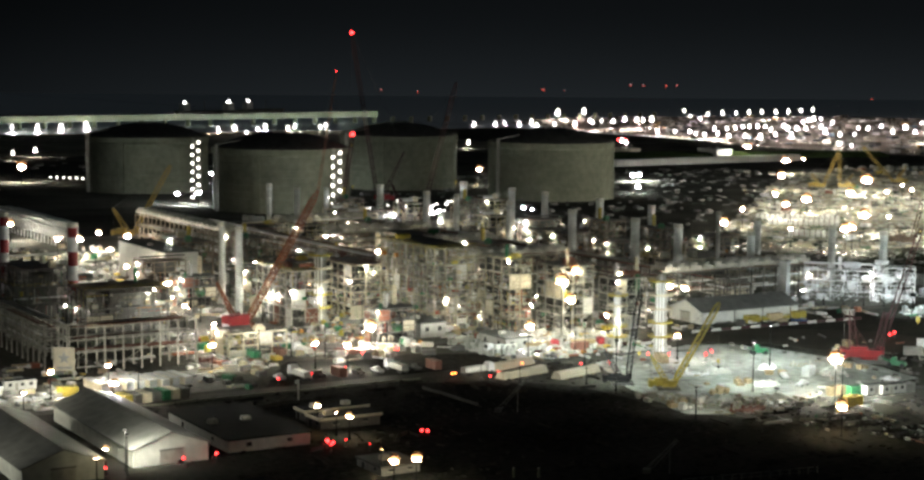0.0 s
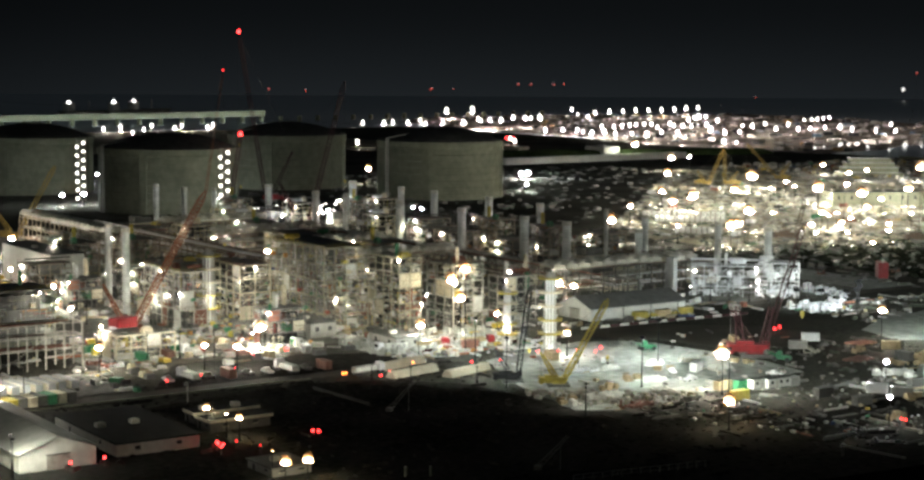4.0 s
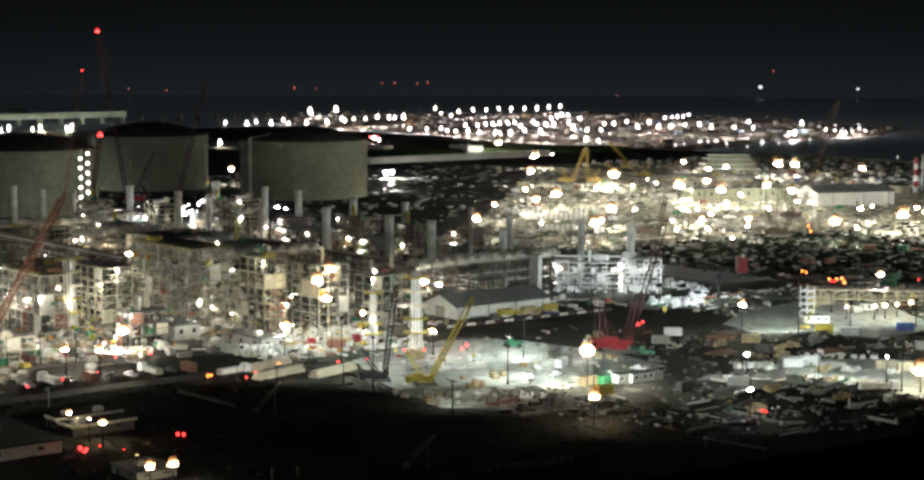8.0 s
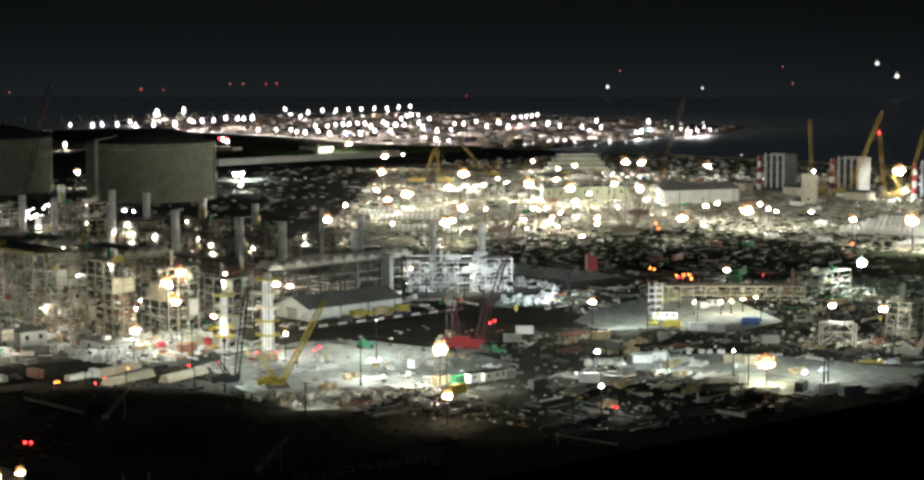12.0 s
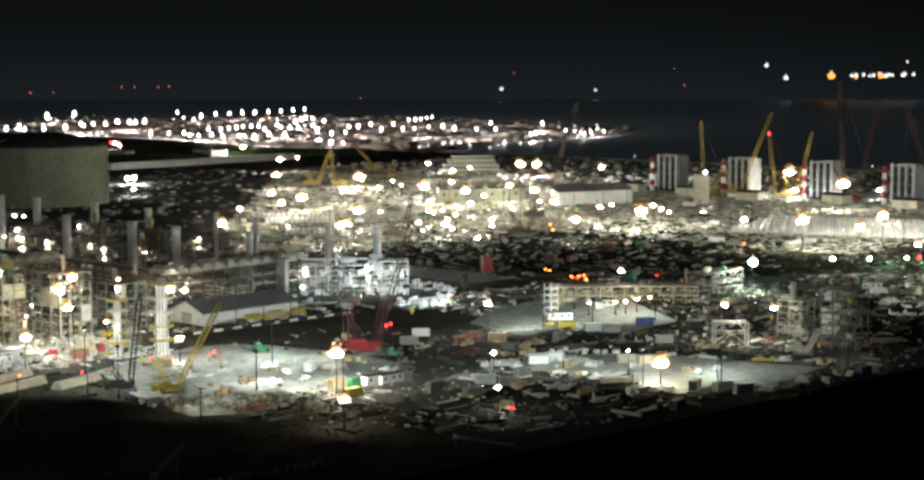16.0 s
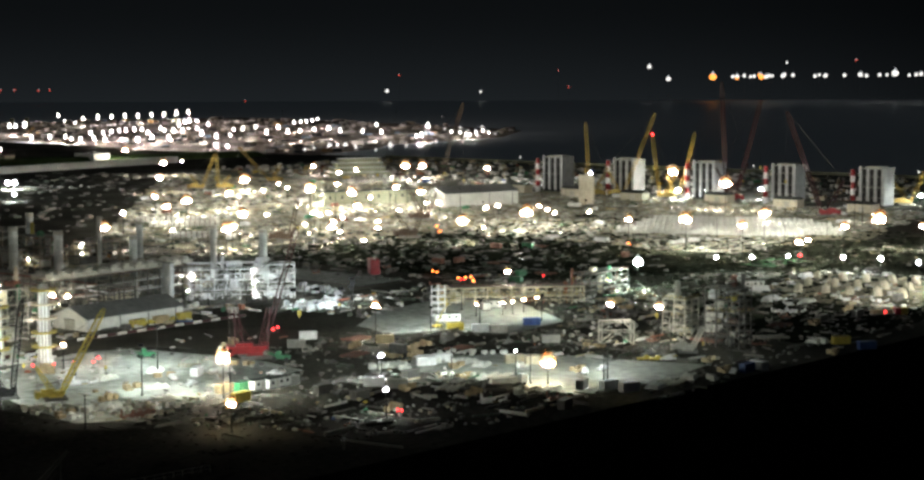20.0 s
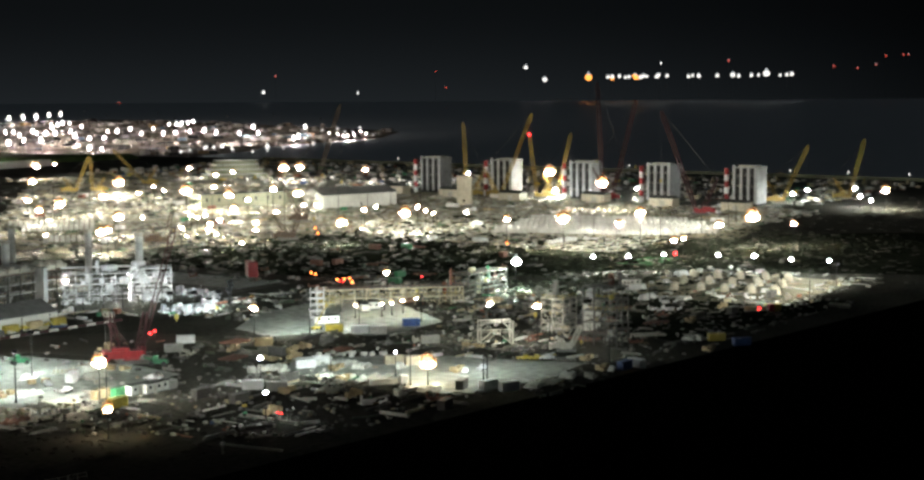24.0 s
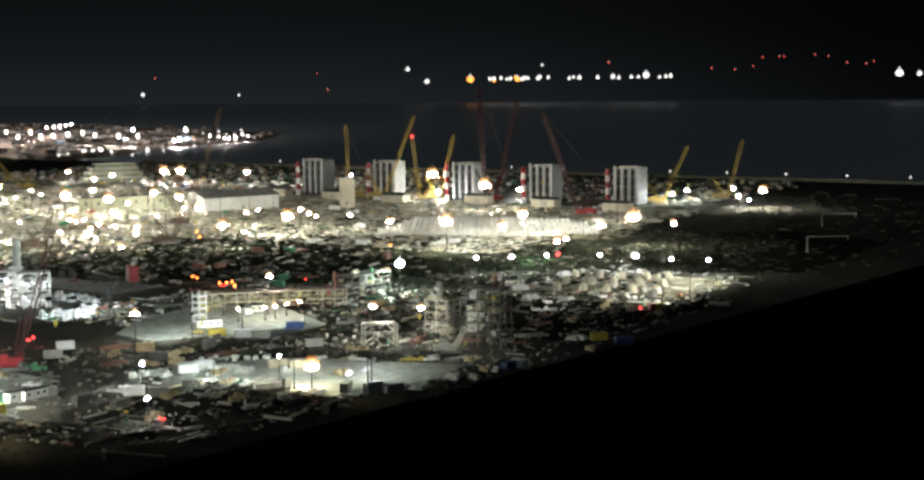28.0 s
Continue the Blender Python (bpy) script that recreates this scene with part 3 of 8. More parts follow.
STREWN = mixed("mixed_materials", (
    (0.0, (0.45, 0.45, 0.40)), (0.22, (0.10, 0.10, 0.09)), (0.38, (0.62, 0.62, 0.57)), (0.54, (0.30, 0.25, 0.16)), (0.64, (0.20, 0.20, 0.18)),
    (0.74, (0.52, 0.46, 0.30)), (0.84, (0.72, 0.73, 0.70)), (0.91, (0.28, 0.10, 0.05)), (0.94, (0.05, 0.20, 0.10)), (0.965, (0.55, 0.40, 0.05)), (0.985, (0.05, 0.09, 0.22))))
STREWN_PALE = mixed("pale_materials", (
    (0.0, (0.42, 0.42, 0.35)), (0.3, (0.30, 0.29, 0.23)), (0.5, (0.52, 0.52, 0.45)), (0.7, (0.36, 0.33, 0.22)), (0.86, (0.20, 0.20, 0.17)), (0.95, (0.10, 0.16, 0.09))))
STREWN_SHORE = mixed("shore_materials", (
    (0.0, (0.32, 0.29, 0.26)), (0.25, (0.12, 0.11, 0.10)), (0.45, (0.48, 0.45, 0.42)), (0.62, (0.22, 0.19, 0.15)), (0.75, (0.06, 0.06, 0.06)), (0.86, (0.62, 0.60, 0.58)), (0.94, (0.40, 0.26, 0.12)), (0.97, (0.20, 0.28, 0.36))))
STREWN_BRIGHT = mixed("bright_materials", (
    (0.0, (0.60, 0.60, 0.56)), (0.25, (0.10, 0.10, 0.09)), (0.42, (0.72, 0.72, 0.70)), (0.60, (0.40, 0.36, 0.24)), (0.72, (0.55, 0.52, 0.42)), (0.84, (0.40, 0.06, 0.03)), (0.88, (0.50, 0.22, 0.04)), (0.92, (0.55, 0.46, 0.08)), (0.96, (0.07, 0.30, 0.14))))
STREWN_WHITE = mixed("white_materials", ((0.0, (0.72, 0.74, 0.74)), (0.5, (0.30, 0.31, 0.31)), (0.68, (0.80, 0.81, 0.80)), (0.9, (0.10, 0.10, 0.10))))
# darker copy of the mix, its tones lowered for clutter in dim areas
STREWN_DARK = mixed("dark_materials", (
    (0.0, (0.07, 0.07, 0.06)), (0.35, (0.13, 0.13, 0.11)), (0.6, (0.05, 0.07, 0.045)), (0.8, (0.18, 0.17, 0.14)), (0.95, (0.26, 0.26, 0.23))))

# ---- process plant kit ----
def fittings(rnd, w, d, z, room, count):
    """Thin pipes, trays, ladders and valves between two decks, too small to tell apart."""
    bm = bmesh.new()
    for _ in range(count):
        k = rnd.random()
        x, y = rnd.uniform(0.3, w - 0.3), rnd.choice((rnd.uniform(0, 2.5), rnd.uniform(0, d), rnd.uniform(0, d)))
        if rnd.random() < 0.4:
            x, y = rnd.uniform(0, 2.0), rnd.uniform(0.3, d - 0.3)
        if k < 0.35:
            r = rnd.uniform(0.05, 0.16)
            tube(bm, (x, y, z), (x, y, z + room * rnd.uniform(0.5, 1.0)), r, r, 4, False)
        elif k < 0.6:
            r, e = rnd.uniform(0.05, 0.18), z + rnd.uniform(0.4, room)
            L = rnd.uniform(1, 5)
            if rnd.random() < 0.5:
                tube(bm, (max(0, x - L), y, e), (min(w, x + L), y, e), r, r, 4, False)
            else:
                tube(bm, (x, max(0, y - L), e), (x, min(d, y + L), e), r, r, 4, False)
        elif k < 0.85:
            a, b, c, e = rnd.uniform(0.15, 1.0), rnd.uniform(0.15, 0.9), rnd.uniform(0.2, 1.6), z + rnd.choice((0, 0, rnd.uniform(0, room * 0.7)))
            box(bm, x - a, x + a, y - b, y + b, e, e + c)
        else:
            L = rnd.uniform(1.5, 4)
            tube(bm, (x, y, z), (x + rnd.uniform(-1, 1) * L, y, z + room * 0.95), 0.07, 0.07, 3, False)
    return bm


def process_block(seed, w, d, h, levels, steel, name="process_module", label="", group="process modules", lamps=True, bare=False):
    """An open steel frame of columns and decks, full of vessels, pipes and railings. Its near corner is at the origin."""
    rnd = random.Random(seed)
    blk = thing(name, 0, 0, 0, 0, label, "process module", group)
    nx, ny = max(2, round(w / 5)) + 1, max(2, round(d / 5)) + 1
    xs = [w * i / (nx - 1) for i in range(nx)]
    ys = [d * i / (ny - 1) for i in range(ny)]
    col = None
    for i, x in enumerate(xs):
        for j, y in enumerate(ys):
            if i > 0 and j > 0 and not (i == nx - 1 and j == ny - 1):
                continue
            if col is None:
                col = part("column", cube(-0.16, 0.16, -0.16, 0.16, 0, h), steel, blk)
                col.matrix_basis = pose(x, y, 0)
            else:
                twin("column", col.data, blk, pose(x, y, 0))
    white = steel is STEEL_WHITE
    zs = [h * (k + 1) / levels for k in range(levels)]
    step = h / levels
    for k, z in enumerate(zs):
        bm = bmesh.new()
        for y in ys:
            box(bm, 0, w, y - 0.12, y + 0.12, z - 0.42, z - 0.05)
        for x in xs:
            box(bm, x - 0.12, x + 0.12, 0, d, z - 0.42, z - 0.05)
        box(bm, 0, w, -0.1, 0.1, z - step * 0.55, z - step * 0.55 + 0.2)
        box(bm, -0.1, 0.1, 0, d, z - step * 0.55, z - step * 0.55 + 0.2)
        for x, s in zip(xs, (xs[1],) * nx):
            if x + s <= w + 0.01 and rnd.random() < 0.6:
                tube(bm, (x, 0, z - step), (x + s, 0, z - 0.3), 0.09, 0.09, 4, False)
                if rnd.random() < 0.5:
                    tube(bm, (x + s, 0, z - step), (x, 0, z - 0.3), 0.09, 0.09, 4, False)
        for y, s in zip(ys, (ys[1],) * ny):
            if y + s <= d + 0.01 and rnd.random() < 0.6:
                tube(bm, (0, y, z - step), (0, y + s, z - 0.3), 0.09, 0.09, 4, False)
        part("floor_frame", bm, steel, blk)
        a = rnd.uniform(0, 0.3) * w
        part("deck", cube(a, w, 0.2, d - 0.2, z - 0.04, z + 0.06), STEEL_DARK, blk)
        if k == levels - 1 or k % 2 == 0:
            bm = bmesh.new()
            for q in range(int(w / 2) + 1):
                tube(bm, (q * 2, -0.1, z), (q * 2, -0.1, z + 1.1), 0.05, 0.05, 3, False)
            for q in range(int(d / 2) + 1):
                tube(bm, (-0.1, q * 2, z), (-0.1, q * 2, z + 1.1), 0.05, 0.05, 3, False)
            for e in (0.55, 1.1):
                tube(bm, (0, -0.1, z + e), (w, -0.1, z + e), 0.05, 0.05, 3, False)
                tube(bm, (-0.1, 0, z + e), (-0.1, d, z + e), 0.05, 0.05, 3, False)
            part("railing", bm, steel if white else rnd.choice((YELLOW_PAINT, RUSTY, steel, RUSTY, steel)), blk)
    for k in range(levels):
        bm = fittings(rnd, w, d, zs[k] + 0.06 if k < levels - 1 else 0.0, step, int((18 + w * d * 0.26) * (0.4 if bare else 1)))
        tagged(part("piping", bm, STEEL_WHITE if white else rnd.choice((STREWN_BRIGHT, STREWN, STREWN_BRIGHT, STREWN_DARK)), blk), kind="stuff")
    # dark walls added so the inside of the frame looks shaded
    if h >= 8 and d >= 8 and not bare:
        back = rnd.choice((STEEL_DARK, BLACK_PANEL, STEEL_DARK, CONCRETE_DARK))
        part("inner_wall", cube(w * 0.3, w - 0.4, d * 0.45, d * 0.5, 0, h - 0.5), back, blk, "added dark backing, in place of shade inside the frame")
        part("inner_wall", cube(w * 0.25, w * 0.3, 0.8, d - 0.8, 0, h - 0.5), back, blk, "added dark backing, in place of shade inside the frame")
    for k in range(0 if bare else 4):
        lv, skin = rnd.randrange(levels), rnd.choice((STEEL_CREAM, CLADDING, RUSTY, STEEL_DARK, BLACK_PANEL, WHITE, STEEL_DARK, CREAM))
        skin = WHITE if white else skin
        z0, z1 = zs[lv] - step + 0.1, zs[lv] - step * rnd.choice((0.05, 0.05, 0.4))
        if k % 2:
            i = rnd.randrange(nx - 1)
            j = min(nx - 1, i + rnd.choice((1, 1, 2)))
            part("cladding_panel", cube(xs[i] + 0.2, xs[j] - 0.2, 0.02, 0.14, z0, z1), skin, blk)
        else:
            i = rnd.randrange(ny - 1)
            j = min(ny - 1, i + rnd.choice((1, 1, 2)))
            part("cladding_panel", cube(0.02, 0.14, ys[i] + 0.2, ys[j] - 0.2, z0, z1), skin, blk)
    if lamps:
        for k, z in enumerate(zs):
            if rnd.random() < 0.4:
                continue
            x, y = (rnd.choice(xs), -0.35) if rnd.random() < 0.5 else (-0.35, rnd.choice(ys))
            r = rnd.uniform(0.14, 0.22)
            twin("deck_lamp", ball(LAMP_SMALL), blk, Matrix.LocRotScale((x, y, z - 0.9), None, (r, r, r)), "small glowing deck lamp")
    for k in range(levels + 1):
        z = 0 if k == 0 else zs[k - 1] + 0.06
        room = step if k < levels else 5.0
        for _ in range(rnd.randint(1, 3)):
            kind = rnd.random()
            x, y = rnd.uniform(1.5, w - 1.5), rnd.choice((rnd.uniform(1.2, d * 0.4), rnd.uniform(1.5, d - 1.5)))
            mat = rnd.choice((CLADDING, CLADDING, STEEL, STEEL_CREAM, STEEL_WHITE, RUSTY, STEEL_DARK, YELLOW_PAINT, RUSTY, GREEN_PAINT, CLADDING, STEEL_CREAM))
            mat = STEEL_WHITE if white else mat
            bm = bmesh.new()
            if kind < 0.3:
                r = rnd.uniform(0.6, 1.3)
                L = rnd.uniform(2.5, 6)
                zz = z + r + 0.6
                lathe(bm, ((r * 0.3, -L / 2 - r * 0.6), (r * 0.8, -L / 2 - r * 0.3), (r, -L / 2), (r, L / 2), (r * 0.8, L / 2 + r * 0.3), (r * 0.3, L / 2 + r * 0.6)), 10)
                bmesh.ops.rotate(bm, cent=(0, 0, 0), matrix=Matrix.Rotation(radians(90), 3, rnd.choice("XY")), verts=bm.verts)
                bmesh.ops.translate(bm, vec=(x, y, zz), verts=bm.verts)
                box(bm, x - 0.4, x + 0.4, y - 0.4, y + 0.4, z, zz - r * 0.5)
                part("drum", bm, mat, blk)
            elif kind < 0.55:
                r = rnd.uniform(0.5, 1.2)
                t = min(room * rnd.uniform(0.7, 1.4), 9)
                lathe(bm, ((r * 0.9, z), (r, z + 0.3), (r, z + t), (r * 0.7, z + t + r * 0.4), (0.15, z + t + r * 0.6)), 10, x, y)
                part("vertical_vessel", bm, mat, blk)
            elif kind < 0.78:
                a, b, c = rnd.uniform(0.8, 2.2), rnd.uniform(0.8, 2.0), rnd.uniform(0.8, 2.6)
                stacked(bm, ((a, b, z), (a, b, z + c), (a * 0.7, b * 0.7, z + c), (a * 0.6, b * 0.6, z + c + 0.6)), x, y)
                part("equipment_box", bm, mat, blk)
            else:
                r, zz = rnd.uniform(0.18, 0.42), z + rnd.uniform(0.8, max(1.0, room - 1))
                tube(bm, (-0.5, y, zz), (w + 0.5, y, zz), r, r, 7)
                part("pipe", bm, mat, blk)
    return blk


def pipe_rack(x0, x1, y0, y1, h, along, steel, fans=False, label="long steel pipe rack carrying rows of pipes", group="pipe racks", pipe_mat=None):
    """A rack of portal frames over a rectangle, with its length along x or y."""
    L, W = (x1 - x0, y1 - y0) if along == "x" else (y1 - y0, x1 - x0)
    rack = thing("pipe_rack", x0, y0, 0, 0, label, "pipe rack", group)
    n = max(3, round(L / 6))
    turn = pose(0, 0, 0) if along == "x" else Matrix(((0, 1, 0, 0), (1, 0, 0, 0), (0, 0, 1, 0), (0, 0, 0, 1)))
    rnd = random.Random(int(x0 * 7 + y0))

    def put(name, bm, mat):
        bmesh.ops.transform(bm, matrix=turn, verts=bm.verts)
        if along != "x":
            bmesh.ops.reverse_faces(bm, faces=bm.faces)
        return part(name, bm, mat, rack)

    bent = None
    for i in range(n + 1):
        at = L * i / n
        where = pose(at, 0, 0) if along == "x" else pose(0, at, 0)
        if bent is None:
            bm = bmesh.new()
            box(bm, -0.2, 0.2, 0, 0.4, 0, h)
            box(bm, -0.2, 0.2, W - 0.4, W, 0, h)
            for z in (h * 0.45, h * 0.72, h):
                box(bm, -0.2, 0.2, 0, W, z - 0.4, z)
            bent = put("portal_frame", bm, steel)
            bent.matrix_basis = where
        else:
            twin("portal_frame", bent.data, rack, where)
    for k, z in enumerate((h * 0.45, h * 0.72, h)):
        bm = bmesh.new()
        box(bm, 0, L, 0.0, 0.25, z - 0.3, z - 0.02)
        box(bm, 0, L, W - 0.25, W, z - 0.3, z - 0.02)
        for i in range(n):
            if i % 3 == k:
                tube(bm, (L * i / n, 0.1, z - h * 0.27), (L * (i + 1) / n, 0.1, z - 0.3), 0.1, 0.1, 4, False)
        put("side_girder", bm, steel)
        for y in np.arange(0.7, W - 0.4, 0.95):
            if rnd.random() < 0.75:
                r = rnd.uniform(0.12, 0.38)
                bm = bmesh.new()
                a, b = sorted((rnd.uniform(-1, L * 0.3), rnd.uniform(L * 0.6, L + 1)))
                tube(bm, (a, y, z + r), (b, y, z + r), r, r, 7)
                put("pipe", bm, pipe_mat or rnd.choice((CLADDING, STEEL, STEEL_WHITE, RUSTY)))
    if fans:
        bay = None
        for i in range(n):
            at = L * (i + 0.5) / n
            where = pose(at, W / 2, 0) if along == "x" else pose(W / 2, at, 0)
            if bay is None:
                bm = bmesh.new()
                box(bm, -2.7, 2.7, -W / 2 + 0.3, W / 2 - 0.3, h + 1.0, h + 2.2)
                for s in (-1, 1):
                    for q in (-1, 1):
                        tube(bm, (s * 2.5, q * (W / 2 - 0.5), h), (s * 2.5, q * (W / 2 - 0.5), h + 1.0), 0.12, 0.12, 4)
                    lathe(bm, ((1.5, h + 2.2), (1.9, h + 2.4), (1.7, h + 3.4), (1.3, h + 3.4)), 10, 0, s * W / 4)
                bmesh.ops.transform(bm, matrix=turn, verts=bm.verts)
                bay = part("fan_bay", bm, STEEL, rack)
                bay.matrix_basis = where
            else:
                twin("fan_bay", bay.data, rack, where)
    return rack


def flat_building(x0, x1, y0, y1, h, wall, roof, label, windows=0, group="site buildings"):
    b = thing("site_building", x0, y0, 0, 0, label, "building", group)
    w, d = x1 - x0, y1 - y0
    bm = bmesh.new()
    box(bm, 0, w, 0, 0.3, 0, h)
    box(bm, 0, w, d - 0.3, d, 0, h)
    box(bm, 0, 0.3, 0.3, d - 0.3, 0, h)
    box(bm, w - 0.3, w, 0.3, d - 0.3, 0, h)
    part("wall", bm, wall, b)
    part("roof", cube(-0.4, w + 0.4, -0.4, d + 0.4, h, h + 0.35), roof, b, "flat dark roof")
    for i in range(min(8, max(1, int(w / 9)))):
        part("roof_unit", stacked(bmesh.new(), ((1.1, 0.9, h + 0.35), (1.1, 0.9, h + 1.3), (0.7, 0.6, h + 1.5)), 4 + i * 9 if w > 8 else w / 2, d * 0.5), STEEL, b)
    for i in range(windows):
        x = w * (i + 0.5) / windows
        win = part("window", cube(x - 0.7, x + 0.7, -0.06, 0, h * 0.45, h * 0.75), GLASS_DARK, b)
        part("window_sill", cube(x - 0.85, x + 0.85, -0.2, -0.06, h * 0.45 - 0.12, h * 0.45), STEEL, win)
    for i in range(windows):
        y = d * (i + 0.5) / windows
        part("door" if i == windows // 2 else "window", cube(-0.06, 0, y - 0.6, y + 0.6, 0 if i == windows // 2 else h * 0.45, h * 0.75), GLASS_DARK, b)
    return b


def gable_building(x0, x1, y0, y1, eave, ridge, along, wall, roof, label, name="warehouse", group="warehouses"):
    b = thing(name, x0, y0, 0, 0, label, "warehouse", group)
    w, d = x1 - x0, y1 - y0
    L, W = (w, d) if along == "x" else (d, w)

    def at(l, s, z):
        return (l, s, z) if along == "x" else (s, l, z)

    for l, t in ((0, 0.2), (L, -0.2)):
        bm = bmesh.new()
        near, far = ([bm.verts.new(at(e, s, z)) for s, z in ((0.2, 0), (W - 0.2, 0), (W - 0.2, eave), (W / 2, ridge), (0.2, eave))] for e in (l, l + t))
        bm.faces.new(near), bm.faces.new(far)
        for k in range(5):
            bm.faces.new((near[k], near[(k + 1) % 5], far[(k + 1) % 5], far[k]))
        bmesh.ops.recalc_face_normals(bm, faces=bm.faces)
        part("gable_wall", bm, wall, b)
    n = max(4, round(L / 5))
    for s in (0, W):
        for i in range(n):
            lo, hi = sorted((s, s + (0.2 if s == 0 else -0.2)))
            a, c = L * i / n + 0.05, L * (i + 1) / n - 0.05
            bm = cube(a, c, lo, hi, 0, eave) if along == "x" else cube(lo, hi, a, c, 0, eave)
            part("wall_panel", bm, wall, b)
    for s0, s1 in ((-0.6, W / 2), (W + 0.6, W / 2)):
        for i in range(n):
            a, c = L * i / n + (0.03 if i else -0.5), L * (i + 1) / n - (0.03 if i < n - 1 else -0.5)
            e = eave - 0.6 * (ridge - eave) / (W / 2)
            bm = bmesh.new()
            lowv = [bm.verts.new(at(l, s, z)) for l, s, z in ((a, s0, e), (c, s0, e), (c, s1, ridge), (a, s1, ridge))]
            topv = [bm.verts.new((q.co.x, q.co.y, q.co.z + 0.25)) for q in lowv]
            bm.faces.new(lowv), bm.faces.new(topv)
            for k in range(4):
                bm.faces.new((lowv[k], lowv[(k + 1) % 4], topv[(k + 1) % 4], topv[k]))
            bmesh.ops.recalc_face_normals(bm, faces=bm.faces)
            part("roof_sheet", bm, roof, b)
    door = cube(-0.12, 0, W * 0.35, W * 0.65, 0, eave * 0.8) if along == "x" else cube(W * 0.35, W * 0.65, -0.12, 0, 0, eave * 0.8)
    roller = part("roller_door", door, STEEL, b, "grey roller door")
    rail = cube(-0.2, -0.12, W * 0.34, W * 0.66, eave * 0.8, eave * 0.8 + 0.3) if along == "x" else cube(W * 0.34, W * 0.66, -0.2, -0.12, eave * 0.8, eave * 0.8 + 0.3)
    part("door_housing", rail, STEEL_DARK, roller)
    return b


def column_vessel(x, y, h, r, label="tall insulated process column with ring platforms"):
    v = thing("process_column", x, y, 0, 0, label, "process column", "process columns")
    bm = bmesh.new()
    lathe(bm, ((r * 1.25, 0), (r, 2.5), (r, h * 0.55), (r * 0.85, h * 0.6), (r * 0.85, h), (r * 0.5, h + r * 0.5), (0.2, h + r * 0.65)), 18)
    part("shell", bm, CLADDING, v)
    for k in range(5):
        z = h * (0.2 + 0.19 * k)
        bm = bmesh.new()
        lathe(bm, ((r + 0.05, z), (r + 1.9, z), (r + 1.9, z + 0.5), (r + 0.05, z + 0.5)), 18)
        for i in range(18):
            a = i * math.pi / 9
            tube(bm, ((r + 1.85) * math.cos(a), (r + 1.85) * math.sin(a), z), ((r + 1.85) * math.cos(a), (r + 1.85) * math.sin(a), z + 1.1), 0.05, 0.05, 3, False)
        part("ring_platform", bm, YELLOW_PAINT if k in (0, 1, 4) else STEEL_CREAM, v)
    bm = bmesh.new()
    for a in (3.6, 4.0, 4.4):
        tube(bm, ((r + 0.4) * math.cos(a), (r + 0.4) * math.sin(a), 0), ((r + 0.4) * math.cos(a), (r + 0.4) * math.sin(a), h * 0.95), 0.22, 0.22, 6)
    part("downcomer_pipe", bm, STEEL_WHITE, v)
    return v


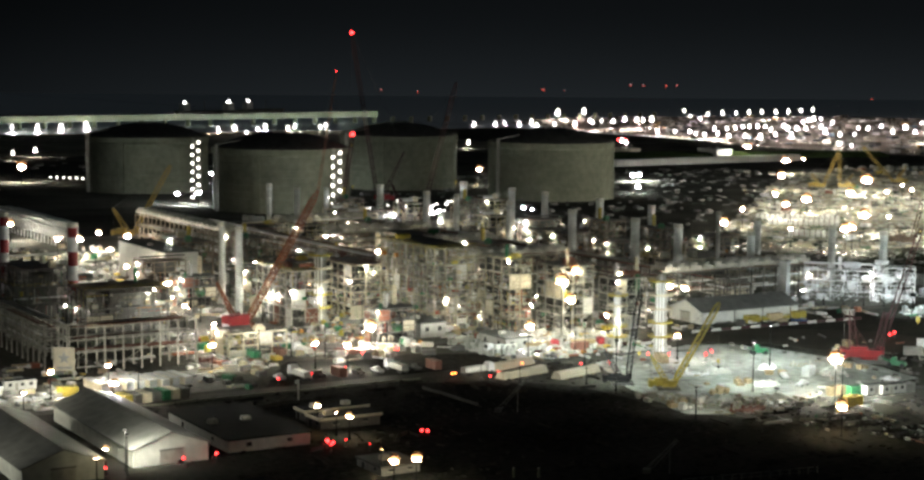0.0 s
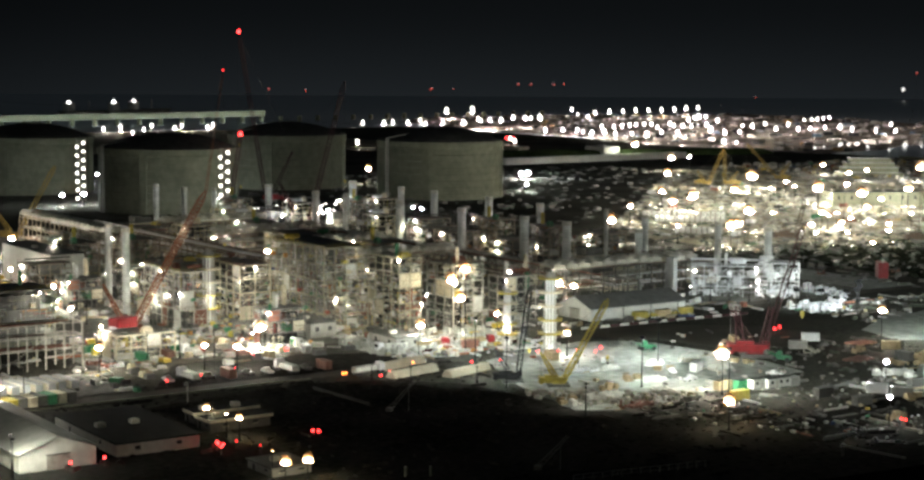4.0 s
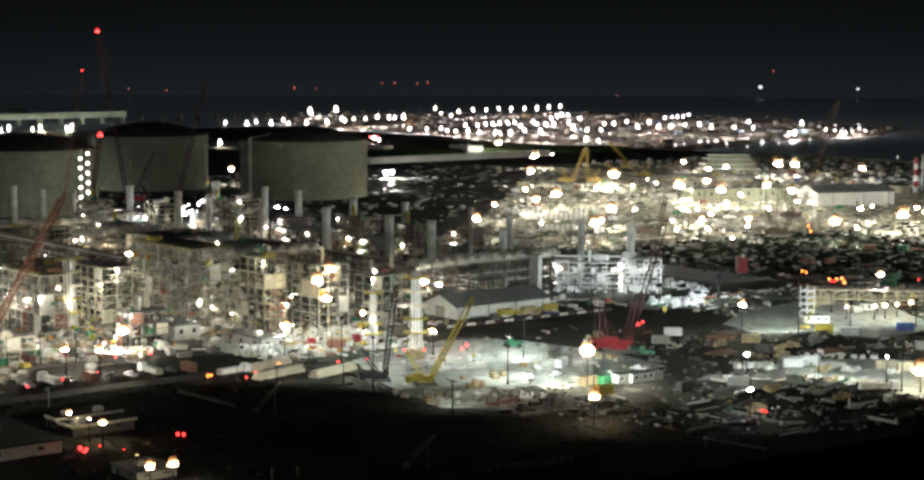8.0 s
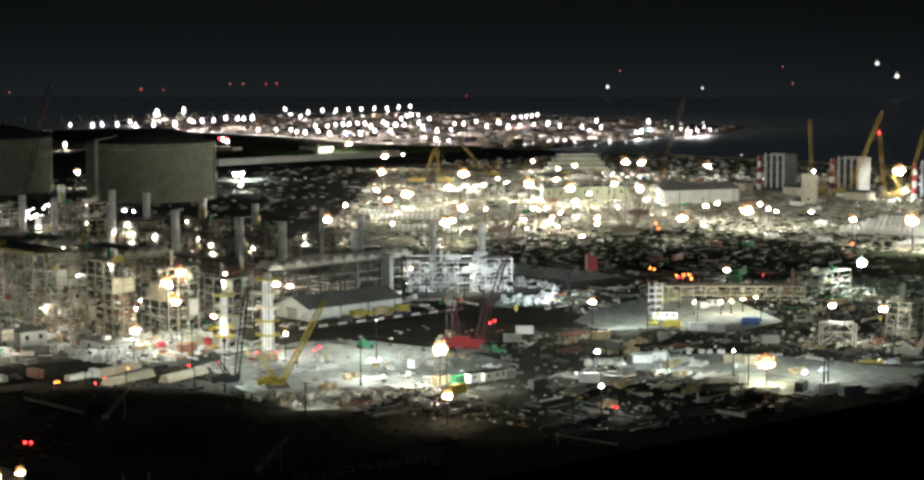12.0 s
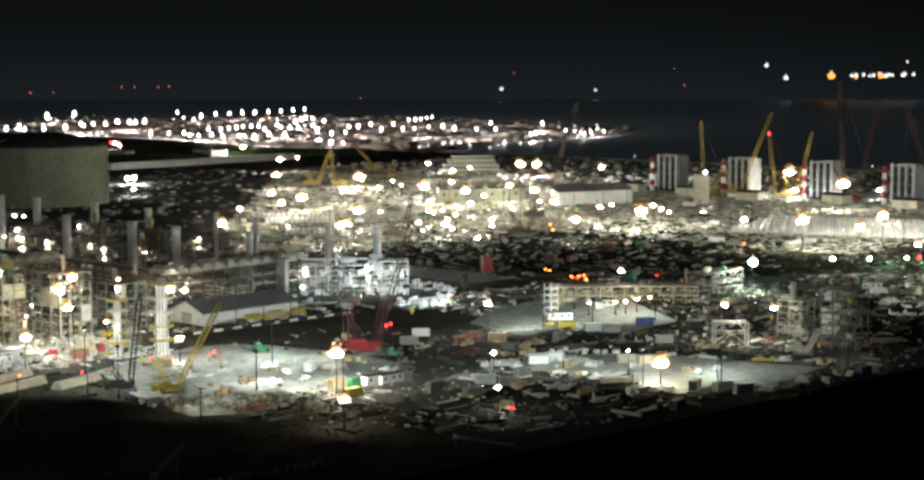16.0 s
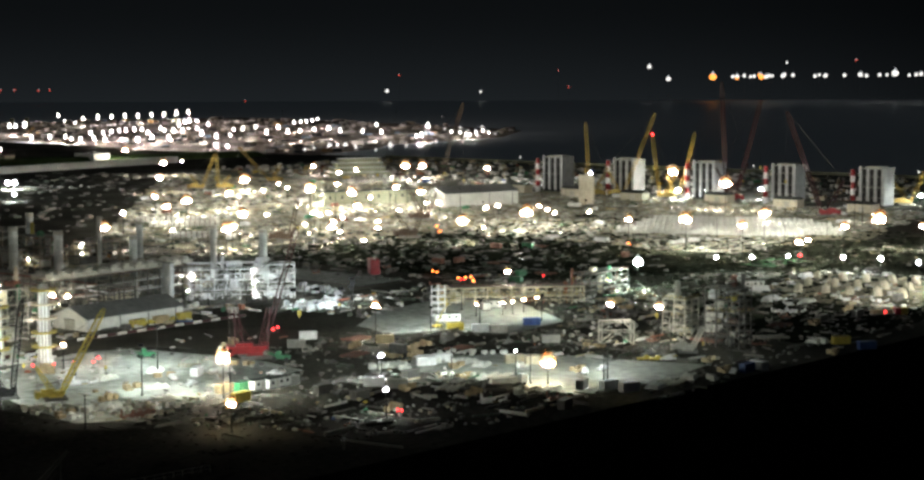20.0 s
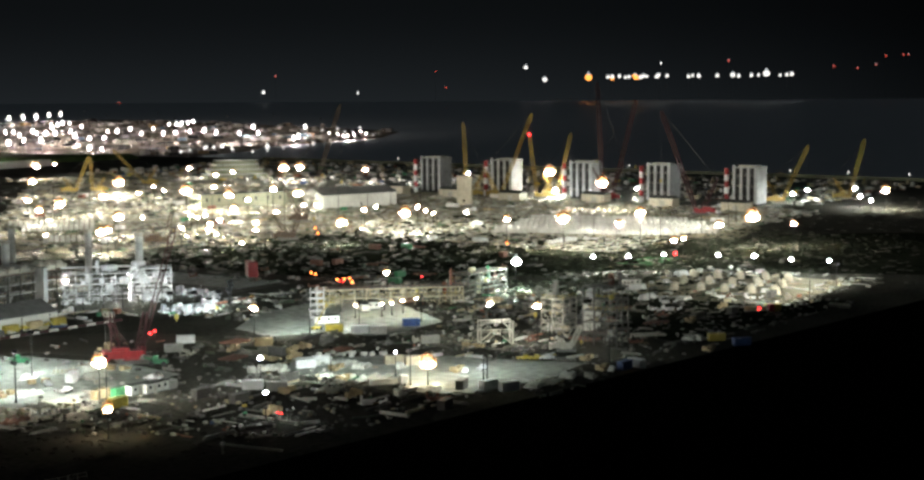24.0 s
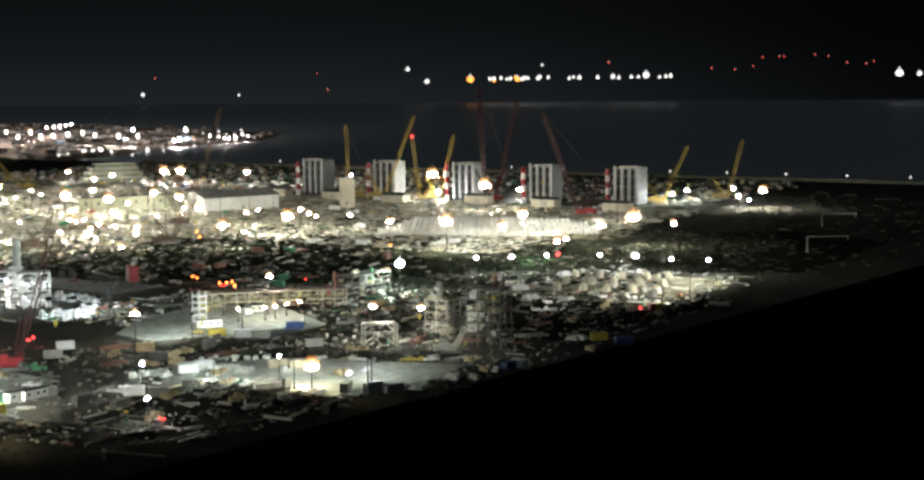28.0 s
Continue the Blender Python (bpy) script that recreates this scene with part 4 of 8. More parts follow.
def crawler_crane(x, y, turn, boom, lift, paint, label, jib=0.0, jib_lift=0.0, beacon=None, size=1.0, bar=0.2, wide=2.3):
    """A lattice-boom crawler crane; lift is the boom's angle over the ground; beacon: the lamp at its tip."""
    c = thing("crawler_crane", x, y, 0, turn, label, "crane", "cranes")
    boom, jib = boom / size, jib / size
    c.scale = (size, size, size)
    for s in (-1, 1):
        bm = bmesh.new()
        box(bm, -4.5, 4.5, s * 3.2 - 0.6, s * 3.2 + 0.6, 0.25, 1.5)
        for e in (-4.5, 4.5):
            tube(bm, (e, s * 3.2 - 0.65, 0.8), (e, s * 3.2 + 0.65, 0.8), 0.8, 0.8, 10)
        part("crawler_track", bm, STEEL_DARK, c)
    if label.startswith("red crawler"):
        bar, wide = 0.1, 1.5
    # dimly lit booms get the darkened paint copies
    boom_paint = SHADED_RED if paint is RED_PAINT or (paint is ORANGE_PAINT and not jib) else SHADED_YELLOW if paint is YELLOW_PAINT and (x > 700 or y > 700) else paint
    house_paint = SHADED_YELLOW if boom_paint is SHADED_YELLOW else paint
    part("car_body", cube(-3, 3, -2.8, 2.8, 1.2, 2.0), house_paint, c)
    bm = cube(-7.5, 3.5, -2.0, 2.0, 2.0, 4.4)
    box(bm, -6.5, -1.0, -1.6, 1.6, 4.4, 5.4)
    part("machinery_house", bm, house_paint, c)
    cab = part("cab", cube(2.2, 4.6, 1.2, 3.0, 2.3, 5.0), house_paint, c)
    part("cab_window", cube(4.6, 4.66, 1.4, 2.8, 3.4, 4.8), GLASS_DARK, cab)
    part("counterweight", cube(-9.2, -7.5, -3.0, 3.0, 1.6, 4.6), house_paint, c)
    foot = Vector((2.5, 0, 3.0))
    tip = foot + boom * Vector((math.cos(radians(lift)), 0, math.sin(radians(lift))))
    bm = bmesh.new()
    mid = foot.lerp(tip, 0.08)
    lattice(bm, foot, mid, 0.8, wide, 2, bar)
    lattice(bm, mid, foot.lerp(tip, 0.93), wide, wide, max(8, int(boom / 2.6)), bar)
    lattice(bm, foot.lerp(tip, 0.93), tip, wide, 0.8, 2, bar)
    part("boom", bm, boom_paint, c)
    if label.startswith("red crawler"):
        for a, b in ((-5.0, -6.2), (2.0, 4.4)):
            bm = bmesh.new()
            lattice(bm, (a, 0, 2.0), (b, 0, 16.5), 3.0, 1.2, 7, 0.13)
            part("gantry_mast", bm, boom_paint, c)
    mast = Vector((-4.5, 0, 5)) + 0.28 * boom * Vector((-0.35, 0, 0.94))
    bm = bmesh.new()
    lattice(bm, (-1.5, 0, 4.4), mast, 2.6, 0.8, 6, bar)
    part("back_mast", bm, boom_paint, c)
    bm = bmesh.new()
    for s in (-0.6, 0.6):
        tube(bm, (mast.x, s, mast.z), (tip.x, s, tip.z), 0.05, 0.05, 3, False)
        tube(bm, (mast.x, s, mast.z), (-8, s, 4.6), 0.05, 0.05, 3, False)
    end = tip
    if jib:
        end = tip + jib * Vector((math.cos(radians(jib_lift)), 0, math.sin(radians(jib_lift))))
        jb = bmesh.new()
        lattice(jb, tip, end, 1.3, 0.6, max(5, int(jib / 3)), 0.11)
        part("jib", jb, boom_paint, c)
        tube(bm, (tip.x - 4, 0, tip.z + 5), (end.x, 0, end.z), 0.05, 0.05, 3, False)
        tube(bm, (tip.x - 4, 0, tip.z + 5), (tip.x, 0, tip.z), 0.12, 0.12, 4, False)
    tube(bm, end, (end.x, 0, max(6, end.z * 0.35)), 0.05, 0.05, 3, False)
    tagged(part("rigging", bm, STEEL_DARK, c), kind="stuff")
    hook_z = max(6, end.z * 0.35)
    bm = cube(end.x - 0.6, end.x + 0.6, -0.4, 0.4, hook_z - 1.6, hook_z)
    tube(bm, (end.x, 0, hook_z - 2.4), (end.x, 0, hook_z - 1.6), 0.2, 0.3, 6)
    part("hook_block", bm, YELLOW_PAINT, c)
    if beacon:
        twin("beacon", ball(beacon[0]), c, Matrix.LocRotScale((end.x, 0, end.z + 1), None, (beacon[1],) * 3), "glowing beacon")
    return c


# ---- small things of the site, each kind built once and copied ----
def shipping_container(paint, label):
    c = thing("shipping_container", 0, 0, 0, 0, label, "container", "shipping containers")
    part("body", corrugated(-3.0, 3.0, 1.22, 0.0, 2.6, 14), paint, c)
    part("roof", cube(-3.03, 3.03, -1.23, 1.23, 2.6, 2.68), paint, c)
    for s in (-1, 1):
        part("door", cube(3.0, 3.08, s * 0.6 - 0.55, s * 0.6 + 0.55, 0.25, 2.5), paint, c)
    return c


def site_cabin(wall, label):
    c = thing("site_cabin", 0, 0, 0, 0, label, "cabin", "site cabins")
    part("body", cube(-4.5, 4.5, -1.5, 1.5, 0.4, 3.0), wall, c)
    part("roof", cube(-4.6, 4.6, -1.6, 1.6, 3.0, 3.15), ROOF, c)
    for x in (-3, 0.5, 3):
        part("window", cube(x - 0.5, x + 0.5, -1.55, -1.5, 1.5, 2.4), GLASS_DARK, c)
    part("door", cube(-1.6, -0.8, -1.56, -1.5, 0.4, 2.4), STEEL, c)
    part("steps", cube(-1.7, -0.7, -2.2, -1.56, 0, 0.35), STEEL, c)
    part("skid_base", cube(-4.3, 4.3, -1.2, 1.2, 0, 0.4), STEEL_DARK, c)
    return c


def pipe_stack(paint, label, n=6, L=11.0):
    c = thing("pipe_stack", 0, 0, 0, 0, label, "pipe stack", "pipe stacks")
    r = 0.4
    me = None
    for row in range(3):
        for i in range(n - row):
            where = pose(0, (i - (n - row - 1) / 2) * 2 * r, 0.2 + r + row * r * 1.75)
            if me is None:
                bm = bmesh.new()
                tube(bm, (-L / 2, 0, 0), (L / 2, 0, 0), r, r, 8)
                p = part("pipe", bm, paint, c)
                p.matrix_basis = where
                me = p.data
            else:
                twin("pipe", me, c, where)
    bm = bmesh.new()
    for x in (-L / 3, 0, L / 3):
        box(bm, x - 0.15, x + 0.15, -n * r - 0.3, n * r + 0.3, 0, 0.2)
    part("bearers", bm, TIMBER, c)
    return c


def crate_pile(paint, seed, label):
    rnd = random.Random(seed)
    c = thing("crate_pile", 0, 0, 0, 0, label, "crates", "crate piles")
    for i in range(3):
        x, y = rnd.uniform(-2.5, 2.5), rnd.uniform(-2, 2)
        a, b, h = rnd.uniform(0.6, 1.3), rnd.uniform(0.5, 1.1), rnd.uniform(0.7, 1.9)
        bm = stacked(bmesh.new(), ((a * 0.85, b * 0.85, 0), (a * 0.85, b * 0.85, 0.12), (a, b, 0.12), (a, b, h - 0.12), (a + 0.06, b + 0.06, h - 0.12), (a + 0.06, b + 0.06, h), (a * 0.9, b * 0.9, h + 0.03)), x, y)
        part("crate", bm, paint, c)
    return c


def spool_heap(paint, seed, label):
    """Bent pipe spools and flanges lying on sleepers."""
    rnd = random.Random(seed)
    c = thing("pipe_spools", 0, 0, 0, 0, label, "pipe spools", "pipe spools")
    for i in range(4):
        x, y, r = rnd.uniform(-3, 3), rnd.uniform(-2.5, 2.5), rnd.uniform(0.18, 0.4)
        L, a = rnd.uniform(1.5, 4), rnd.uniform(0, 3.1)
        p = Vector((x, y, r + 0.15))
        q = p + L * Vector((math.cos(a), math.sin(a), 0))
        bm = bmesh.new()
        tube(bm, p, q, r, r, 7)
        tube(bm, q, q + Vector((0, 0, rnd.uniform(0.6, 1.6))), r, r, 7)
        tube(bm, p, p - (q - p).normalized() * 0.15, r * 1.5, r * 1.5, 7)
        part("spool", bm, paint, c)
    part("sleeper", cube(-3.2, 3.2, -0.2, 0.2, 0, 0.15), TIMBER, c)
    return c


def pickup(paint, label):
    c = thing("pickup_truck", 0, 0, 0, 0, label, "pickup truck", "parked vehicles")
    bm = cube(-2.6, 2.6, -0.9, 0.9, 0.5, 1.05)
    part("body", bm, paint, c)
    bm = bmesh.new()
    v = [bm.verts.new(p) for p in ((-0.4, -0.85, 1.05), (1.5, -0.85, 1.05), (1.5, 0.85, 1.05), (-0.4, 0.85, 1.05),
                                   (-0.2, -0.75, 1.75), (0.9, -0.75, 1.75), (0.9, 0.75, 1.75), (-0.2, 0.75, 1.75))]
    for q in ((4, 5, 6, 7), (0, 1, 5, 4), (1, 2, 6, 5), (2, 3, 7, 6), (3, 0, 4, 7)):
        bm.faces.new([v[i] for i in q])
    part("cab", bm, paint, c)
    part("windscreen", cube(1.2, 1.32, -0.7, 0.7, 1.1, 1.5), GLASS_DARK, c)
    for x in (-1.7, 1.7):
        for y in (-0.85, 0.85):
            bm = bmesh.new()
            tube(bm, (x, y - 0.12, 0.38), (x, y + 0.12, 0.38), 0.38, 0.38, 10)
            part("wheel", bm, RUBBER, c)
    return c


def lorry(paint, load, label):
    c = thing("flatbed_lorry", 0, 0, 0, 0, label, "lorry", "parked vehicles")
    part("chassis", cube(-6, 4, -0.6, 0.6, 0.8, 1.1), STEEL_DARK, c)
    part("flatbed", cube(-6, 3.2, -1.25, 1.25, 1.1, 1.3), STEEL, c)
    bm = cube(3.6, 5.8, -1.2, 1.2, 0.7, 3.0)
    box(bm, 3.8, 5.4, -1.1, 1.1, 3.0, 3.3)
    part("cab", bm, paint, c)
    part("windscreen", cube(5.8, 5.86, -1.0, 1.0, 1.9, 2.8), GLASS_DARK, c)
    part("load", cube(-5.6, 2.6, -1.1, 1.1, 1.3, 2.6), load, c)
    for x in (-4.8, -3.6, 3.2, 4.7):
        for y in (-1.05, 1.05):
            bm = bmesh.new()
            tube(bm, (x, y - 0.18, 0.5), (x, y + 0.18, 0.5), 0.5, 0.5, 10)
            part("wheel", bm, RUBBER, c)
    return c


def tarp_pile(seed, label):
    rnd = random.Random(seed)
    c = thing("tarpaulin_pile", 0, 0, 0, 0, label, "covered materials", "covered piles")
    bm = bmesh.new()
    bmesh.ops.create_grid(bm, x_segments=10, y_segments=7, size=1)
    for v in bm.verts:
        edge = max(abs(v.co.x), abs(v.co.y))
        v.co.z = 0.02 if edge > 0.97 else rnd.uniform(0.75, 1.4) * (1 if edge < 0.8 else 0.85)
        v.co.x, v.co.y = v.co.x * 4.2, v.co.y * 2.4
    part("tarpaulin", bm, TARP, c)
    bm = bmesh.new()
    for x in (-2, 0, 2):
        box(bm, x - 0.05, x + 0.05, -2.45, 2.45, 0, 0.06)
    part("straps", bm, STEEL_DARK, c)
    return c


def drum_stack(seed, label):
    c = thing("cable_drums", 0, 0, 0, 0, label, "cable drums", "cable drums")
    rnd = random.Random(seed)
    for i in range(3):
        x, r = i * 2.6 - 2.6, rnd.uniform(0.8, 1.3)
        bm = bmesh.new()
        for s in (-0.6, 0.5):
            tube(bm, (x, s, r), (x, s + 0.1, r), r, r, 14)
        tube(bm, (x, -0.5, r), (x, 0.5, r), r * 0.75, r * 0.75, 12)
        part("drum", bm, TIMBER, c)
    return c


def boom_lift(paint, label):
    c = thing("boom_lift", 0, 0, 0, 0, label, "boom lift", "boom lifts")
    part("chassis", cube(-1.6, 1.6, -1.1, 1.1, 0.5, 1.3), paint, c)
    for x in (-1.1, 1.1):
        for y in (-1.05, 1.05):
            bm = bmesh.new()
            tube(bm, (x, y - 0.15, 0.5), (x, y + 0.15, 0.5), 0.5, 0.5, 10)
            part("wheel", bm, RUBBER, c)
    bm = bmesh.new()
    tube(bm, (-0.8, 0, 1.3), (4, 0, 6.5), 0.25, 0.2, 6)
    tube(bm, (4, 0, 6.5), (8.5, 0, 9.5), 0.18, 0.15, 6)
    part("boom", bm, paint, c)
    bm = bmesh.new()
    for z in (9.0, 10.1):
        for y in (-0.8, 0.8):
            tube(bm, (8.5, y, z), (10, y, z), 0.05, 0.05, 4)
        for x in (8.5, 10):
            tube(bm, (x, -0.8, z), (x, 0.8, z), 0.05, 0.05, 4)
    box(bm, 8.5, 10, -0.8, 0.8, 8.9, 9.0)
    part("basket", bm, paint, c)
    return c


def wheel_loader(paint, label):
    c = thing("wheel_loader", 0, 0, 0, 0, label, "wheel loader", "parked vehicles")
    part("body", stacked(bmesh.new(), ((2.4, 1.1, 0.7), (2.4, 1.1, 1.7), (1.6, 0.9, 2.1)), -1.0, 0), paint, c)
    part("cab", stacked(bmesh.new(), ((0.8, 0.85, 1.7), (0.8, 0.85, 3.0), (0.6, 0.7, 3.3)), 0.4, 0), paint, c)
    part("cab_glass", cube(1.2, 1.26, -0.7, 0.7, 2.0, 2.9), GLASS_DARK, c)
    bm = bmesh.new()
    for y in (-0.6, 0.6):
        tube(bm, (0.8, y, 1.6), (4.2, y, 2.6), 0.16, 0.13, 6)
    part("lift_arm", bm, paint, c)
    part("bucket", stacked(bmesh.new(), ((0.5, 1.4, 2.0), (0.7, 1.4, 2.6), (0.4, 1.4, 3.2)), 4.6, 0), STEEL_DARK, c)
    for x in (-2.4, 1.6):
        for y in (-1.15, 1.15):
            bm = bmesh.new()
            tube(bm, (x, y - 0.2, 0.75), (x, y + 0.2, 0.75), 0.75, 0.75, 12)
            part("wheel", bm, RUBBER, c)
    return c


def beam_rack(seed, paint, label):
    """A row of steel beams and trestles lying ready."""
    rnd = random.Random(seed)
    c = thing("steel_bundle", 0, 0, 0, 0, label, "steel beams", "steel bundles")
    for i in range(5):
        y, L = -2.6 + i * 1.3, rnd.uniform(3, 6)
        bm = cube(-L, L, y - 0.25, y + 0.25, 0.25, 0.32)
        box(bm, -L, L, y - 0.06, y + 0.06, 0.32, 0.7)
        box(bm, -L, L, y - 0.25, y + 0.25, 0.7, 0.77)
        part("beam", bm, paint, c)
    for x in (-2.2, 1.9):
        part("bearer", cube(x, x + 0.3, -3.5, 3.5, 0, 0.25), TIMBER, c)
    return c


KINDS = {
    "box_white": lambda: shipping_container(STEEL_WHITE, "white corrugated steel shipping container on bare ground"),
    "box_green": lambda: shipping_container(GREEN_PAINT, "green corrugated steel shipping container on bare ground"),
    "box_blue": lambda: shipping_container(BLUE_PAINT, "blue corrugated steel shipping container on bare ground"),
    "box_rust": lambda: shipping_container(RUSTY, "rust-red corrugated steel shipping container on bare ground"),
    "box_yellow": lambda: shipping_container(YELLOW_PAINT, "yellow corrugated steel shipping container on bare ground"),
    "box_cream": lambda: shipping_container(STEEL_CREAM, "cream corrugated steel shipping container on bare ground"),
    "box_tan": lambda: shipping_container(TIMBER, "tan corrugated steel shipping container on the yard"),
    "box_grey": lambda: shipping_container(CLADDING, "grey corrugated steel shipping container on the yard"),
    "box_dark": lambda: shipping_container(STEEL_DARK, "dark corrugated steel shipping container on the yard"),
    "pickup_yellow": lambda: pickup(YELLOW_PAINT, "yellow pickup truck parked on the yard"),
    "cabin": lambda: site_cabin(WHITE, "white portable site cabin with small windows"),
    "pipes_long": lambda: pipe_stack(CREAM, "long bundle of pale pipes lying in warm light", 5, 19.0),
    "pipes_white": lambda: pipe_stack(STEEL_WHITE, "stack of white coated pipes on timber bearers", 5, 8.0),
    "crates": lambda: crate_pile(TIMBER, 3, "pile of pale timber crates on the ground"),
    "crates_b": lambda: crate_pile(TARP, 9, "pile of wrapped crates on the ground"),
    "spools": lambda: spool_heap(STEEL, 4, "heap of grey bent pipe spools"),
    "spools_white": lambda: spool_heap(STEEL_WHITE, 5, "heap of white bent pipe spools"),
    "spools_rust": lambda: spool_heap(RUSTY, 6, "heap of rust-primed pipe spools"),
    "pickup": lambda: pickup(STEEL_WHITE, "white pickup truck parked on the site"),
    "pickup_dark": lambda: pickup(STEEL_DARK, "dark pickup truck parked on the site"),
    "lorry": lambda: lorry(STEEL_WHITE, TARP, "white flatbed lorry with a covered load"),
    "lorry_red": lambda: lorry(RED_PAINT, TIMBER, "red flatbed lorry with a timber load"),
    "tarp": lambda: tarp_pile(7, "low pile of materials under pale tarpaulin"),
    "drums": lambda: drum_stack(8, "row of timber cable drums"),
    "loader": lambda: wheel_loader(GREEN_PAINT, "green wheel loader with its bucket raised"),
    "lift_yellow": lambda: boom_lift(YELLOW_PAINT, "yellow boom lift with a raised basket"),
    "beams": lambda: beam_rack(2, STEEL, "bundle of grey steel beams laid on bearers"),
    "beams_rust": lambda: beam_rack(5, RUSTY, "bundle of rust-primed steel beams laid on bearers"),
}
FIRST = {}


def place(kind, x, y, z=0.0, turn=0.0):
    if kind not in FIRST:
        FIRST[kind] = KINDS[kind]()
        FIRST[kind].matrix_basis = pose(x, y, z, 0, 0, turn)
        return FIRST[kind]
    return copy_thing(FIRST[kind], pose(x, y, z, 0, 0, turn))


TAKEN = []


def keep_out(x0, x1, y0, y1):
    TAKEN.append((x0, x1, y0, y1))


def free(x, y, gap=2.0):
    return not any(a - gap < x < b + gap and c - gap < y < d + gap for a, b, c, d in TAKEN)


def open_field(x, y):
    """The works end along a slanting line; past it the field is bare."""
    return x > 600 and y > 640 and y > x + 135


def scatter(x0, x1, y0, y1, count, kinds, seed, rows=None, turns=(0, 0, 90, 90, 180, 12, -15), apart=5.0):
    """Things strewn over a stretch of ground, clear of each other and of what stands there."""
    rnd = random.Random(seed)
    put = []
    tries = 0
    while len(put) < count and tries < count * 12:
        tries += 1
        x, y = rnd.uniform(x0, x1), rnd.uniform(y0, y1)
        if rows:
            y = y0 + round((y - y0) / rows) * rows
        if open_field(x, y) or on_paving(x, y) or not free(x, y) or any(abs(x - a) < apart and abs(y - b) < apart * 0.7 for a, b in put):
            continue
        put.append((x, y))
        place(rnd.choice(kinds), x, y, 0.0, rnd.choice(turns))


def road_barrier(paint, label):
    c = thing("road_barrier", 0, 0, 0, 0, label, "barrier", "road barriers")
    bm = stacked(bmesh.new(), ((1.9, 0.32, 0), (1.9, 0.3, 0.2), (1.9, 0.15, 0.5), (1.9, 0.1, 0.95)))
    part("block", bm, paint, c)
    part("base_pad", cube(-1.7, 1.7, -0.36, 0.36, 0, 0.1), STEEL_DARK, c)
    return c


KINDS["barrier"] = lambda: road_barrier(WHITE, "white plastic road barrier")
KINDS["barrier_red"] = lambda: road_barrier(SHADED_RED, "red plastic road barrier")


def trailer():
    c = thing("box_trailer", 0, 0, 0, 0, "long cream box trailer parked in a row", "trailer", "parked trailers")
    part("body", corrugated(-6, 6, 1.25, 1.0, 3.2, 14), CREAM, c)
    part("roof", stacked(bmesh.new(), ((6.05, 1.3, 3.2), (6.05, 1.3, 3.32), (5.8, 1.0, 3.4))), GREY_PANEL, c)
    part("chassis", cube(-5.7, 5.7, -0.9, 0.9, 0.8, 1.0), STEEL_DARK, c)
    for x in (-5.4, -4.2):
        for y in (-1.15, 1.15):
            bm = bmesh.new()
            tube(bm, (x, y - 0.15, 0.5), (x, y + 0.15, 0.5), 0.5, 0.5, 10)
            part("wheel", bm, RUBBER, c)
    part("landing_leg", cube(4.2, 4.5, -0.8, 0.8, 0, 0.8), STEEL, c)
    part("rear_door", cube(-6.08, -6.0, -1.15, 1.15, 1.1, 3.1), GREY_PANEL, c)
    return c


KINDS["trailer"] = trailer


def strewn(name, x0, x1, y0, y1, count, seed, label, size=(0.5, 2.2), high=1.6, bars=0.35, tones=None, band=None, field=False, paving=False, area=None):
    """Uncounted small building materials on the ground: boxes, bars and bundles in one mesh."""
    rnd = random.Random(seed)
    verts, faces = [], []
    for _ in range(count):
        x, y = rnd.uniform(x0, x1), rnd.uniform(y0, y1)
        if band:
            y = y0 + round((y - y0) / band) * band + rnd.uniform(-0.16, 0.16) * band
        if (area and not inside(area, x, y)) or (open_field(x, y) and not field) or (paving is not None and on_paving(x, y) != paving) or not free(x, y, 0.5):
            continue
        if rnd.random() < bars:
            a, b, c = rnd.uniform(2.0, 5.5), rnd.uniform(0.12, 0.5), rnd.uniform(0.2, 0.9)
        else:
            a, b, c = rnd.uniform(*size), rnd.uniform(*size) * 0.7, rnd.uniform(0.3, high)
        t = rnd.choice((0, 0, math.pi / 2, rnd.uniform(0, 3)))
        ct, st = math.cos(t), math.sin(t)
        k = len(verts)
        lean = rnd.uniform(0.8, 1.0)
        for z, f in ((0.0, 1.0), (c, lean)):
            for u, v in ((-a, -b), (a, -b), (a, b), (-a, b)):
                verts.append((x + f * (u * ct - v * st), y + f * (u * st + v * ct), z))
        for q in ((4, 5, 6, 7), (0, 1, 5, 4), (1, 2, 6, 5), (2, 3, 7, 6), (3, 0, 4, 7)):
            faces.append([k + i for i in q])
    me = bpy.data.meshes.new(name)
    me.from_pydata(verts, [], faces)
    me.materials.append(tones or STREWN)
    return tagged(new(name, me), label, "building materials", kind="stuff")


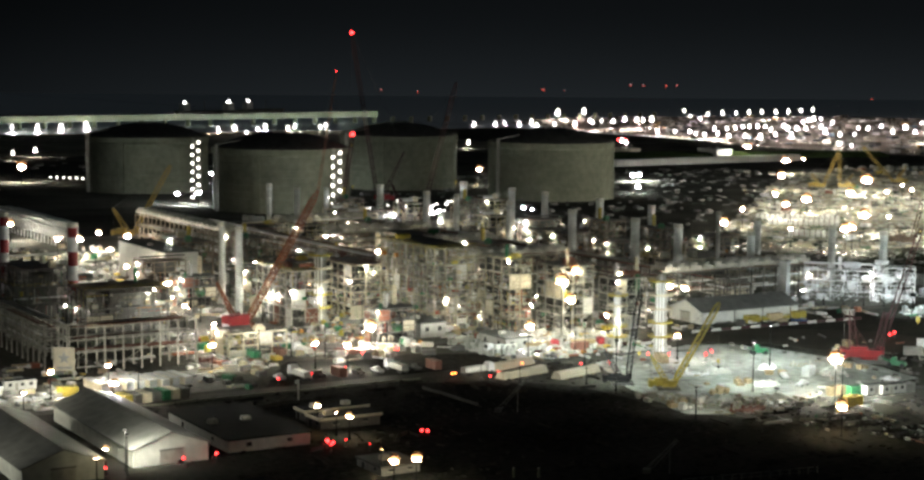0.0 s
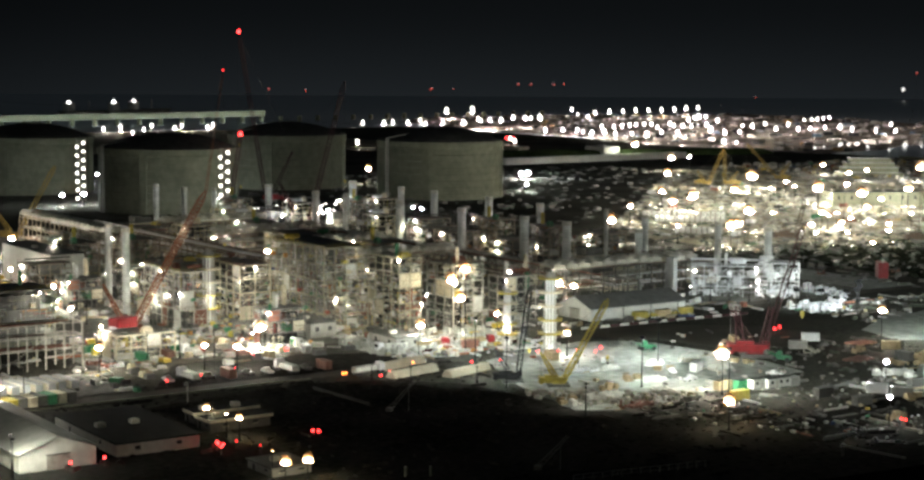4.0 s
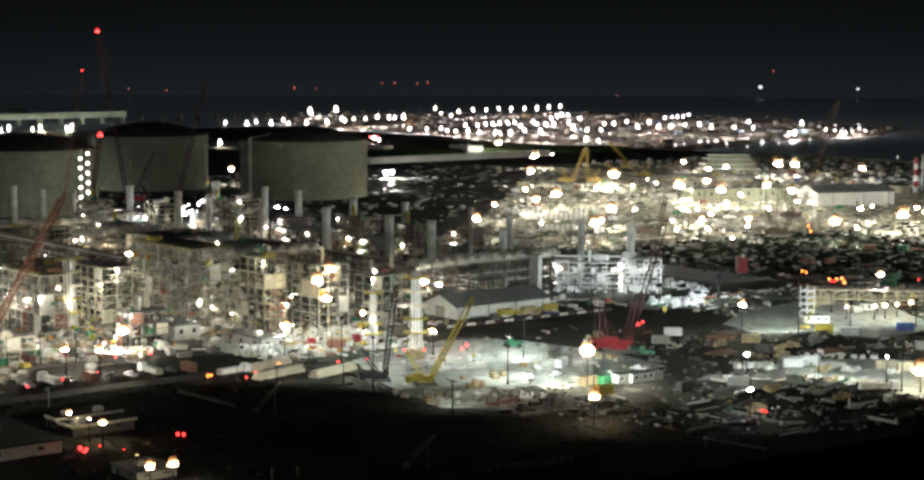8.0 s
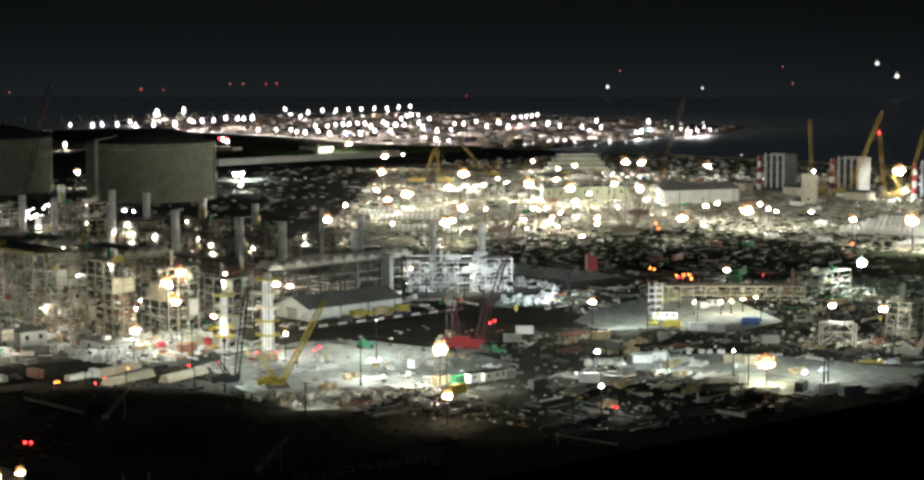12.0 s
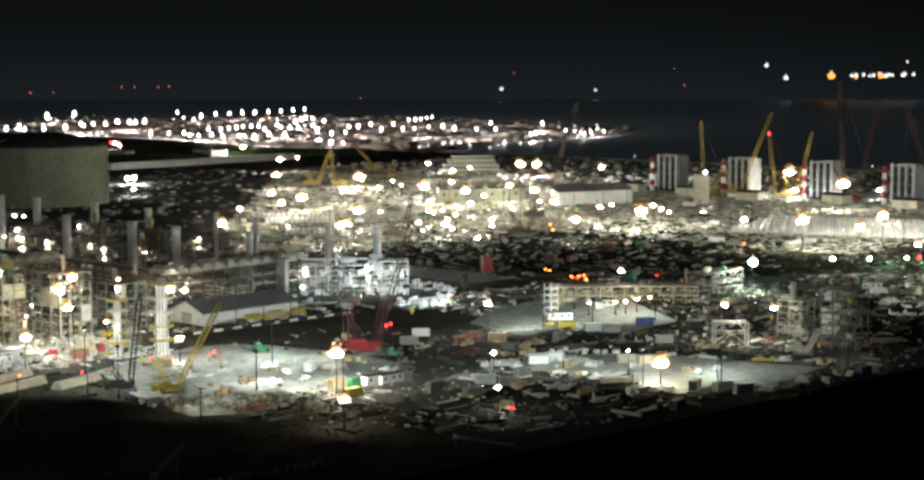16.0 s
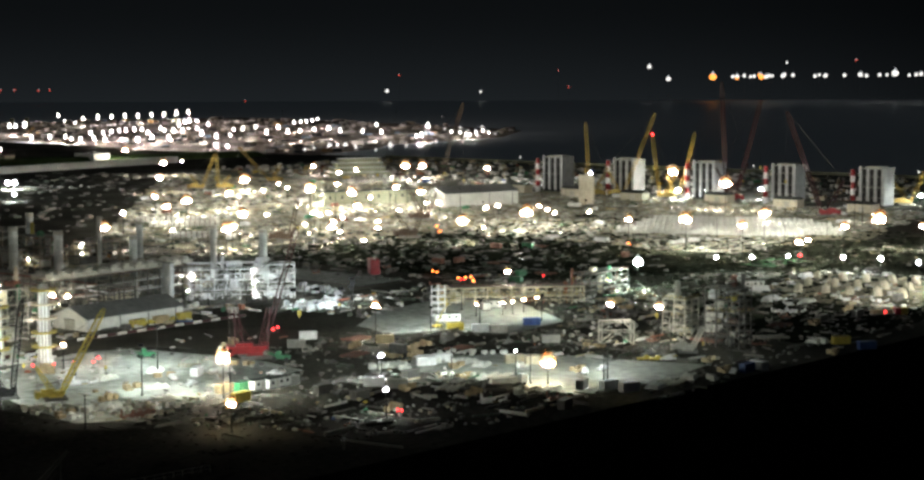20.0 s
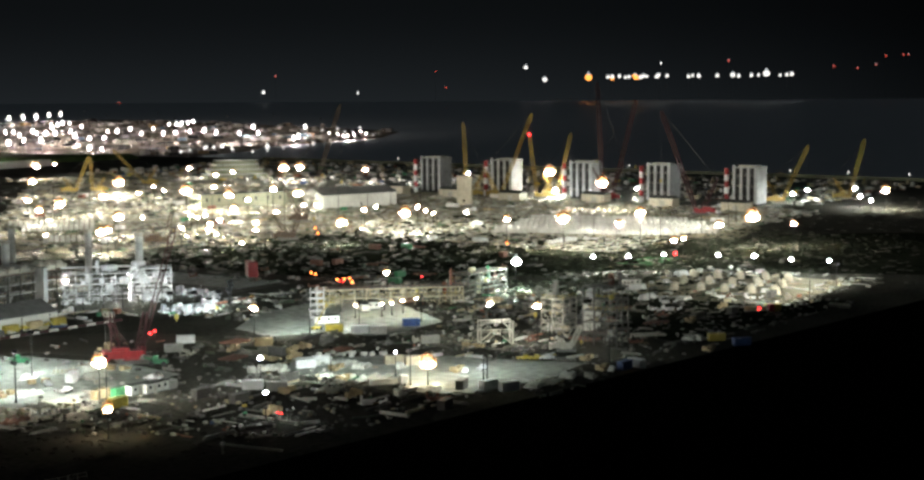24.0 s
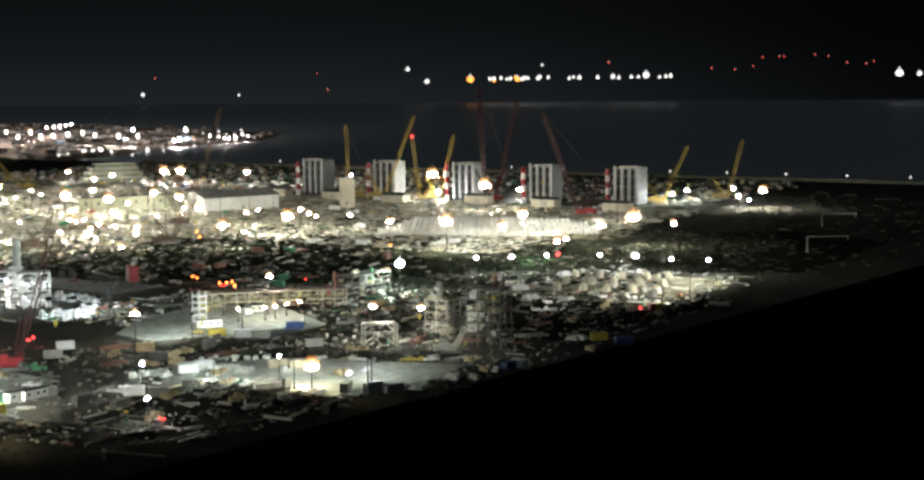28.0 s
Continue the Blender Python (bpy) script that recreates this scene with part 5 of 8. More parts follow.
# ---- paved and lit grounds ----
for name, x0, x1, y0, y1, material, label in (
        ("ground_plant", 196, 540, 487, 880, GRAVEL, "grey gravel between the process modules"),
        ("ground_pipe_yard", 612, 702, 272, 350, SAND, "pale sand of the pipe yard"),
        ("ground_parking", 90, 192, 446, 478, GRAVEL, "pale gravel parking strip"),
        ("road", 90, 640, 480, 486, ASPHALT, "asphalt site road beside the plant"),
        ("road", 60, 300, 436, 443, ASPHALT, "asphalt site road beside the sheds"),
        ("ground_shore", 1042, 1340, 470, 1180, GRAVEL, "grey gravel strip along the shore"),
        # the first green patch paints in grass lit by the greenish lamp
        ("ground_net", 708, 744, 380, 398, PATCH_GREEN, "green patch on the ground"),
        ("ground_net", 378, 396, 826, 846, PATCH_GREEN, "green patch on the ground"),
        ("ground_block", 541, 570, 488, 560, YARD, "pale floodlit concrete pad")):
    tagged(part(name, cube(x0, x1, y0, y1, 0.0, 0.05), material), label, "ground", kind="structure")

# darkened sheet that holds down the lamps' spill on the scrub
patch("ground_scrub", [(590, 600), (640, 628), (684, 608), (772, 606), (792, 562), (798, 522), (810, 462), (842, 398), (880, 390), (930, 330), (900, 262), (740, 258), (722, 300), (712, 350), (662, 404), (618, 424), (590, 470)], SHADED_SCRUB, "rough scrub darkened for shade between the yard and the works", 0.045)
PAVED.pop()
patch("ground_boilers", [(690, 612), (776, 612), (798, 566), (804, 524), (816, 464), (848, 400), (900, 410), (946, 436), (1040, 440), (1040, 639.9), (690, 639.9)], SAND, "pale compacted sand by the boiler blocks", 0.05)
PAVED.pop()
bm = bmesh.new()
outline = ((600, 640), (1040, 640), (1040, 1176), (600, 735))
low = [bm.verts.new((x, y, 0.0)) for x, y in outline]
high = [bm.verts.new((x, y, 0.05)) for x, y in outline]
for i in range(4):
    bm.faces.new((low[i], low[(i + 1) % 4], high[(i + 1) % 4], high[i]))
bm.faces.new(low[::-1]), bm.faces.new(high)
tagged(part("ground_works", bm, SAND), "pale compacted sand of the wide building works", "ground", kind="structure")

# ---- process modules ----
BIG = [(292.2, 310.1, 512.3, 556.9, 29, 5, STEEL_OLIVE), (312, 321, 494.5, 515.4, 26, 5, STEEL_OLIVE), (278.4, 290.7, 549.4, 576.3, 20, 4, STEEL_CREAM),
       (174, 202.2, 534.2, 553.4, 18.8, 3, STEEL_DARK), (158.3, 174.5, 558.3, 582.6, 23.8, 4, STEEL_DARK), (331.4, 344, 489.6, 506.5, 22.9, 4, STEEL),
       (251.4, 261.9, 542.3, 572.8, 20, 3, STEEL), (356.5, 369.7, 492.6, 503.6, 16.7, 3, STEEL), (359.4, 377.5, 651.2, 684.5, 17, 3, STEEL)]
for k, (x0, x1, y0, y1, h, levels, steel) in enumerate(BIG):
    m = process_block(20 + k, x1 - x0, y1 - y0, h, levels, steel, label="tall open steel process module full of pipes and vessels", group="tall process modules")
    m.matrix_basis = pose(x0, y0, 0.05)
    keep_out(x0, x1, y0, y1)
# long white steel frame on the slant, with a lower one beside it
for seed, x0, y0, w, d, h, levels in ((41, 464, 513, 26, 8, 12.5, 3), (42, 483.8, 494.6, 16, 8, 14, 4)):
    m = process_block(seed, w, d, h, levels, STEEL_WHITE, label="long white steel frame under floodlights, half clad", group="tall process modules", bare=True)
    m.matrix_basis = pose(x0, y0, 0.05, 0, 0, -43)
keep_out(462, 512, 470, 518)
LEFT_BOILERS = [(174, 202.2, 534.2, 553.4, 18.8), (158.3, 174.5, 558.3, 582.6, 23.8)]
for x0, x1, y0, y1, h in LEFT_BOILERS:
    b = thing("boiler_casing", x0 + 2, y0 + 2, 0.05, 0, "dark ribbed boiler casing inside its steel frame", "boiler", "boiler casings")
    w, d = x1 - x0 - 4, y1 - y0 - 4
    part("casing", cube(0, w, 0, d, 1.5, h * 0.9), STEEL_DARK, b)
    for i in range(int(w / 1.6)):
        part("rib", cube(i * 1.6, i * 1.6 + 0.3, -0.3, 0, 1.5, h * 0.9), STEEL_DARK, b)
    part("base", cube(0.5, w - 0.5, 0.5, d - 0.5, 0, 1.5), CONCRETE, b)

# racks
for x0, x1, y0, y1, h, along, steel, fans in (
        (154, 195, 491, 499, 14, "x", STEEL, False), (150, 158, 501, 566, 13, "y", STEEL, False),
        (288, 297, 698, 805, 18, "y", STEEL_DULL, True), (258, 270, 840, 960, 11, "y", STEEL_WHITE, False),
        (396, 470, 516, 526, 14, "x", STEEL_DARK, True), (345, 398, 640, 650, 15, "x", STEEL_DULL, True), (345, 398, 584, 594, 15, "x", STEEL_DULL, True),
        (345, 398, 700, 710, 15, "x", STEEL_DULL, True), (330, 338, 560, 830, 12, "y", STEEL_DULL, False), (345, 398, 760, 770, 15, "x", STEEL_DULL, True),
        (417, 425, 500, 800, 11, "y", STEEL_DARK, False), (476, 484, 520, 570, 12, "y", STEEL_DULL, False)):
    pipe_rack(x0, x1, y0, y1, h, along, steel, fans, pipe_mat=STEEL_WHITE if steel is STEEL_WHITE else None)
    keep_out(x0, x1, y0, y1)

# columns
for x, y, h, r in ((267.1, 551.8, 25, 2.6), (337.1, 441.1, 24, 2.2), (328.8, 453.6, 18, 1.5)):
    column_vessel(x, y, h, r)
    keep_out(x - 3, x + 3, y - 3, y + 3)

# turbine houses in front of each exhaust stack
house = None
for x, y, r in STACKS:
    keep_out(x - 3, x + 3, y - 3, y + 3)
    where = (x - 15, y - 4)
    if house is None:
        house = thing("turbine_house", *where, 0.05, 0, "boxy grey turbine enclosure with an air intake on top", "turbine house", "turbine houses")
        part("enclosure", cube(0, 11, 0, 8, 0, 5), CREAM, house)
        part("air_intake", cube(0.5, 5, 0.5, 7.5, 5, 9), STEEL_DARK, house)
        for i in range(2):
            part("filter_hood", cube(-0.2, 0.5, 0.8 + i * 3.4, 3.8 + i * 3.4, 5.5, 8.5), STEEL, house)
        part("exhaust_duct", cube(5.2, 11, 1.5, 6.5, 5, 8), STEEL_DARK, house)
        part("walkway", cube(-0.9, 11, -0.9, 0, 4.9, 5.05), STEEL, house)
    elif free(where[0] + 6, where[1] + 4, 3):
        copy_thing(house, pose(*where, 0.05))
    keep_out(where[0], where[0] + 13, where[1], where[1] + 8)

keep_out(214, 246, 524, 572)
keep_out(252, 276, 572, 594)
keep_out(272, 290, 530, 546)
keep_out(238, 252, 490, 505)
# smaller modules through the plant, a few patterns repeated
VARIANTS = [process_block(60 + k, w, d, h, lv, steel, label="open steel process module with pipes and vessels") for k, (w, d, h, lv, steel) in enumerate(
    ((18, 12, 13, 3, STEEL_DULL), (15, 15, 16, 3, STEEL_CREAM), (24, 10, 10, 2, STEEL_DARK), (12, 18, 18, 4, STEEL_DULL), (20, 14, 8, 2, STEEL_CREAM), (14, 10, 12, 3, STEEL_DARK)))]
SIZES = ((18, 12), (15, 15), (24, 10), (12, 18), (20, 14), (14, 10))
rnd = random.Random(5)
used = set()
count = 0
for gx in range(206, 530, 27):
    for gy in range(492, 850, 22):
        k = rnd.randrange(6)
        w, d = SIZES[k]
        x, y = gx + rnd.uniform(0, 3), gy + rnd.uniform(0, 3)
        # the view fans out: nothing stands where the big modules and racks are, nor past the plant's fence
        if x < 0.36 * y or y - x > 470 or (x > 375 and y < 505) or any(x < b + 1 and x + w > a - 1 and y < q + 1 and y + d > p - 1 for a, b, p, q in TAKEN):
            continue
        if rnd.random() < 0.42:
            continue
        if k in used:
            copy_thing(VARIANTS[k], pose(x, y, 0.05))
        else:
            VARIANTS[k].matrix_basis = pose(x, y, 0.05)
            used.add(k)
        keep_out(x, x + w, y, y + d)
        count += 1

# ---- buildings ----
green_shed = gable_building(256, 273, 577, 590, 4.5, 6.2, "x", CREAM, GREEN_ROOF, "cream open shed with a pale green roof", "works_shed", "works sheds")
keep_out(255, 274, 576, 591)
white_box = thing("lit_cabin", 281, 538, 0.05, 45, "small bright white cabin under a floodlight", "cabin")
part("body", stacked(bmesh.new(), ((3, 1.6, 0), (3, 1.6, 4.5), (3.2, 1.8, 4.5), (3.2, 1.8, 4.8))), STEEL_WHITE, white_box)
part("door", cube(-0.5, 0.5, -1.66, -1.6, 0, 2.1), STEEL, white_box)
gable_building(*[384.7, 430.4, 479, 498.1, 7.5][:4], 4.6, 8.2, "x", WHITE, SHEET_GREY, "long white warehouse with a grey gabled roof")
keep_out(384, 431, 479, 498)
gable_building(130.5, 149, 368, 428, 4.3, 7.6, "y", TENT, TENT_ROOF, "large pale fabric shed with a gabled roof", "fabric_shed", "fabric sheds")
gable_building(103, 121.5, 362, 421, 4.3, 7.6, "y", TENT, TENT_ROOF, "large pale fabric shed with a gabled roof", "fabric_shed", "fabric sheds")
flat_building(155.5, 177, 371.5, 411, 3.0, WHITE, BLACK_ROOF, "low white office block with a dark flat roof", 2)
# darkened walls and cream strips put the lamplight on the eaves into colour
for x0, x1, y0, y1 in ((186, 203, 384, 392), (187, 205, 395, 401)):
    row = flat_building(x0, x1, y0, y1, 2.7, STEEL_DARK, BLACK_ROOF, "low office cabin row with darkened walls and a cream strip for the lit eaves", 2)
    part("fascia", cube(-0.55, x1 - x0 + 0.55, -0.55, -0.42, 2.5, 3.2), CREAM, row, "cream strip painting in the lit roof edge")
    part("fascia", cube(-0.55, -0.42, -0.42, y1 - y0 + 0.4, 2.5, 3.2), CREAM, row, "cream strip painting in the lit roof edge")
flat_building(177, 187, 334, 346, 1.9, SHEET_GREY, ROOF, "low grey office cabin row with a dark roof", 2)
flat_building(280, 290, 500, 521, 5, CLADDING, ROOF, "white flat-roofed switch room among the modules", 2)
flat_building(291, 301, 463, 480, 4.2, CLADDING, ROOF, "white flat-roofed switch room among the modules", 2)
flat_building(287.2, 295.9, 552.3, 581.4, 6.2, WHITE, ROOF, "white flat-roofed switch room among the modules", 2)
flat_building(247.7, 262, 656.6, 713.6, 15.3, WHITE, ROOF, "tall white hall with a dark flat roof", 0)
hall = gable_building(0, 60, 0, 26, 9, 13, "x", WHITE, SHEET_GREY, "long pale hall with a grey sloped roof on the works")
hall.matrix_basis = pose(886, 723, 0.05, 0, 0, -19)
low_hall = flat_building(0, 72, 0, 22, 9, CONCRETE, ROOF, "long low grey hall with small windows on the works", 8)
low_hall.matrix_basis = pose(846, 797, 0.05, 0, 0, -25.7)
terrace = thing("stepped_hall", 1080, 1008, 0.05, -35, "wide pale stepped hall near the shore under floodlights", "building")
for k in range(4):
    part("tier", stacked(bmesh.new(), ((26 - 3 * k, 14 - 2.5 * k, 4 * k), (26 - 3 * k, 14 - 2.5 * k, 4 * k + 3.2)), 26, 14), CONCRETE, terrace)
    part("tier_roof", stacked(bmesh.new(), ((26.6 - 3 * k, 14.6 - 2.5 * k, 4 * k + 3.2), (26.6 - 3 * k, 14.6 - 2.5 * k, 4 * k + 3.9)), 26, 14), GREY_PANEL, terrace)
flat_building(960.3, 961.7, 652.7, 664.9, 20.2, CREAM, ROOF, "narrow cream tower block", 0)
flat_building(453.3, 455.2, 511.7, 517.2, 16.3, GREY_PANEL, ROOF, "narrow pale grey slab tower", 0)
for x0, x1, y0, y1 in ((130, 151, 374, 432), (100, 122, 370, 428), (159, 181, 377, 417), (186, 205, 384, 401), (176, 196, 333, 343), (277, 290, 487, 508), (292, 301, 462, 480)):
    keep_out(x0, x1, y0, y1)


# ---- boiler blocks by the shore ----
def boiler_block(x, y, h):
    blk = thing("boiler_block", x, y, 0.05, 0, "tall pale grey boiler block with black louvres and a striped stack", "industrial building", "boiler blocks")
    w, d = 16.0, 18.0
    part("core", cube(0.5, w - 0.5, 0.5, d - 0.5, 0, h - 1), BLACK_PANEL, blk)
    for i in range(4):
        y0 = i * 5.3
        part("panel", cube(-0.4, 0.5, y0, y0 + 1.9, 2, h + (1 if i in (0, 3) else 0)), GREY_PANEL, blk)
    for i in range(5):
        x0 = i * 3.0
        part("panel", cube(x0, x0 + 2.5, -0.4, 0.5, 2, h), GREY_PANEL, blk)
    part("roof", cube(-0.5, w, -0.5, d, h - 0.9, h - 0.4), GREY_PANEL, blk)
    bm = bmesh.new()
    for i in range(5):
        box(bm, 1 + i * 2.8, 2.6 + i * 2.8, 3, 14, h - 0.4, h + 0.8)
    part("roof_units", bm, STEEL, blk)
    for z in (7, 14, 21):
        part("walkway", cube(-1.4, -0.4, 0, d, z, z + 0.15), STEEL, blk)
    for i in range(6):
        bm = bmesh.new()
        lathe(bm, ((1.7, i * 4.3), (1.7, i * 4.3 + 4.3)), 14, -1.5, d + 3.5)
        part("stack_band", bm, RED_PAINT if i % 2 else STEEL_WHITE, blk)
    part("plinth", cube(-3, w + 4, -2, d + 5.5, 0, 0.6), CONCRETE, blk)
    return blk


first_block = boiler_block(1044, 738, 27)
for y in (674, 606.5, 544, 479):
    copy_thing(first_block, pose(1044, y, 0.05))
for y in (738, 674, 606, 544, 479):
    keep_out(1038, 1068, y - 2, y + 25)

# low sheds before the boiler blocks
shed = None
for i, y in enumerate(range(470, 780, 58)):
    where = pose(1008 + 9 * (i % 3), y, 0.05)
    if shed is None:
        shed = thing("works_shed", 1008, y, 0.05, 0, "low pale metal works shed", "shed", "works sheds")
        part("wall", stacked(bmesh.new(), ((5, 9, 0), (5, 9, 5.5)), 5, 9), CREAM, shed)
        part("roof", stacked(bmesh.new(), ((5.3, 9.3, 5.5), (5.3, 9.3, 5.7), (0.4, 9.3, 7.2)), 5, 9), ROOF, shed)
        part("door", cube(-0.08, 0, 6, 10, 0, 4), STEEL, shed)
    else:
        copy_thing(shed, where)
    keep_out(1008 + 9 * (i % 3), 1018 + 9 * (i % 3), y, y + 18)

# rows of pale precast frames set close together on the sand
def precast_row(x0, y0, x1, y1, step, w, h, label):
    a, b = Vector((x0, y0)), Vector((x1, y1))
    L = (b - a).length
    row = thing("precast_row", x0, y0, 0.05, math.degrees(math.atan2(y1 - y0, x1 - x0)), label, "precast frames", "precast rows")
    bm = bmesh.new()
    n = 8
    ring = [(w / 2 * math.cos(math.pi * k / n), h * 0.45 + h * 0.55 * math.sin(math.pi * k / n)) for k in range(n + 1)]
    outer = [(w / 2, 0)] + ring + [(-w / 2, 0)]
    inner = [(p * 0.72, q * 0.8) for p, q in outer]
    for d in (-step * 0.34, step * 0.34):
        for k in range(len(outer) - 1):
            bm.faces.new([bm.verts.new((d, p, q)) for p, q in (outer[k], outer[k + 1], inner[k + 1], inner[k])])
    for line in (outer, inner):
        for k in range(len(line) - 1):
            bm.faces.new([bm.verts.new((d, *line[i])) for d, i in ((-step * 0.34, k), (step * 0.34, k), (step * 0.34, k + 1), (-step * 0.34, k + 1))])
    bmesh.ops.remove_doubles(bm, verts=bm.verts, dist=0.001)
    bmesh.ops.recalc_face_normals(bm, faces=bm.faces)
    first = part("precast_frame", bm, WHITE, row)
    for i in range(1, int(L / step)):
        twin("precast_frame", first.data, row, pose(i * step, 0, 0))
    for s in (-1, 1):
        part("kerb_beam", cube(-1, L, s * w * 0.5, s * (w * 0.5 + 0.6), 0, 0.5), CONCRETE, row)
    steps = 8
    for k in range(steps + 1):
        x, y = a.lerp(b, k / steps)
        keep_out(x - w / 2 - 1, x + w / 2 + 1, y - w / 2 - 1, y + w / 2 + 1)


for x0, y0, x1, y1 in ((806, 530, 846, 430), (820, 534, 866, 416), (838, 538, 880, 424), (858, 546, 898, 440), (880, 552, 915, 462)):
    precast_row(x0, y0, x1, y1, 3.1, 6.0, 3.9, "row of pale precast concrete frames standing on sand")
for x0, y0, x1, y1 in ((684, 800, 722, 764), (668, 770, 700, 740), (632, 711, 652, 691)):
    precast_row(x0, y0, x1, y1, 3.0, 5.0, 3.8, "row of pale precast concrete frames standing on sand")

# striped stacks beside the near boilers
for x, y in [(187.2, 588.4), (177.3, 640.8)]:
    exhaust_stack(x, y, 36, 1.7, "round stack in red and white bands", True)

# ---- module yard and steel frames ----
for k, (x0, x1, y0, y1, h, levels, steel) in enumerate(((513, 571, 422, 431, 7, 2, STEEL_CREAM), (492, 500, 276, 289, 20, 5, STEEL_DARK), (504, 513, 304, 313, 13, 3, STEEL), (572, 600, 390, 400, 9, 2, STEEL_DARK))):
    m = process_block(120 + k, x1 - x0, y1 - y0, h, levels, steel, label="unfinished steel module frame on the assembly yard", group="yard modules", lamps=False, bare=True)
    m.matrix_basis = pose(x0, y0, 0.05, 0, 0, 0 if k else -46)
    for u in range(0, 60, 10) if k == 0 else ():
        keep_out(x0 + u * 0.69 - 4, x0 + u * 0.69 + 9, y0 - u * 0.72 - 4, y0 - u * 0.72 + 9)
    if k:
        keep_out(x0, x1, y0, y1)
screen = thing("lit_screen", 512, 301, 0.05, -52, "pale pinkish cladding screen standing in bright work light", "cladding screen")
for k in range(3):
    part("sheet", cube(k * 2.2, k * 2.2 + 2.1, 0, 0.15, 1.0, 10.5 - 0.8 * k), WHITE, screen)
for k in (0.0, 3.2, 6.3):
    part("post", cube(k, k + 0.2, 0.15, 0.4, 0, 11.2), STEEL, screen)
tower = thing("stair_scaffold", 492.1, 405, 0.05, 0, "white scaffold stair tower", "scaffold tower")
for z in range(5):
    part("landing", cube(-2.2, 2.2, -1.8, 1.8, z * 2.4, z * 2.4 + 0.5), STEEL_WHITE, tower)
for x in (-2, 2):
    for y in (-1.6, 1.6):
        part("post", cube(x - 0.15, x + 0.15, y - 0.15, y + 0.15, 0, 11.5), STEEL_WHITE, tower)
trestle = thing("steel_trestle", 469.4, 315.4, 0.05, -45, "pale grey steel trestle frame on braced legs", "steel frame")
for x in (0, 11):
    for y in (0, 5):
        part("leg", cube(x - 0.25, x + 0.25, y - 0.25, y + 0.25, 0, 8.5), STEEL, trestle)
for y in (0, 5):
    bm = bmesh.new()
    box(bm, 0, 11, y - 0.2, y + 0.2, 7.9, 8.4)
    box(bm, 0, 11, y - 0.15, y + 0.15, 4.6, 4.9)
    tube(bm, (0, y, 0.4), (5.5, y, 4.6), 0.2, 0.2, 5)
    tube(bm, (11, y, 0.4), (5.5, y, 4.6), 0.2, 0.2, 5)
    tube(bm, (0, y, 4.8), (3, y, 7.9), 0.15, 0.15, 5)
    tube(bm, (11, y, 4.8), (8, y, 7.9), 0.15, 0.15, 5)
    part("truss", bm, STEEL, trestle)

# ---- cranes ----
def crane_row(*cranes):
    for x, y, turn, boom, lift, jib, jl, paint, label, beacon in cranes:
        crawler_crane(x, y, turn, boom, lift, paint, label, jib, jl, beacon, 0.62 if x + y < 775 and paint is not RED_PAINT else 1.0, *((0.36, 3.4) if paint is ORANGE_PAINT and jib else (0.22, 2.0) if paint is YELLOW_PAINT and x + y > 775 else (0.13, 1.9) if paint is CRANE_BROWN else (0.2, 2.3)))
        keep_out(x - 8, x + 8, y - 8, y + 8)


crane_row(
    (231.8, 542.7, -30.6, 54.1, 61.6, 41, 81.3, ORANGE_PAINT, "orange-red crawler crane with a long lattice boom and luffing jib", (LAMP_RED, 0.4)),
    (536.9, 1014.7, 149.4, 111.4, 81, 0, 0, RED_PAINT, "dark red lattice crane with a very tall boom and red beacon", (LAMP_RED, 1.4)),
    (456.9, 824, -30.6, 83, 75.7, 0, 0, ORANGE_PAINT, "orange lattice crane with a tall boom", None),
    (305.8, 864.1, -30.6, 41.1, 61, 0, 0, YELLOW_PAINT, "yellow lattice crane with a slanting boom", None),
    (477.9, 961.5, -30.6, 45.6, 81.4, 0, 0, RED_PAINT, "red lattice crane beside the tanks with a red beacon", (LAMP_RED, 1.5)),
    (382.4, 391.4, -36.7, 42, 73.5, 0, 0, RED_PAINT, "red crawler crane with a steep lattice boom", None),
    (298.6, 386.4, -30.6, 26.9, 61.8, 0, 0, YELLOW_PAINT, "yellow crawler crane with a slanting boom", None),
    (291.2, 398.8, -30.6, 26.5, 82.9, 0, 0, POLE_STEEL, "dark slim lattice crane", None))
crane_row(
    (1024.6, 697, 128.6, 51.6, 87, 0, 0, YELLOW_PAINT, "yellow crawler crane with a tall boom", None),
    (1038.1, 681.8, -51.4, 61.8, 68.6, 0, 0, YELLOW_PAINT, "yellow crawler crane with a tall boom", None),
    (1035, 643.2, 128.6, 42.8, 82.5, 0, 0, YELLOW_PAINT, "yellow crawler crane with a red beacon", (LAMP_RED, 1.1)),
    (1065.7, 650.6, -51.4, 44.6, 76.9, 0, 0, YELLOW_PAINT, "yellow crawler crane with a slanting boom", None),
    (1043.1, 593.6, 128.6, 80.5, 87, 0, 0, RED_PAINT, "red lattice crane with a tall boom", None),
    (1044.2, 592.4, -51.4, 70.2, 76.2, 0, 0, RED_PAINT, "red lattice crane with a tall boom", None),
    (970.9, 484.3, 128.6, 67, 70.1, 0, 0, RED_PAINT, "red lattice crane with a long slanting boom", None),
    (1083.4, 480.3, -59.4, 40.8, 65.5, 0, 0, YELLOW_PAINT, "yellow crawler crane with a slanting boom", None))
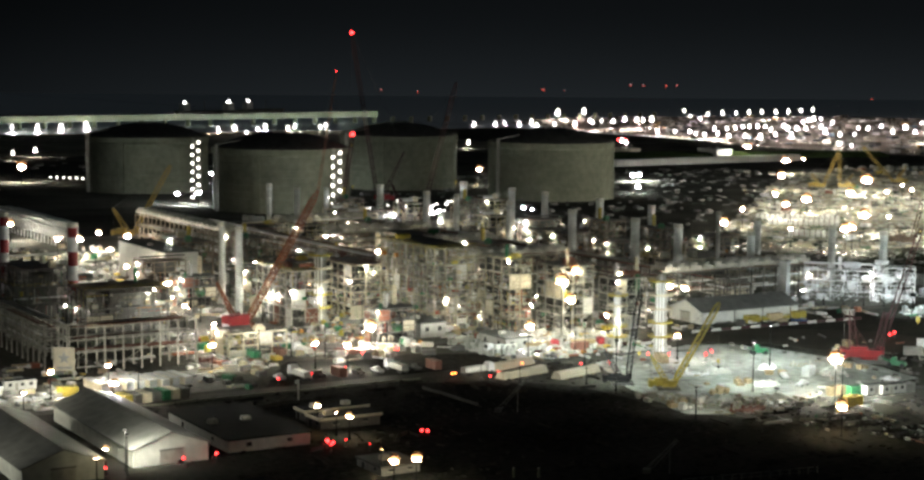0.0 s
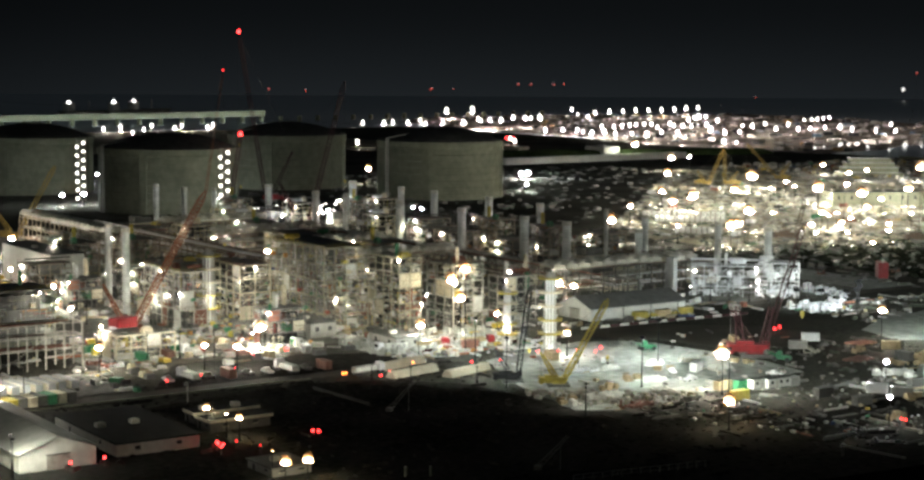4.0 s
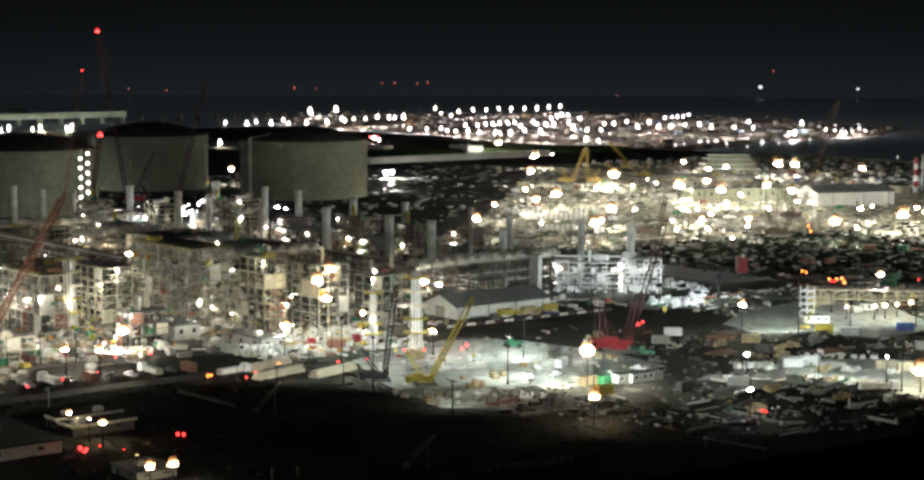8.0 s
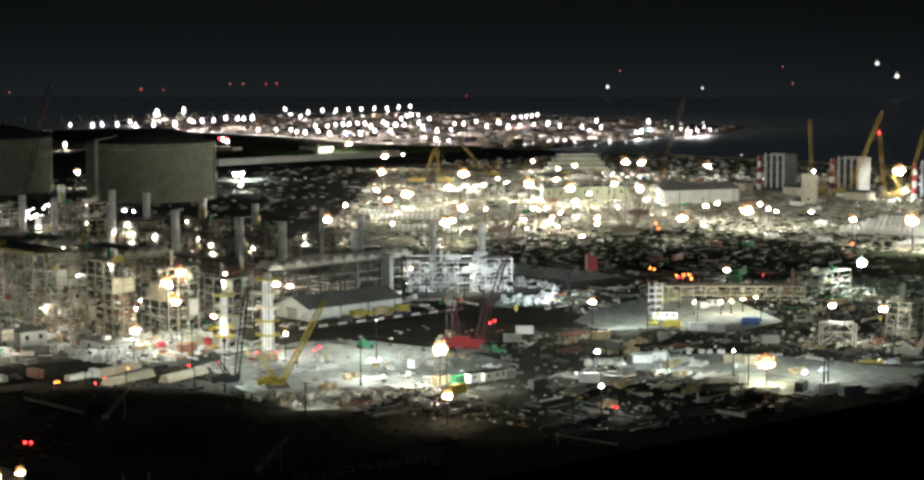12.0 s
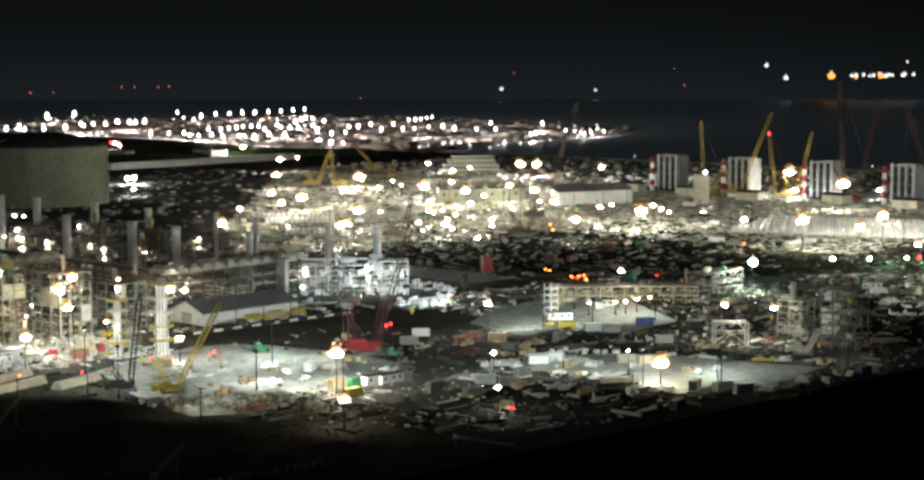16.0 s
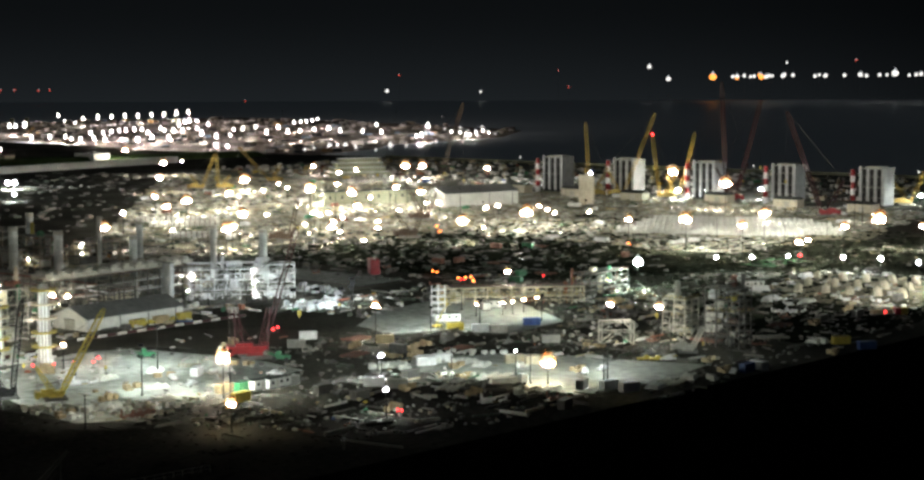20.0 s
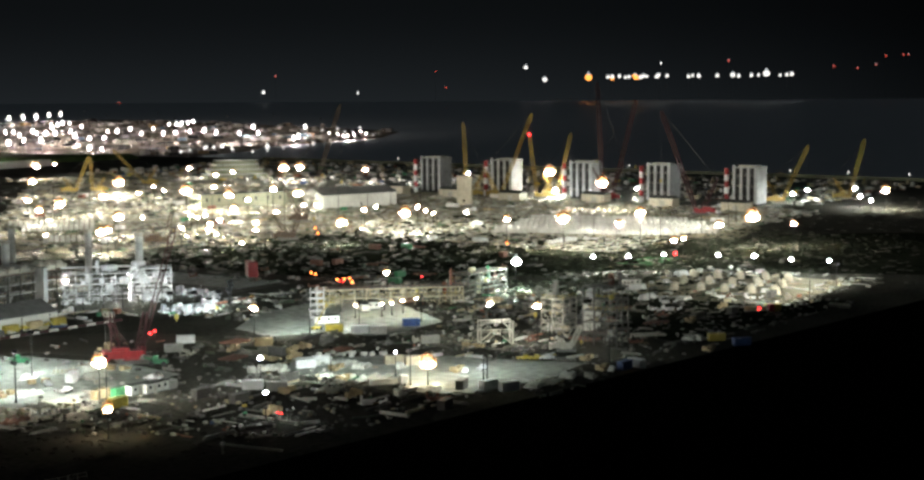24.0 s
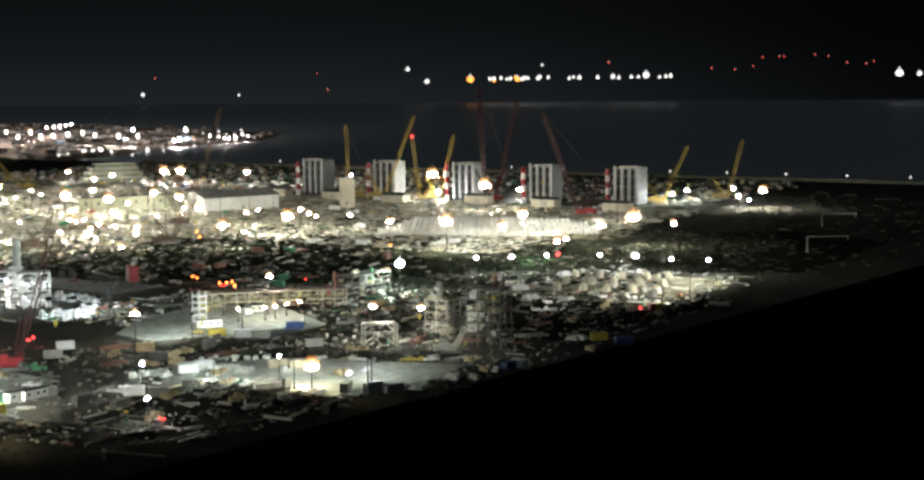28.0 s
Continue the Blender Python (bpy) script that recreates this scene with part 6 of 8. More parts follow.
crane_row(
    (1135.2, 453.1, -59.4, 41.1, 75.6, 0, 0, YELLOW_PAINT, "yellow crawler crane with a slanting boom", None),
    (903.6, 984.4, -36.7, 27.7, 67.7, 0, 0, YELLOW_PAINT, "yellow crane with a slanting boom", None),
    (916.9, 973.1, 143.3, 25.6, 87.3, 0, 0, YELLOW_PAINT, "yellow crane with a steep boom", None),
    (995.9, 997.3, 143.3, 36.5, 47.9, 0, 0, YELLOW_PAINT, "yellow crane with a slanting boom", None),
    (658.9, 650, -36.7, 19.9, 76.6, 0, 0, CRANE_BROWN, "brown lattice crane on the works", None),
    (712.5, 606.2, -36.7, 34.3, 69.2, 0, 0, CRANE_BROWN, "brown lattice crane on the works", None),
    (800.9, 670.3, -36.7, 73, 71.7, 0, 0, CRANE_BROWN, "brown lattice crane on the works", None),
    (476.8, 286.4, -59.4, 7.6, 63.8, 0, 0, STEEL, "grey telescopic crane with a short boom", None),
    (521, 306, 118, 19, 40, 0, 0, STEEL_DARK, "dark grey crawler crane with a lowered boom", None))

# pale concrete cones set out in rows on the pipe yard
cone = None
for i in range(9):
    for j in range(5):
        x, y = 646 + i * 7.2 + 1.5 * (j % 2) - j * 2.6, 287 + i * 2.2 + j * 10.5 + 1.3 * (i % 3)
        if cone is None:
            cone = thing("concrete_cone", x, y, 0.05, 0, "pale bell-shaped concrete footing", "concrete footing", "concrete footings")
            bm = bmesh.new()
            lathe(bm, ((1.8, 0), (1.8, 0.4), (1.55, 0.9), (1.0, 1.3), (0.6, 1.45)), 14)
            part("bell", bm, CREAM, cone)
            bm = bmesh.new()
            lathe(bm, ((0.5, 1.45), (0.55, 1.45), (0.55, 1.7), (0.2, 1.75)), 12)
            part("neck", bm, CREAM, cone)
        else:
            copy_thing(cone, pose(x, y, 0.05))
        keep_out(x - 2.5, x + 2.5, y - 2.5, y + 2.5)

# ---- loose things, stretch by stretch ----
MIX = ["box_green", "box_rust", "pickup_dark", "crates", "crates", "crates_b", "spools", "spools_white", "pickup", "pickup_dark", "lorry", "tarp", "drums", "beams", "beams_rust", "spools_rust"]
def set_down(*rows):
    """Known things at known spots: kind, x, y, turn."""
    for kind, x, y, turn in rows:
        place(kind, x, y, 0.06, turn)
        keep_out(x - 3, x + 3, y - 2.5, y + 2.5)


set_down(
    ("box_green", 341.3, 354.2, 0), ("box_tan", 335.8, 356.9, 8), ("box_yellow", 329.2, 343.4, 0), ("cabin", 346.3, 351.9, 0), ("cabin", 350.7, 350.3, 0),
    ("box_grey", 356.1, 350.3, 0), ("box_tan", 395, 414.8, 60), ("box_white", 421.3, 405.3, -40), ("box_grey", 405.7, 395.8, -40), ("box_tan", 431.8, 379.1, -40),
    ("crates_b", 392.7, 348.4, 0), ("crates_b", 396.5, 347.6, 20), ("tarp", 399.7, 346, 0), ("crates_b", 397.8, 340.5, 0), ("box_white", 406.3, 339.5, -40),
    ("box_white", 414.2, 339.3, -40), ("crates", 408.9, 329.8, 0), ("tarp", 418.1, 332.5, 0), ("crates_b", 416.4, 325.3, 10), ("box_white", 369.8, 329.2, -50))
set_down(
    ("box_grey", 372, 321.9, -50), ("crates", 371.7, 318.3, 0), ("cabin", 482, 392.3, -40), ("lift_yellow", 468.2, 385.9, 0), ("box_yellow", 468.5, 378, -40),
    ("box_white", 470.9, 368.1, -40), ("box_grey", 473.3, 362.1, -40), ("cabin", 520, 402.3, -40), ("cabin", 516.1, 401.6, 50), ("box_grey", 466.4, 334.3, -40),
    ("box_blue", 494.7, 363.1, -40), ("box_dark", 376.9, 265.3, 12), ("box_dark", 404.2, 278.4, 20), ("box_white", 407.7, 271.4, -10), ("box_cream", 429.2, 313.7, -40),
    ("box_cream", 426.7, 320.1, -40), ("crates_b", 423.3, 314, 0), ("pickup_yellow", 455.3, 289.2, -40), ("pickup_yellow", 456.8, 285.8, -40), ("pickup", 459, 283.1, -40))
set_down(
    ("pickup", 424.7, 291.4, 30), ("pickup", 432.4, 290.1, 10), ("crates", 427.1, 296.4, 0), ("beams", 379.4, 308.2, 20), ("crates_b", 387.1, 287.7, 0),
    ("beams", 403.4, 309.2, 10), ("tarp", 416.7, 333.7, 0), ("tarp", 416.7, 325.3, 20), ("crates_b", 413.4, 339.4, 0), ("box_white", 408.9, 341.3, -40),
    ("spools_white", 372.9, 285.8, 0), ("lorry", 394.1, 297.7, -30), ("tarp", 396.7, 284.6, 0), ("pipes_long", 276.7, 437.3, 17), ("pipes_long", 272.3, 423.8, 14),
    ("pipes_long", 287, 416.5, 17), ("lorry", 262.1, 432.8, 10), ("box_white", 463.3, 252.7, 70), ("box_blue", 457.6, 253.8, 0), ("crates", 453.6, 259.8, 0))
set_down(
    ("pickup", 451.7, 255.1, 20), ("crates_b", 439.8, 254.9, 10), ("tarp", 522.4, 263.2, 0), ("crates_b", 523, 259.8, 0), ("box_yellow", 523.4, 254.6, -40),
    ("box_blue", 519, 243.1, -40), ("crates", 504, 248.2, 0), ("beams", 519.6, 279.1, -40), ("spools_white", 582.4, 300.8, 0), ("spools_white", 579, 305.9, 30),
    ("pipes_white", 626.8, 342.3, -40), ("cabin", 635.7, 350.1, -40), ("lorry_red", 591.6, 269.9, -40), ("box_yellow", 600.3, 268.4, -40), ("crates_b", 655.7, 342.2, 0),
    ("box_white", 408.4, 264.8, -20), ("crates", 465.8, 272.6, 0), ("tarp", 437.4, 262.2, 20), ("beams", 426.1, 261.6, 10), ("tarp", 418.9, 262.2, 10))
set_down(
    ("tarp", 328.6, 400.9, 0), ("spools_white", 320.5, 399.5, 0), ("loader", 360.7, 420.2, 160), ("crates", 322.8, 382.7, 0), ("tarp", 328.3, 378.4, 0),
    ("crates_b", 296.3, 366.7, 0), ("tarp", 302.4, 366.3, 0), ("loader", 383.7, 381.7, 120), ("pickup", 336.6, 371.9, 20), ("pickup", 340.3, 384, 60),
    ("crates", 285.6, 366.5, 0), ("crates_b", 286.1, 361.9, 15), ("spools_rust", 293.3, 350.2, 0), ("beams_rust", 300.2, 350.9, 30), ("box_white", 350, 384, 30),
    ("tarp", 358.6, 382.6, 0))
for k in range(13):
    u, v = (k * 0.618) % 1, (k * 0.382 + 0.17 * (k % 3)) % 1
    x, y = 300 + 75 * u, 352 + 85 * v
    if on_paving(x, y) and free(x, y, 2.5):
        place(("crates", "tarp", "beams", "pickup", "crates_b", "drums", "spools", "box_tan", "crates")[k % 9], x, y, 0.06, (k * 37) % 180)
        keep_out(x - 3, x + 3, y - 2.5, y + 2.5)
DIM_MIX = ["box_dark", "spools_rust", "drums", "beams_rust", "spools", "crates", "pickup_dark", "pickup_dark"]
scatter(330, 470, 272, 340, 14, DIM_MIX, 12)
scatter(395, 480, 335, 400, 16, DIM_MIX, 13)
scatter(200, 300, 486, 512, 26, MIX, 15)
scatter(286, 330, 446, 482, 12, ["pickup", "pickup_dark", "lorry", "box_rust", "crates", "tarp", "lorry_red", "beams"], 16)
for i in range(9):
    place(("pickup", "lorry", "pickup_dark", "box_rust", "pickup_dark")[i % 5], 206 + i * 6.2, 453 - i * 0.6, 0.05, 90)
for i in range(8):
    place("trailer", 152.5 + i * 3.5, 460 - (i % 3) * 0.6, 0.05, 96)
for i in range(7):
    place(("box_yellow", "box_dark", "box_cream", "box_dark", "box_green", "box_cream", "box_dark")[i], 154 + i * 2.9, 441 + 0.4 * i, 0.05, 97)
keep_out(148, 182, 436, 468)
sign = thing("site_sign", 152, 487.6, 0.05, -30, "pale site sign board on two posts", "sign")
for x in (-2.8, 2.8):
    part("post", cube(x - 0.15, x + 0.15, 0, 0.3, 0, 8.6), STEEL, sign)
part("board", cube(-3.2, 3.2, -0.25, 0, 1.8, 8.8), CREAM, sign)
bm = bmesh.new()
star = [bm.verts.new((r * math.sin(k * math.pi / 5), -0.3, 5.6 + r * math.cos(k * math.pi / 5))) for k, r in enumerate((1.9, 0.85) * 5)]
face = bm.faces.new(star)
for v in bmesh.ops.extrude_face_region(bm, geom=[face])["geom"]:
    if isinstance(v, bmesh.types.BMVert):
        v.co.y += 0.06
part("emblem", bm, GREY_PANEL, sign, "grey star-shaped emblem")
part("text_bar", cube(-2.2, 2.2, -0.3, -0.25, 2.4, 3.0), GREY_PANEL, sign)
generator = thing("red_generator", 226.5, 534, 0.05, 20, "bright red boxy generator beside the crane", "generator")
part("housing", stacked(bmesh.new(), ((4.5, 2.2, 0.5), (4.5, 2.2, 7.0), (4.1, 1.8, 7.4))), RED_PAINT, generator)
part("skid", cube(-4.8, 4.8, -2.3, 2.3, 0, 0.5), STEEL_DARK, generator)
part("exhaust", cube(2.4, 3.0, -0.3, 0.3, 7.4, 8.8), STEEL, generator)
part("radiator", cube(-4.62, -4.5, -1.7, 1.7, 1.0, 4.6), STEEL_WHITE, generator)
copy_thing(generator, pose(574.3, 510.6, 0, 0, 0, 230))
for x, y, turn in ((142.5, 368.1, 40), (151.3, 368.9, 40), (142.6, 364, 40), (180.7, 369.4, 20), (175.4, 364.4, 20)):
    place("barrier_red", x, y, 0, turn)
post = thing("sign_post", 198.2, 423.4, 0, 0, "grey steel post with a small bent sign", "sign")
part("pole", cube(-0.12, 0.12, -0.12, 0.12, 0, 5.6), STEEL, post)
part("plate", cube(-1.1, 0.1, -0.16, -0.12, 4.6, 5.5), GREY_PANEL, post)
kerb = thing("low_wall", 236.3, 420.4, 0, -87.5, "low dull concrete wall on the dark field", "wall")
for i in range(11):
    part("wall_segment", cube(i * 2.6, i * 2.6 + 2.5, -0.25, 0.25, 0, 0.9), CONCRETE_DARK, kerb)
road_edge = thing("road_kerb", 150, 434.3, 0.05, 0, "pale concrete kerb beside the asphalt road", "kerb")
for i in range(19):
    part("kerb_stone", cube(i * 4.9, i * 4.9 + 4.85, -0.3, 0.3, 0, 0.35), CONCRETE, road_edge)
scatter(95, 155, 447, 476, 16, ["pickup", "pickup_dark", "cabin", "lorry", "box_yellow"], 17)
scatter(470, 605, 300, 410, 16, DIM_MIX, 18)
scatter(600, 700, 276, 346, 7, ["pipes_white", "spools_white", "tarp"], 19, rows=12, turns=(0, 90))
scatter(545, 735, 440, 560, 22, ["pickup_dark", "beams_rust", "spools_rust", "box_rust", "box_green"], 20, apart=8)
scatter(610, 1030, 650, 1000, 34, ["box_white", "box_green", "box_rust", "box_cream", "cabin", "tarp", "crates"], 21, apart=9)
scatter(750, 1030, 440, 640, 24, ["beams", "pipes_white", "crates", "tarp", "box_white", "spools_white", "lorry"], 22, rows=14, turns=(0, 90), apart=7)
scatter(440, 640, 270, 300, 14, DIM_MIX, 23)
for i in range(5):
    place(("box_yellow", "pickup_yellow", "box_tan", "pickup_yellow", "box_yellow")[i], 405 + i * 5.6, 475.5, 0, 0)

for i in range(18):
    place(("barrier", "barrier_red")[i % 2], 372 + i * 4.3, 466 - 0.2 * i, 0, -2)
for i in range(14):
    place(("barrier_red", "barrier")[i % 2], 300 + i * 4.3, 456.5, 0, 0)
strewn("white_pipe_pieces", 462, 540, 449, 510, 1100, 43, "white pipe pieces and scaffold tubes heaped in bright light", size=(0.4, 1.5), high=3.0, bars=0.55, tones=STREWN_WHITE, area=[(470, 452), (486, 450), (524, 487), (530, 502), (506, 502), (490, 484), (474, 476)])
strewn("yard_pieces", 290, 420, 320, 440, 200, 46, "small crates and parts set down on the concrete", size=(0.3, 1.0), high=1.0, bars=0.2, paving=True)
strewn("white_bags", 396, 440, 305, 352, 160, 47, "pale bags and wrapped parts in low heaps", size=(0.4, 1.2), high=1.6, bars=0.15, tones=TARP)
strewn("pale_site_materials", 205, 300, 488, 545, 420, 52, "pale bags, panels and pipe pieces between the modules", size=(0.3, 1.4), high=2.2, bars=0.3, tones=STREWN_BRIGHT, paving=None)
strewn("pale_roadside_materials", 282, 340, 444, 480, 200, 53, "vehicles parts, crates and panels beside the road", size=(0.3, 1.2), high=1.6, bars=0.3, tones=STREWN_BRIGHT, paving=None)
strewn("white_sacks", 282, 340, 458, 486, 560, 44, "pale bags and wrapped parts heaped by the columns", size=(0.4, 1.1), high=2.6, bars=0.1, tones=TARP, paving=None)
strewn("earth_clods", 150, 330, 280, 436, 1300, 45, "rough dark earth clods and ruts", size=(0.2, 0.8), high=0.35, bars=0.08, tones=SHADED_FIELD)
YARD_FRONT = [(284, 365), (292, 335), (303, 315), (320, 282), (350, 268), (470, 262), (490, 345), (470, 400), (300, 400)]
strewn("yard_materials", 284, 470, 266, 345, 360, 31, "mixed crates, steel and pipe pieces strewn on the yard", size=(0.15, 0.7), high=0.8, bars=0.2, area=YARD_FRONT)
strewn("yard_edge_bags", 278, 326, 340, 388, 300, 54, "pale bags and broken panels heaped at the edge of the yard", size=(0.3, 1.3), high=1.5, bars=0.15, tones=STREWN_PALE, paving=None, area=[(281, 388), (283, 362), (296, 344), (324, 350), (318, 362), (298, 372)])
strewn("yard_rubble", 290, 490, 268, 400, 900, 50, "dark rubble and scrap before the yard", size=(0.2, 0.9), high=0.9, bars=0.2, tones=STREWN_DARK, area=YARD_FRONT)
strewn("plant_materials", 200, 480, 470, 830, 2600, 32, "pipes, boxes and steel strewn between the modules", high=2.4)
strewn("works_materials", 610, 1035, 645, 1130, 5600, 33, "rows of pale building materials on the works", size=(0.8, 3.0), high=1.0, band=9, tones=STREWN_PALE)
strewn("works_materials", 745, 1035, 425, 640, 3200, 34, "rows of pale building materials on the works", size=(0.8, 2.6), high=1.2, band=8, tones=STREWN_PALE)
strewn("edge_materials", 400, 640, 250, 300, 420, 51, "small crates and scrap along the edge of the marsh", size=(0.2, 1.0), high=0.9, bars=0.25, tones=STREWN_DARK)
strewn("module_yard_materials", 470, 606, 300, 470, 480, 35, "mixed materials strewn on the module yard", size=(0.3, 1.4), area=[(470, 300), (524, 300), (560, 345), (606, 380), (606, 470), (470, 470)])
strewn("module_yard_scrap", 470, 606, 300, 470, 620, 57, "dark scrap and spoil on the module yard", size=(0.3, 1.4), tones=STREWN_DARK)
strewn("pipe_yard_materials", 612, 718, 264, 350, 160, 36, "pale pipe pieces laid out in rows", size=(0.6, 1.6), band=6)
strewn("roadside_materials", 100, 330, 440, 512, 500, 37, "boxes and steel strewn beside the road", area=[(100, 440), (196, 444), (222, 484), (250, 488), (282, 470), (290, 444), (330, 440), (330, 512), (100, 512)])
strewn("shore_materials", 1070, 1330, 450, 1170, 1900, 38, "mixed materials strewn along the shore", size=(0.8, 3.4), high=3.0)
strewn("field_materials", 560, 740, 470, 740, 600, 39, "dark scattered materials on the open field", tones=STREWN_DARK)
strewn("scrub_clumps", 590, 900, 300, 620, 2200, 55, "low dark scrub and spoil on the rough ground", size=(0.3, 1.6), high=1.1, bars=0.2, tones=SHADED_SCRUB)
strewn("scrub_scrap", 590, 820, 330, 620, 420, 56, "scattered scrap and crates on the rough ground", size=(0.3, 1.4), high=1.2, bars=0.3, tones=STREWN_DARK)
strewn("field_scrub", 700, 1300, 240, 420, 500, 48, "dark scrub and rubble on the open ground", size=(0.6, 2.5), high=0.5, bars=0.1, tones=SOIL)
strewn("headland_sheds", 1320, 2700, 1290, 3000, 2300, 40, "low pale sheds and materials on the headland", size=(1.5, 9), high=5.0, bars=0.25, tones=STREWN_SHORE, field=True, area=HEADLAND)
strewn("tank_field_materials", 430, 1000, 1130, 1600, 500, 41, "low materials scattered behind the tanks", size=(1, 4), high=2.0, tones=STREWN_DARK)
strewn("open_field_materials", 520, 1000, 780, 1250, 900, 49, "scattered materials and spoil on the dim field", size=(0.8, 3.2), high=1.8, bars=0.3, tones=STREWN_DARK, field=True)


# ---- lamps ----
# heads sized to the glare round each lamp, larger than real fittings
GLARE = 0.535
GLARES = {"near_lamp": 0.52, "shed_lamp": 0.58, "far_lamp": 0.50, "post_lamp": 0.5}


FAR_MASTS = []


def masts(rows, h, material, label, group, base=0.0):
    for x, y, r in rows:
        far, top = 1.0, h
        if group == "headland lamps":
            # behind the shoreline, on lower poles
            while not inside(HEADLAND, x * far, y * far) and EYE - (EYE - h) * (far + 0.01) > 4:
                far += 0.01
            x, y, r, top = x * far, y * far, r * far, EYE - (EYE - h) * far
        if material is LAMP_FAR and math.hypot(x, y) > 2150:
            FAR_MASTS.append((x, y, top, r * GLARES["far_lamp"]))
            continue
        lamp_mast(x, y, top, r * GLARES.get(material.name, GLARE), material, label, group, base)


WARM_LABEL = "tall floodlight mast with a glaring warm head"
masts([(372.6, 1294.9, 4.68), (1131.7, 1341, 4.26), (996.6, 1130.6, 4.18), (851.6, 970.4, 3.58), (564.7, 686.8, 3.39), (679.6, 1122.1, 3.19),
    (877.4, 906.9, 4.82), (713.4, 788.9, 4.06), (773.1, 813.9, 3.51), (675.7, 765, 2.83), (721.1, 826.5, 2.28),
    (666.1, 689.9, 3.66), (597.2, 631.2, 3.32), (606.6, 636.5, 2.75), (630.5, 750.3, 1.70), (1021.9, 1135.3, 1.86)], 13, LAMP_WARM, WARM_LABEL, "floodlight masts")
masts([(815.8, 1107.9, 3.0), (823.4, 1109.7, 3.2), (742.9, 1002.2, 1.8)], 6, LAMP_COOL, "lamp pole with a white head", "lamp poles")
masts([(298.6, 314.8, 1.81)], 8, LAMP_SHED, "floodlight pole with a glaring warm head", "low floodlights")
masts([(194.7, 477.5, 1.61), (254.1, 487.1, 2.48), (230.8, 457.7, 1.60), (223.5, 465.1, 1.43), (300.8, 463.7, 2.11), (155.4, 457.7, 1.17),
    (138.2, 455.9, 1.32), (122.9, 429.2, 0.77), (332, 425.3, 1.31), (337.4, 471.4, 1.41), (147.9, 431.2, 1.42)], 8, LAMP_NEAR, "floodlight pole with a glaring warm head", "low floodlights")
masts([(430.5, 382.1, 1.80), (535.8, 405.2, 1.75), (817.6, 354.2, 2.16), (1073.5, 401, 3.58),
    (481.8, 320.2, 1.61), (485.9, 303.4, 1.79), (705.1, 563.1, 3.45), (769.9, 568.6, 4.32), (824.6, 751.7, 4.26), (836.1, 800.5, 4.82),
    (855.2, 718.7, 3.49), (879.4, 761, 3.23), (1083.2, 925.7, 4.95), (1091.5, 915, 4.45), (1091.4, 845.8, 3.11), (708.7, 366.7, 2.22)], 13, LAMP_WARM, WARM_LABEL, "floodlight masts")
masts([(1054.8, 647.5, 5.15), (966.4, 553.2, 5.02)], 19, LAMP_WARM, WARM_LABEL, "floodlight masts")
masts([(377.3, 332.7, 1.22), (336.9, 295.5, 1.09), (407.7, 305.2, 0.71), (667.3, 386.6, 1.61), (678.5, 374.4, 1.48), (692, 363.4, 1.49),
    (703.7, 341.7, 1.49), (708.4, 325.9, 1.89), (704.3, 306.2, 1.60), (707.1, 289.4, 1.59), (1113.8, 472.7, 2.10), (1144.7, 450.3, 2.13),
    (1077.2, 419.8, 2.41), (1047.2, 400.7, 1.95), (1069.2, 583.7, 2.54), (1158.1, 790.2, 2.43), (1125.4, 820.2, 2.17), (1075.9, 467.4, 2.44),
    (1024.6, 624.5, 2.92)], 8, LAMP_POST, "lamp pole with a white head", "lamp poles")
masts([(1074.5, 1024.3, 2.83), (1052.3, 954.5, 2.71), (1014.1, 938.5, 2.64), (910.2, 844.1, 2.58), (772.8, 700.4, 2.53), (827.5, 737.9, 2.12),
    (815.1, 680.4, 1.84), (820, 673.6, 2.03), (761.6, 656.6, 1.57), (720.4, 686.4, 2.07), (725.2, 679.7, 1.72), (710.7, 672.8, 1.53),
    (706.7, 651.8, 1.84), (699.2, 617.8, 1.94), (670.7, 592.6, 1.71), (661.2, 617.8, 2.51), (660.5, 636.6, 1.59), (616, 553.7, 1.44),
    (805, 624.9, 2.12), (823.1, 629.9, 1.62), (837.8, 609.3, 1.98), (815.9, 587.4, 1.74), (801.7, 571.7, 1.54), (816.3, 558.1, 1.72),
    (705.1, 549, 1.24), (831.6, 840.8, 1.64), (888.9, 883.4, 1.74), (626.4, 600.7, 1.05)], 10, LAMP_WARM, "lamp pole with a warm head", "lamp poles")
masts([(648.3, 771.6, 1.57), (758.3, 869.7, 2.40), (694.7, 700, 1.54), (862.5, 848.2, 1.68), (683.3, 636.8, 1.95), (642.5, 594.7, 1.22),
    (595.1, 669.2, 1.40), (741, 818.2, 3.06), (802.7, 844.9, 2.83), (912.1, 941, 4.09), (746.8, 381.6, 1.89), (876, 474.3, 2.07),
    (799.8, 448.8, 1.43), (833.2, 405.2, 1.61)], 10, LAMP_WARM, "lamp pole with a warm head", "lamp poles")

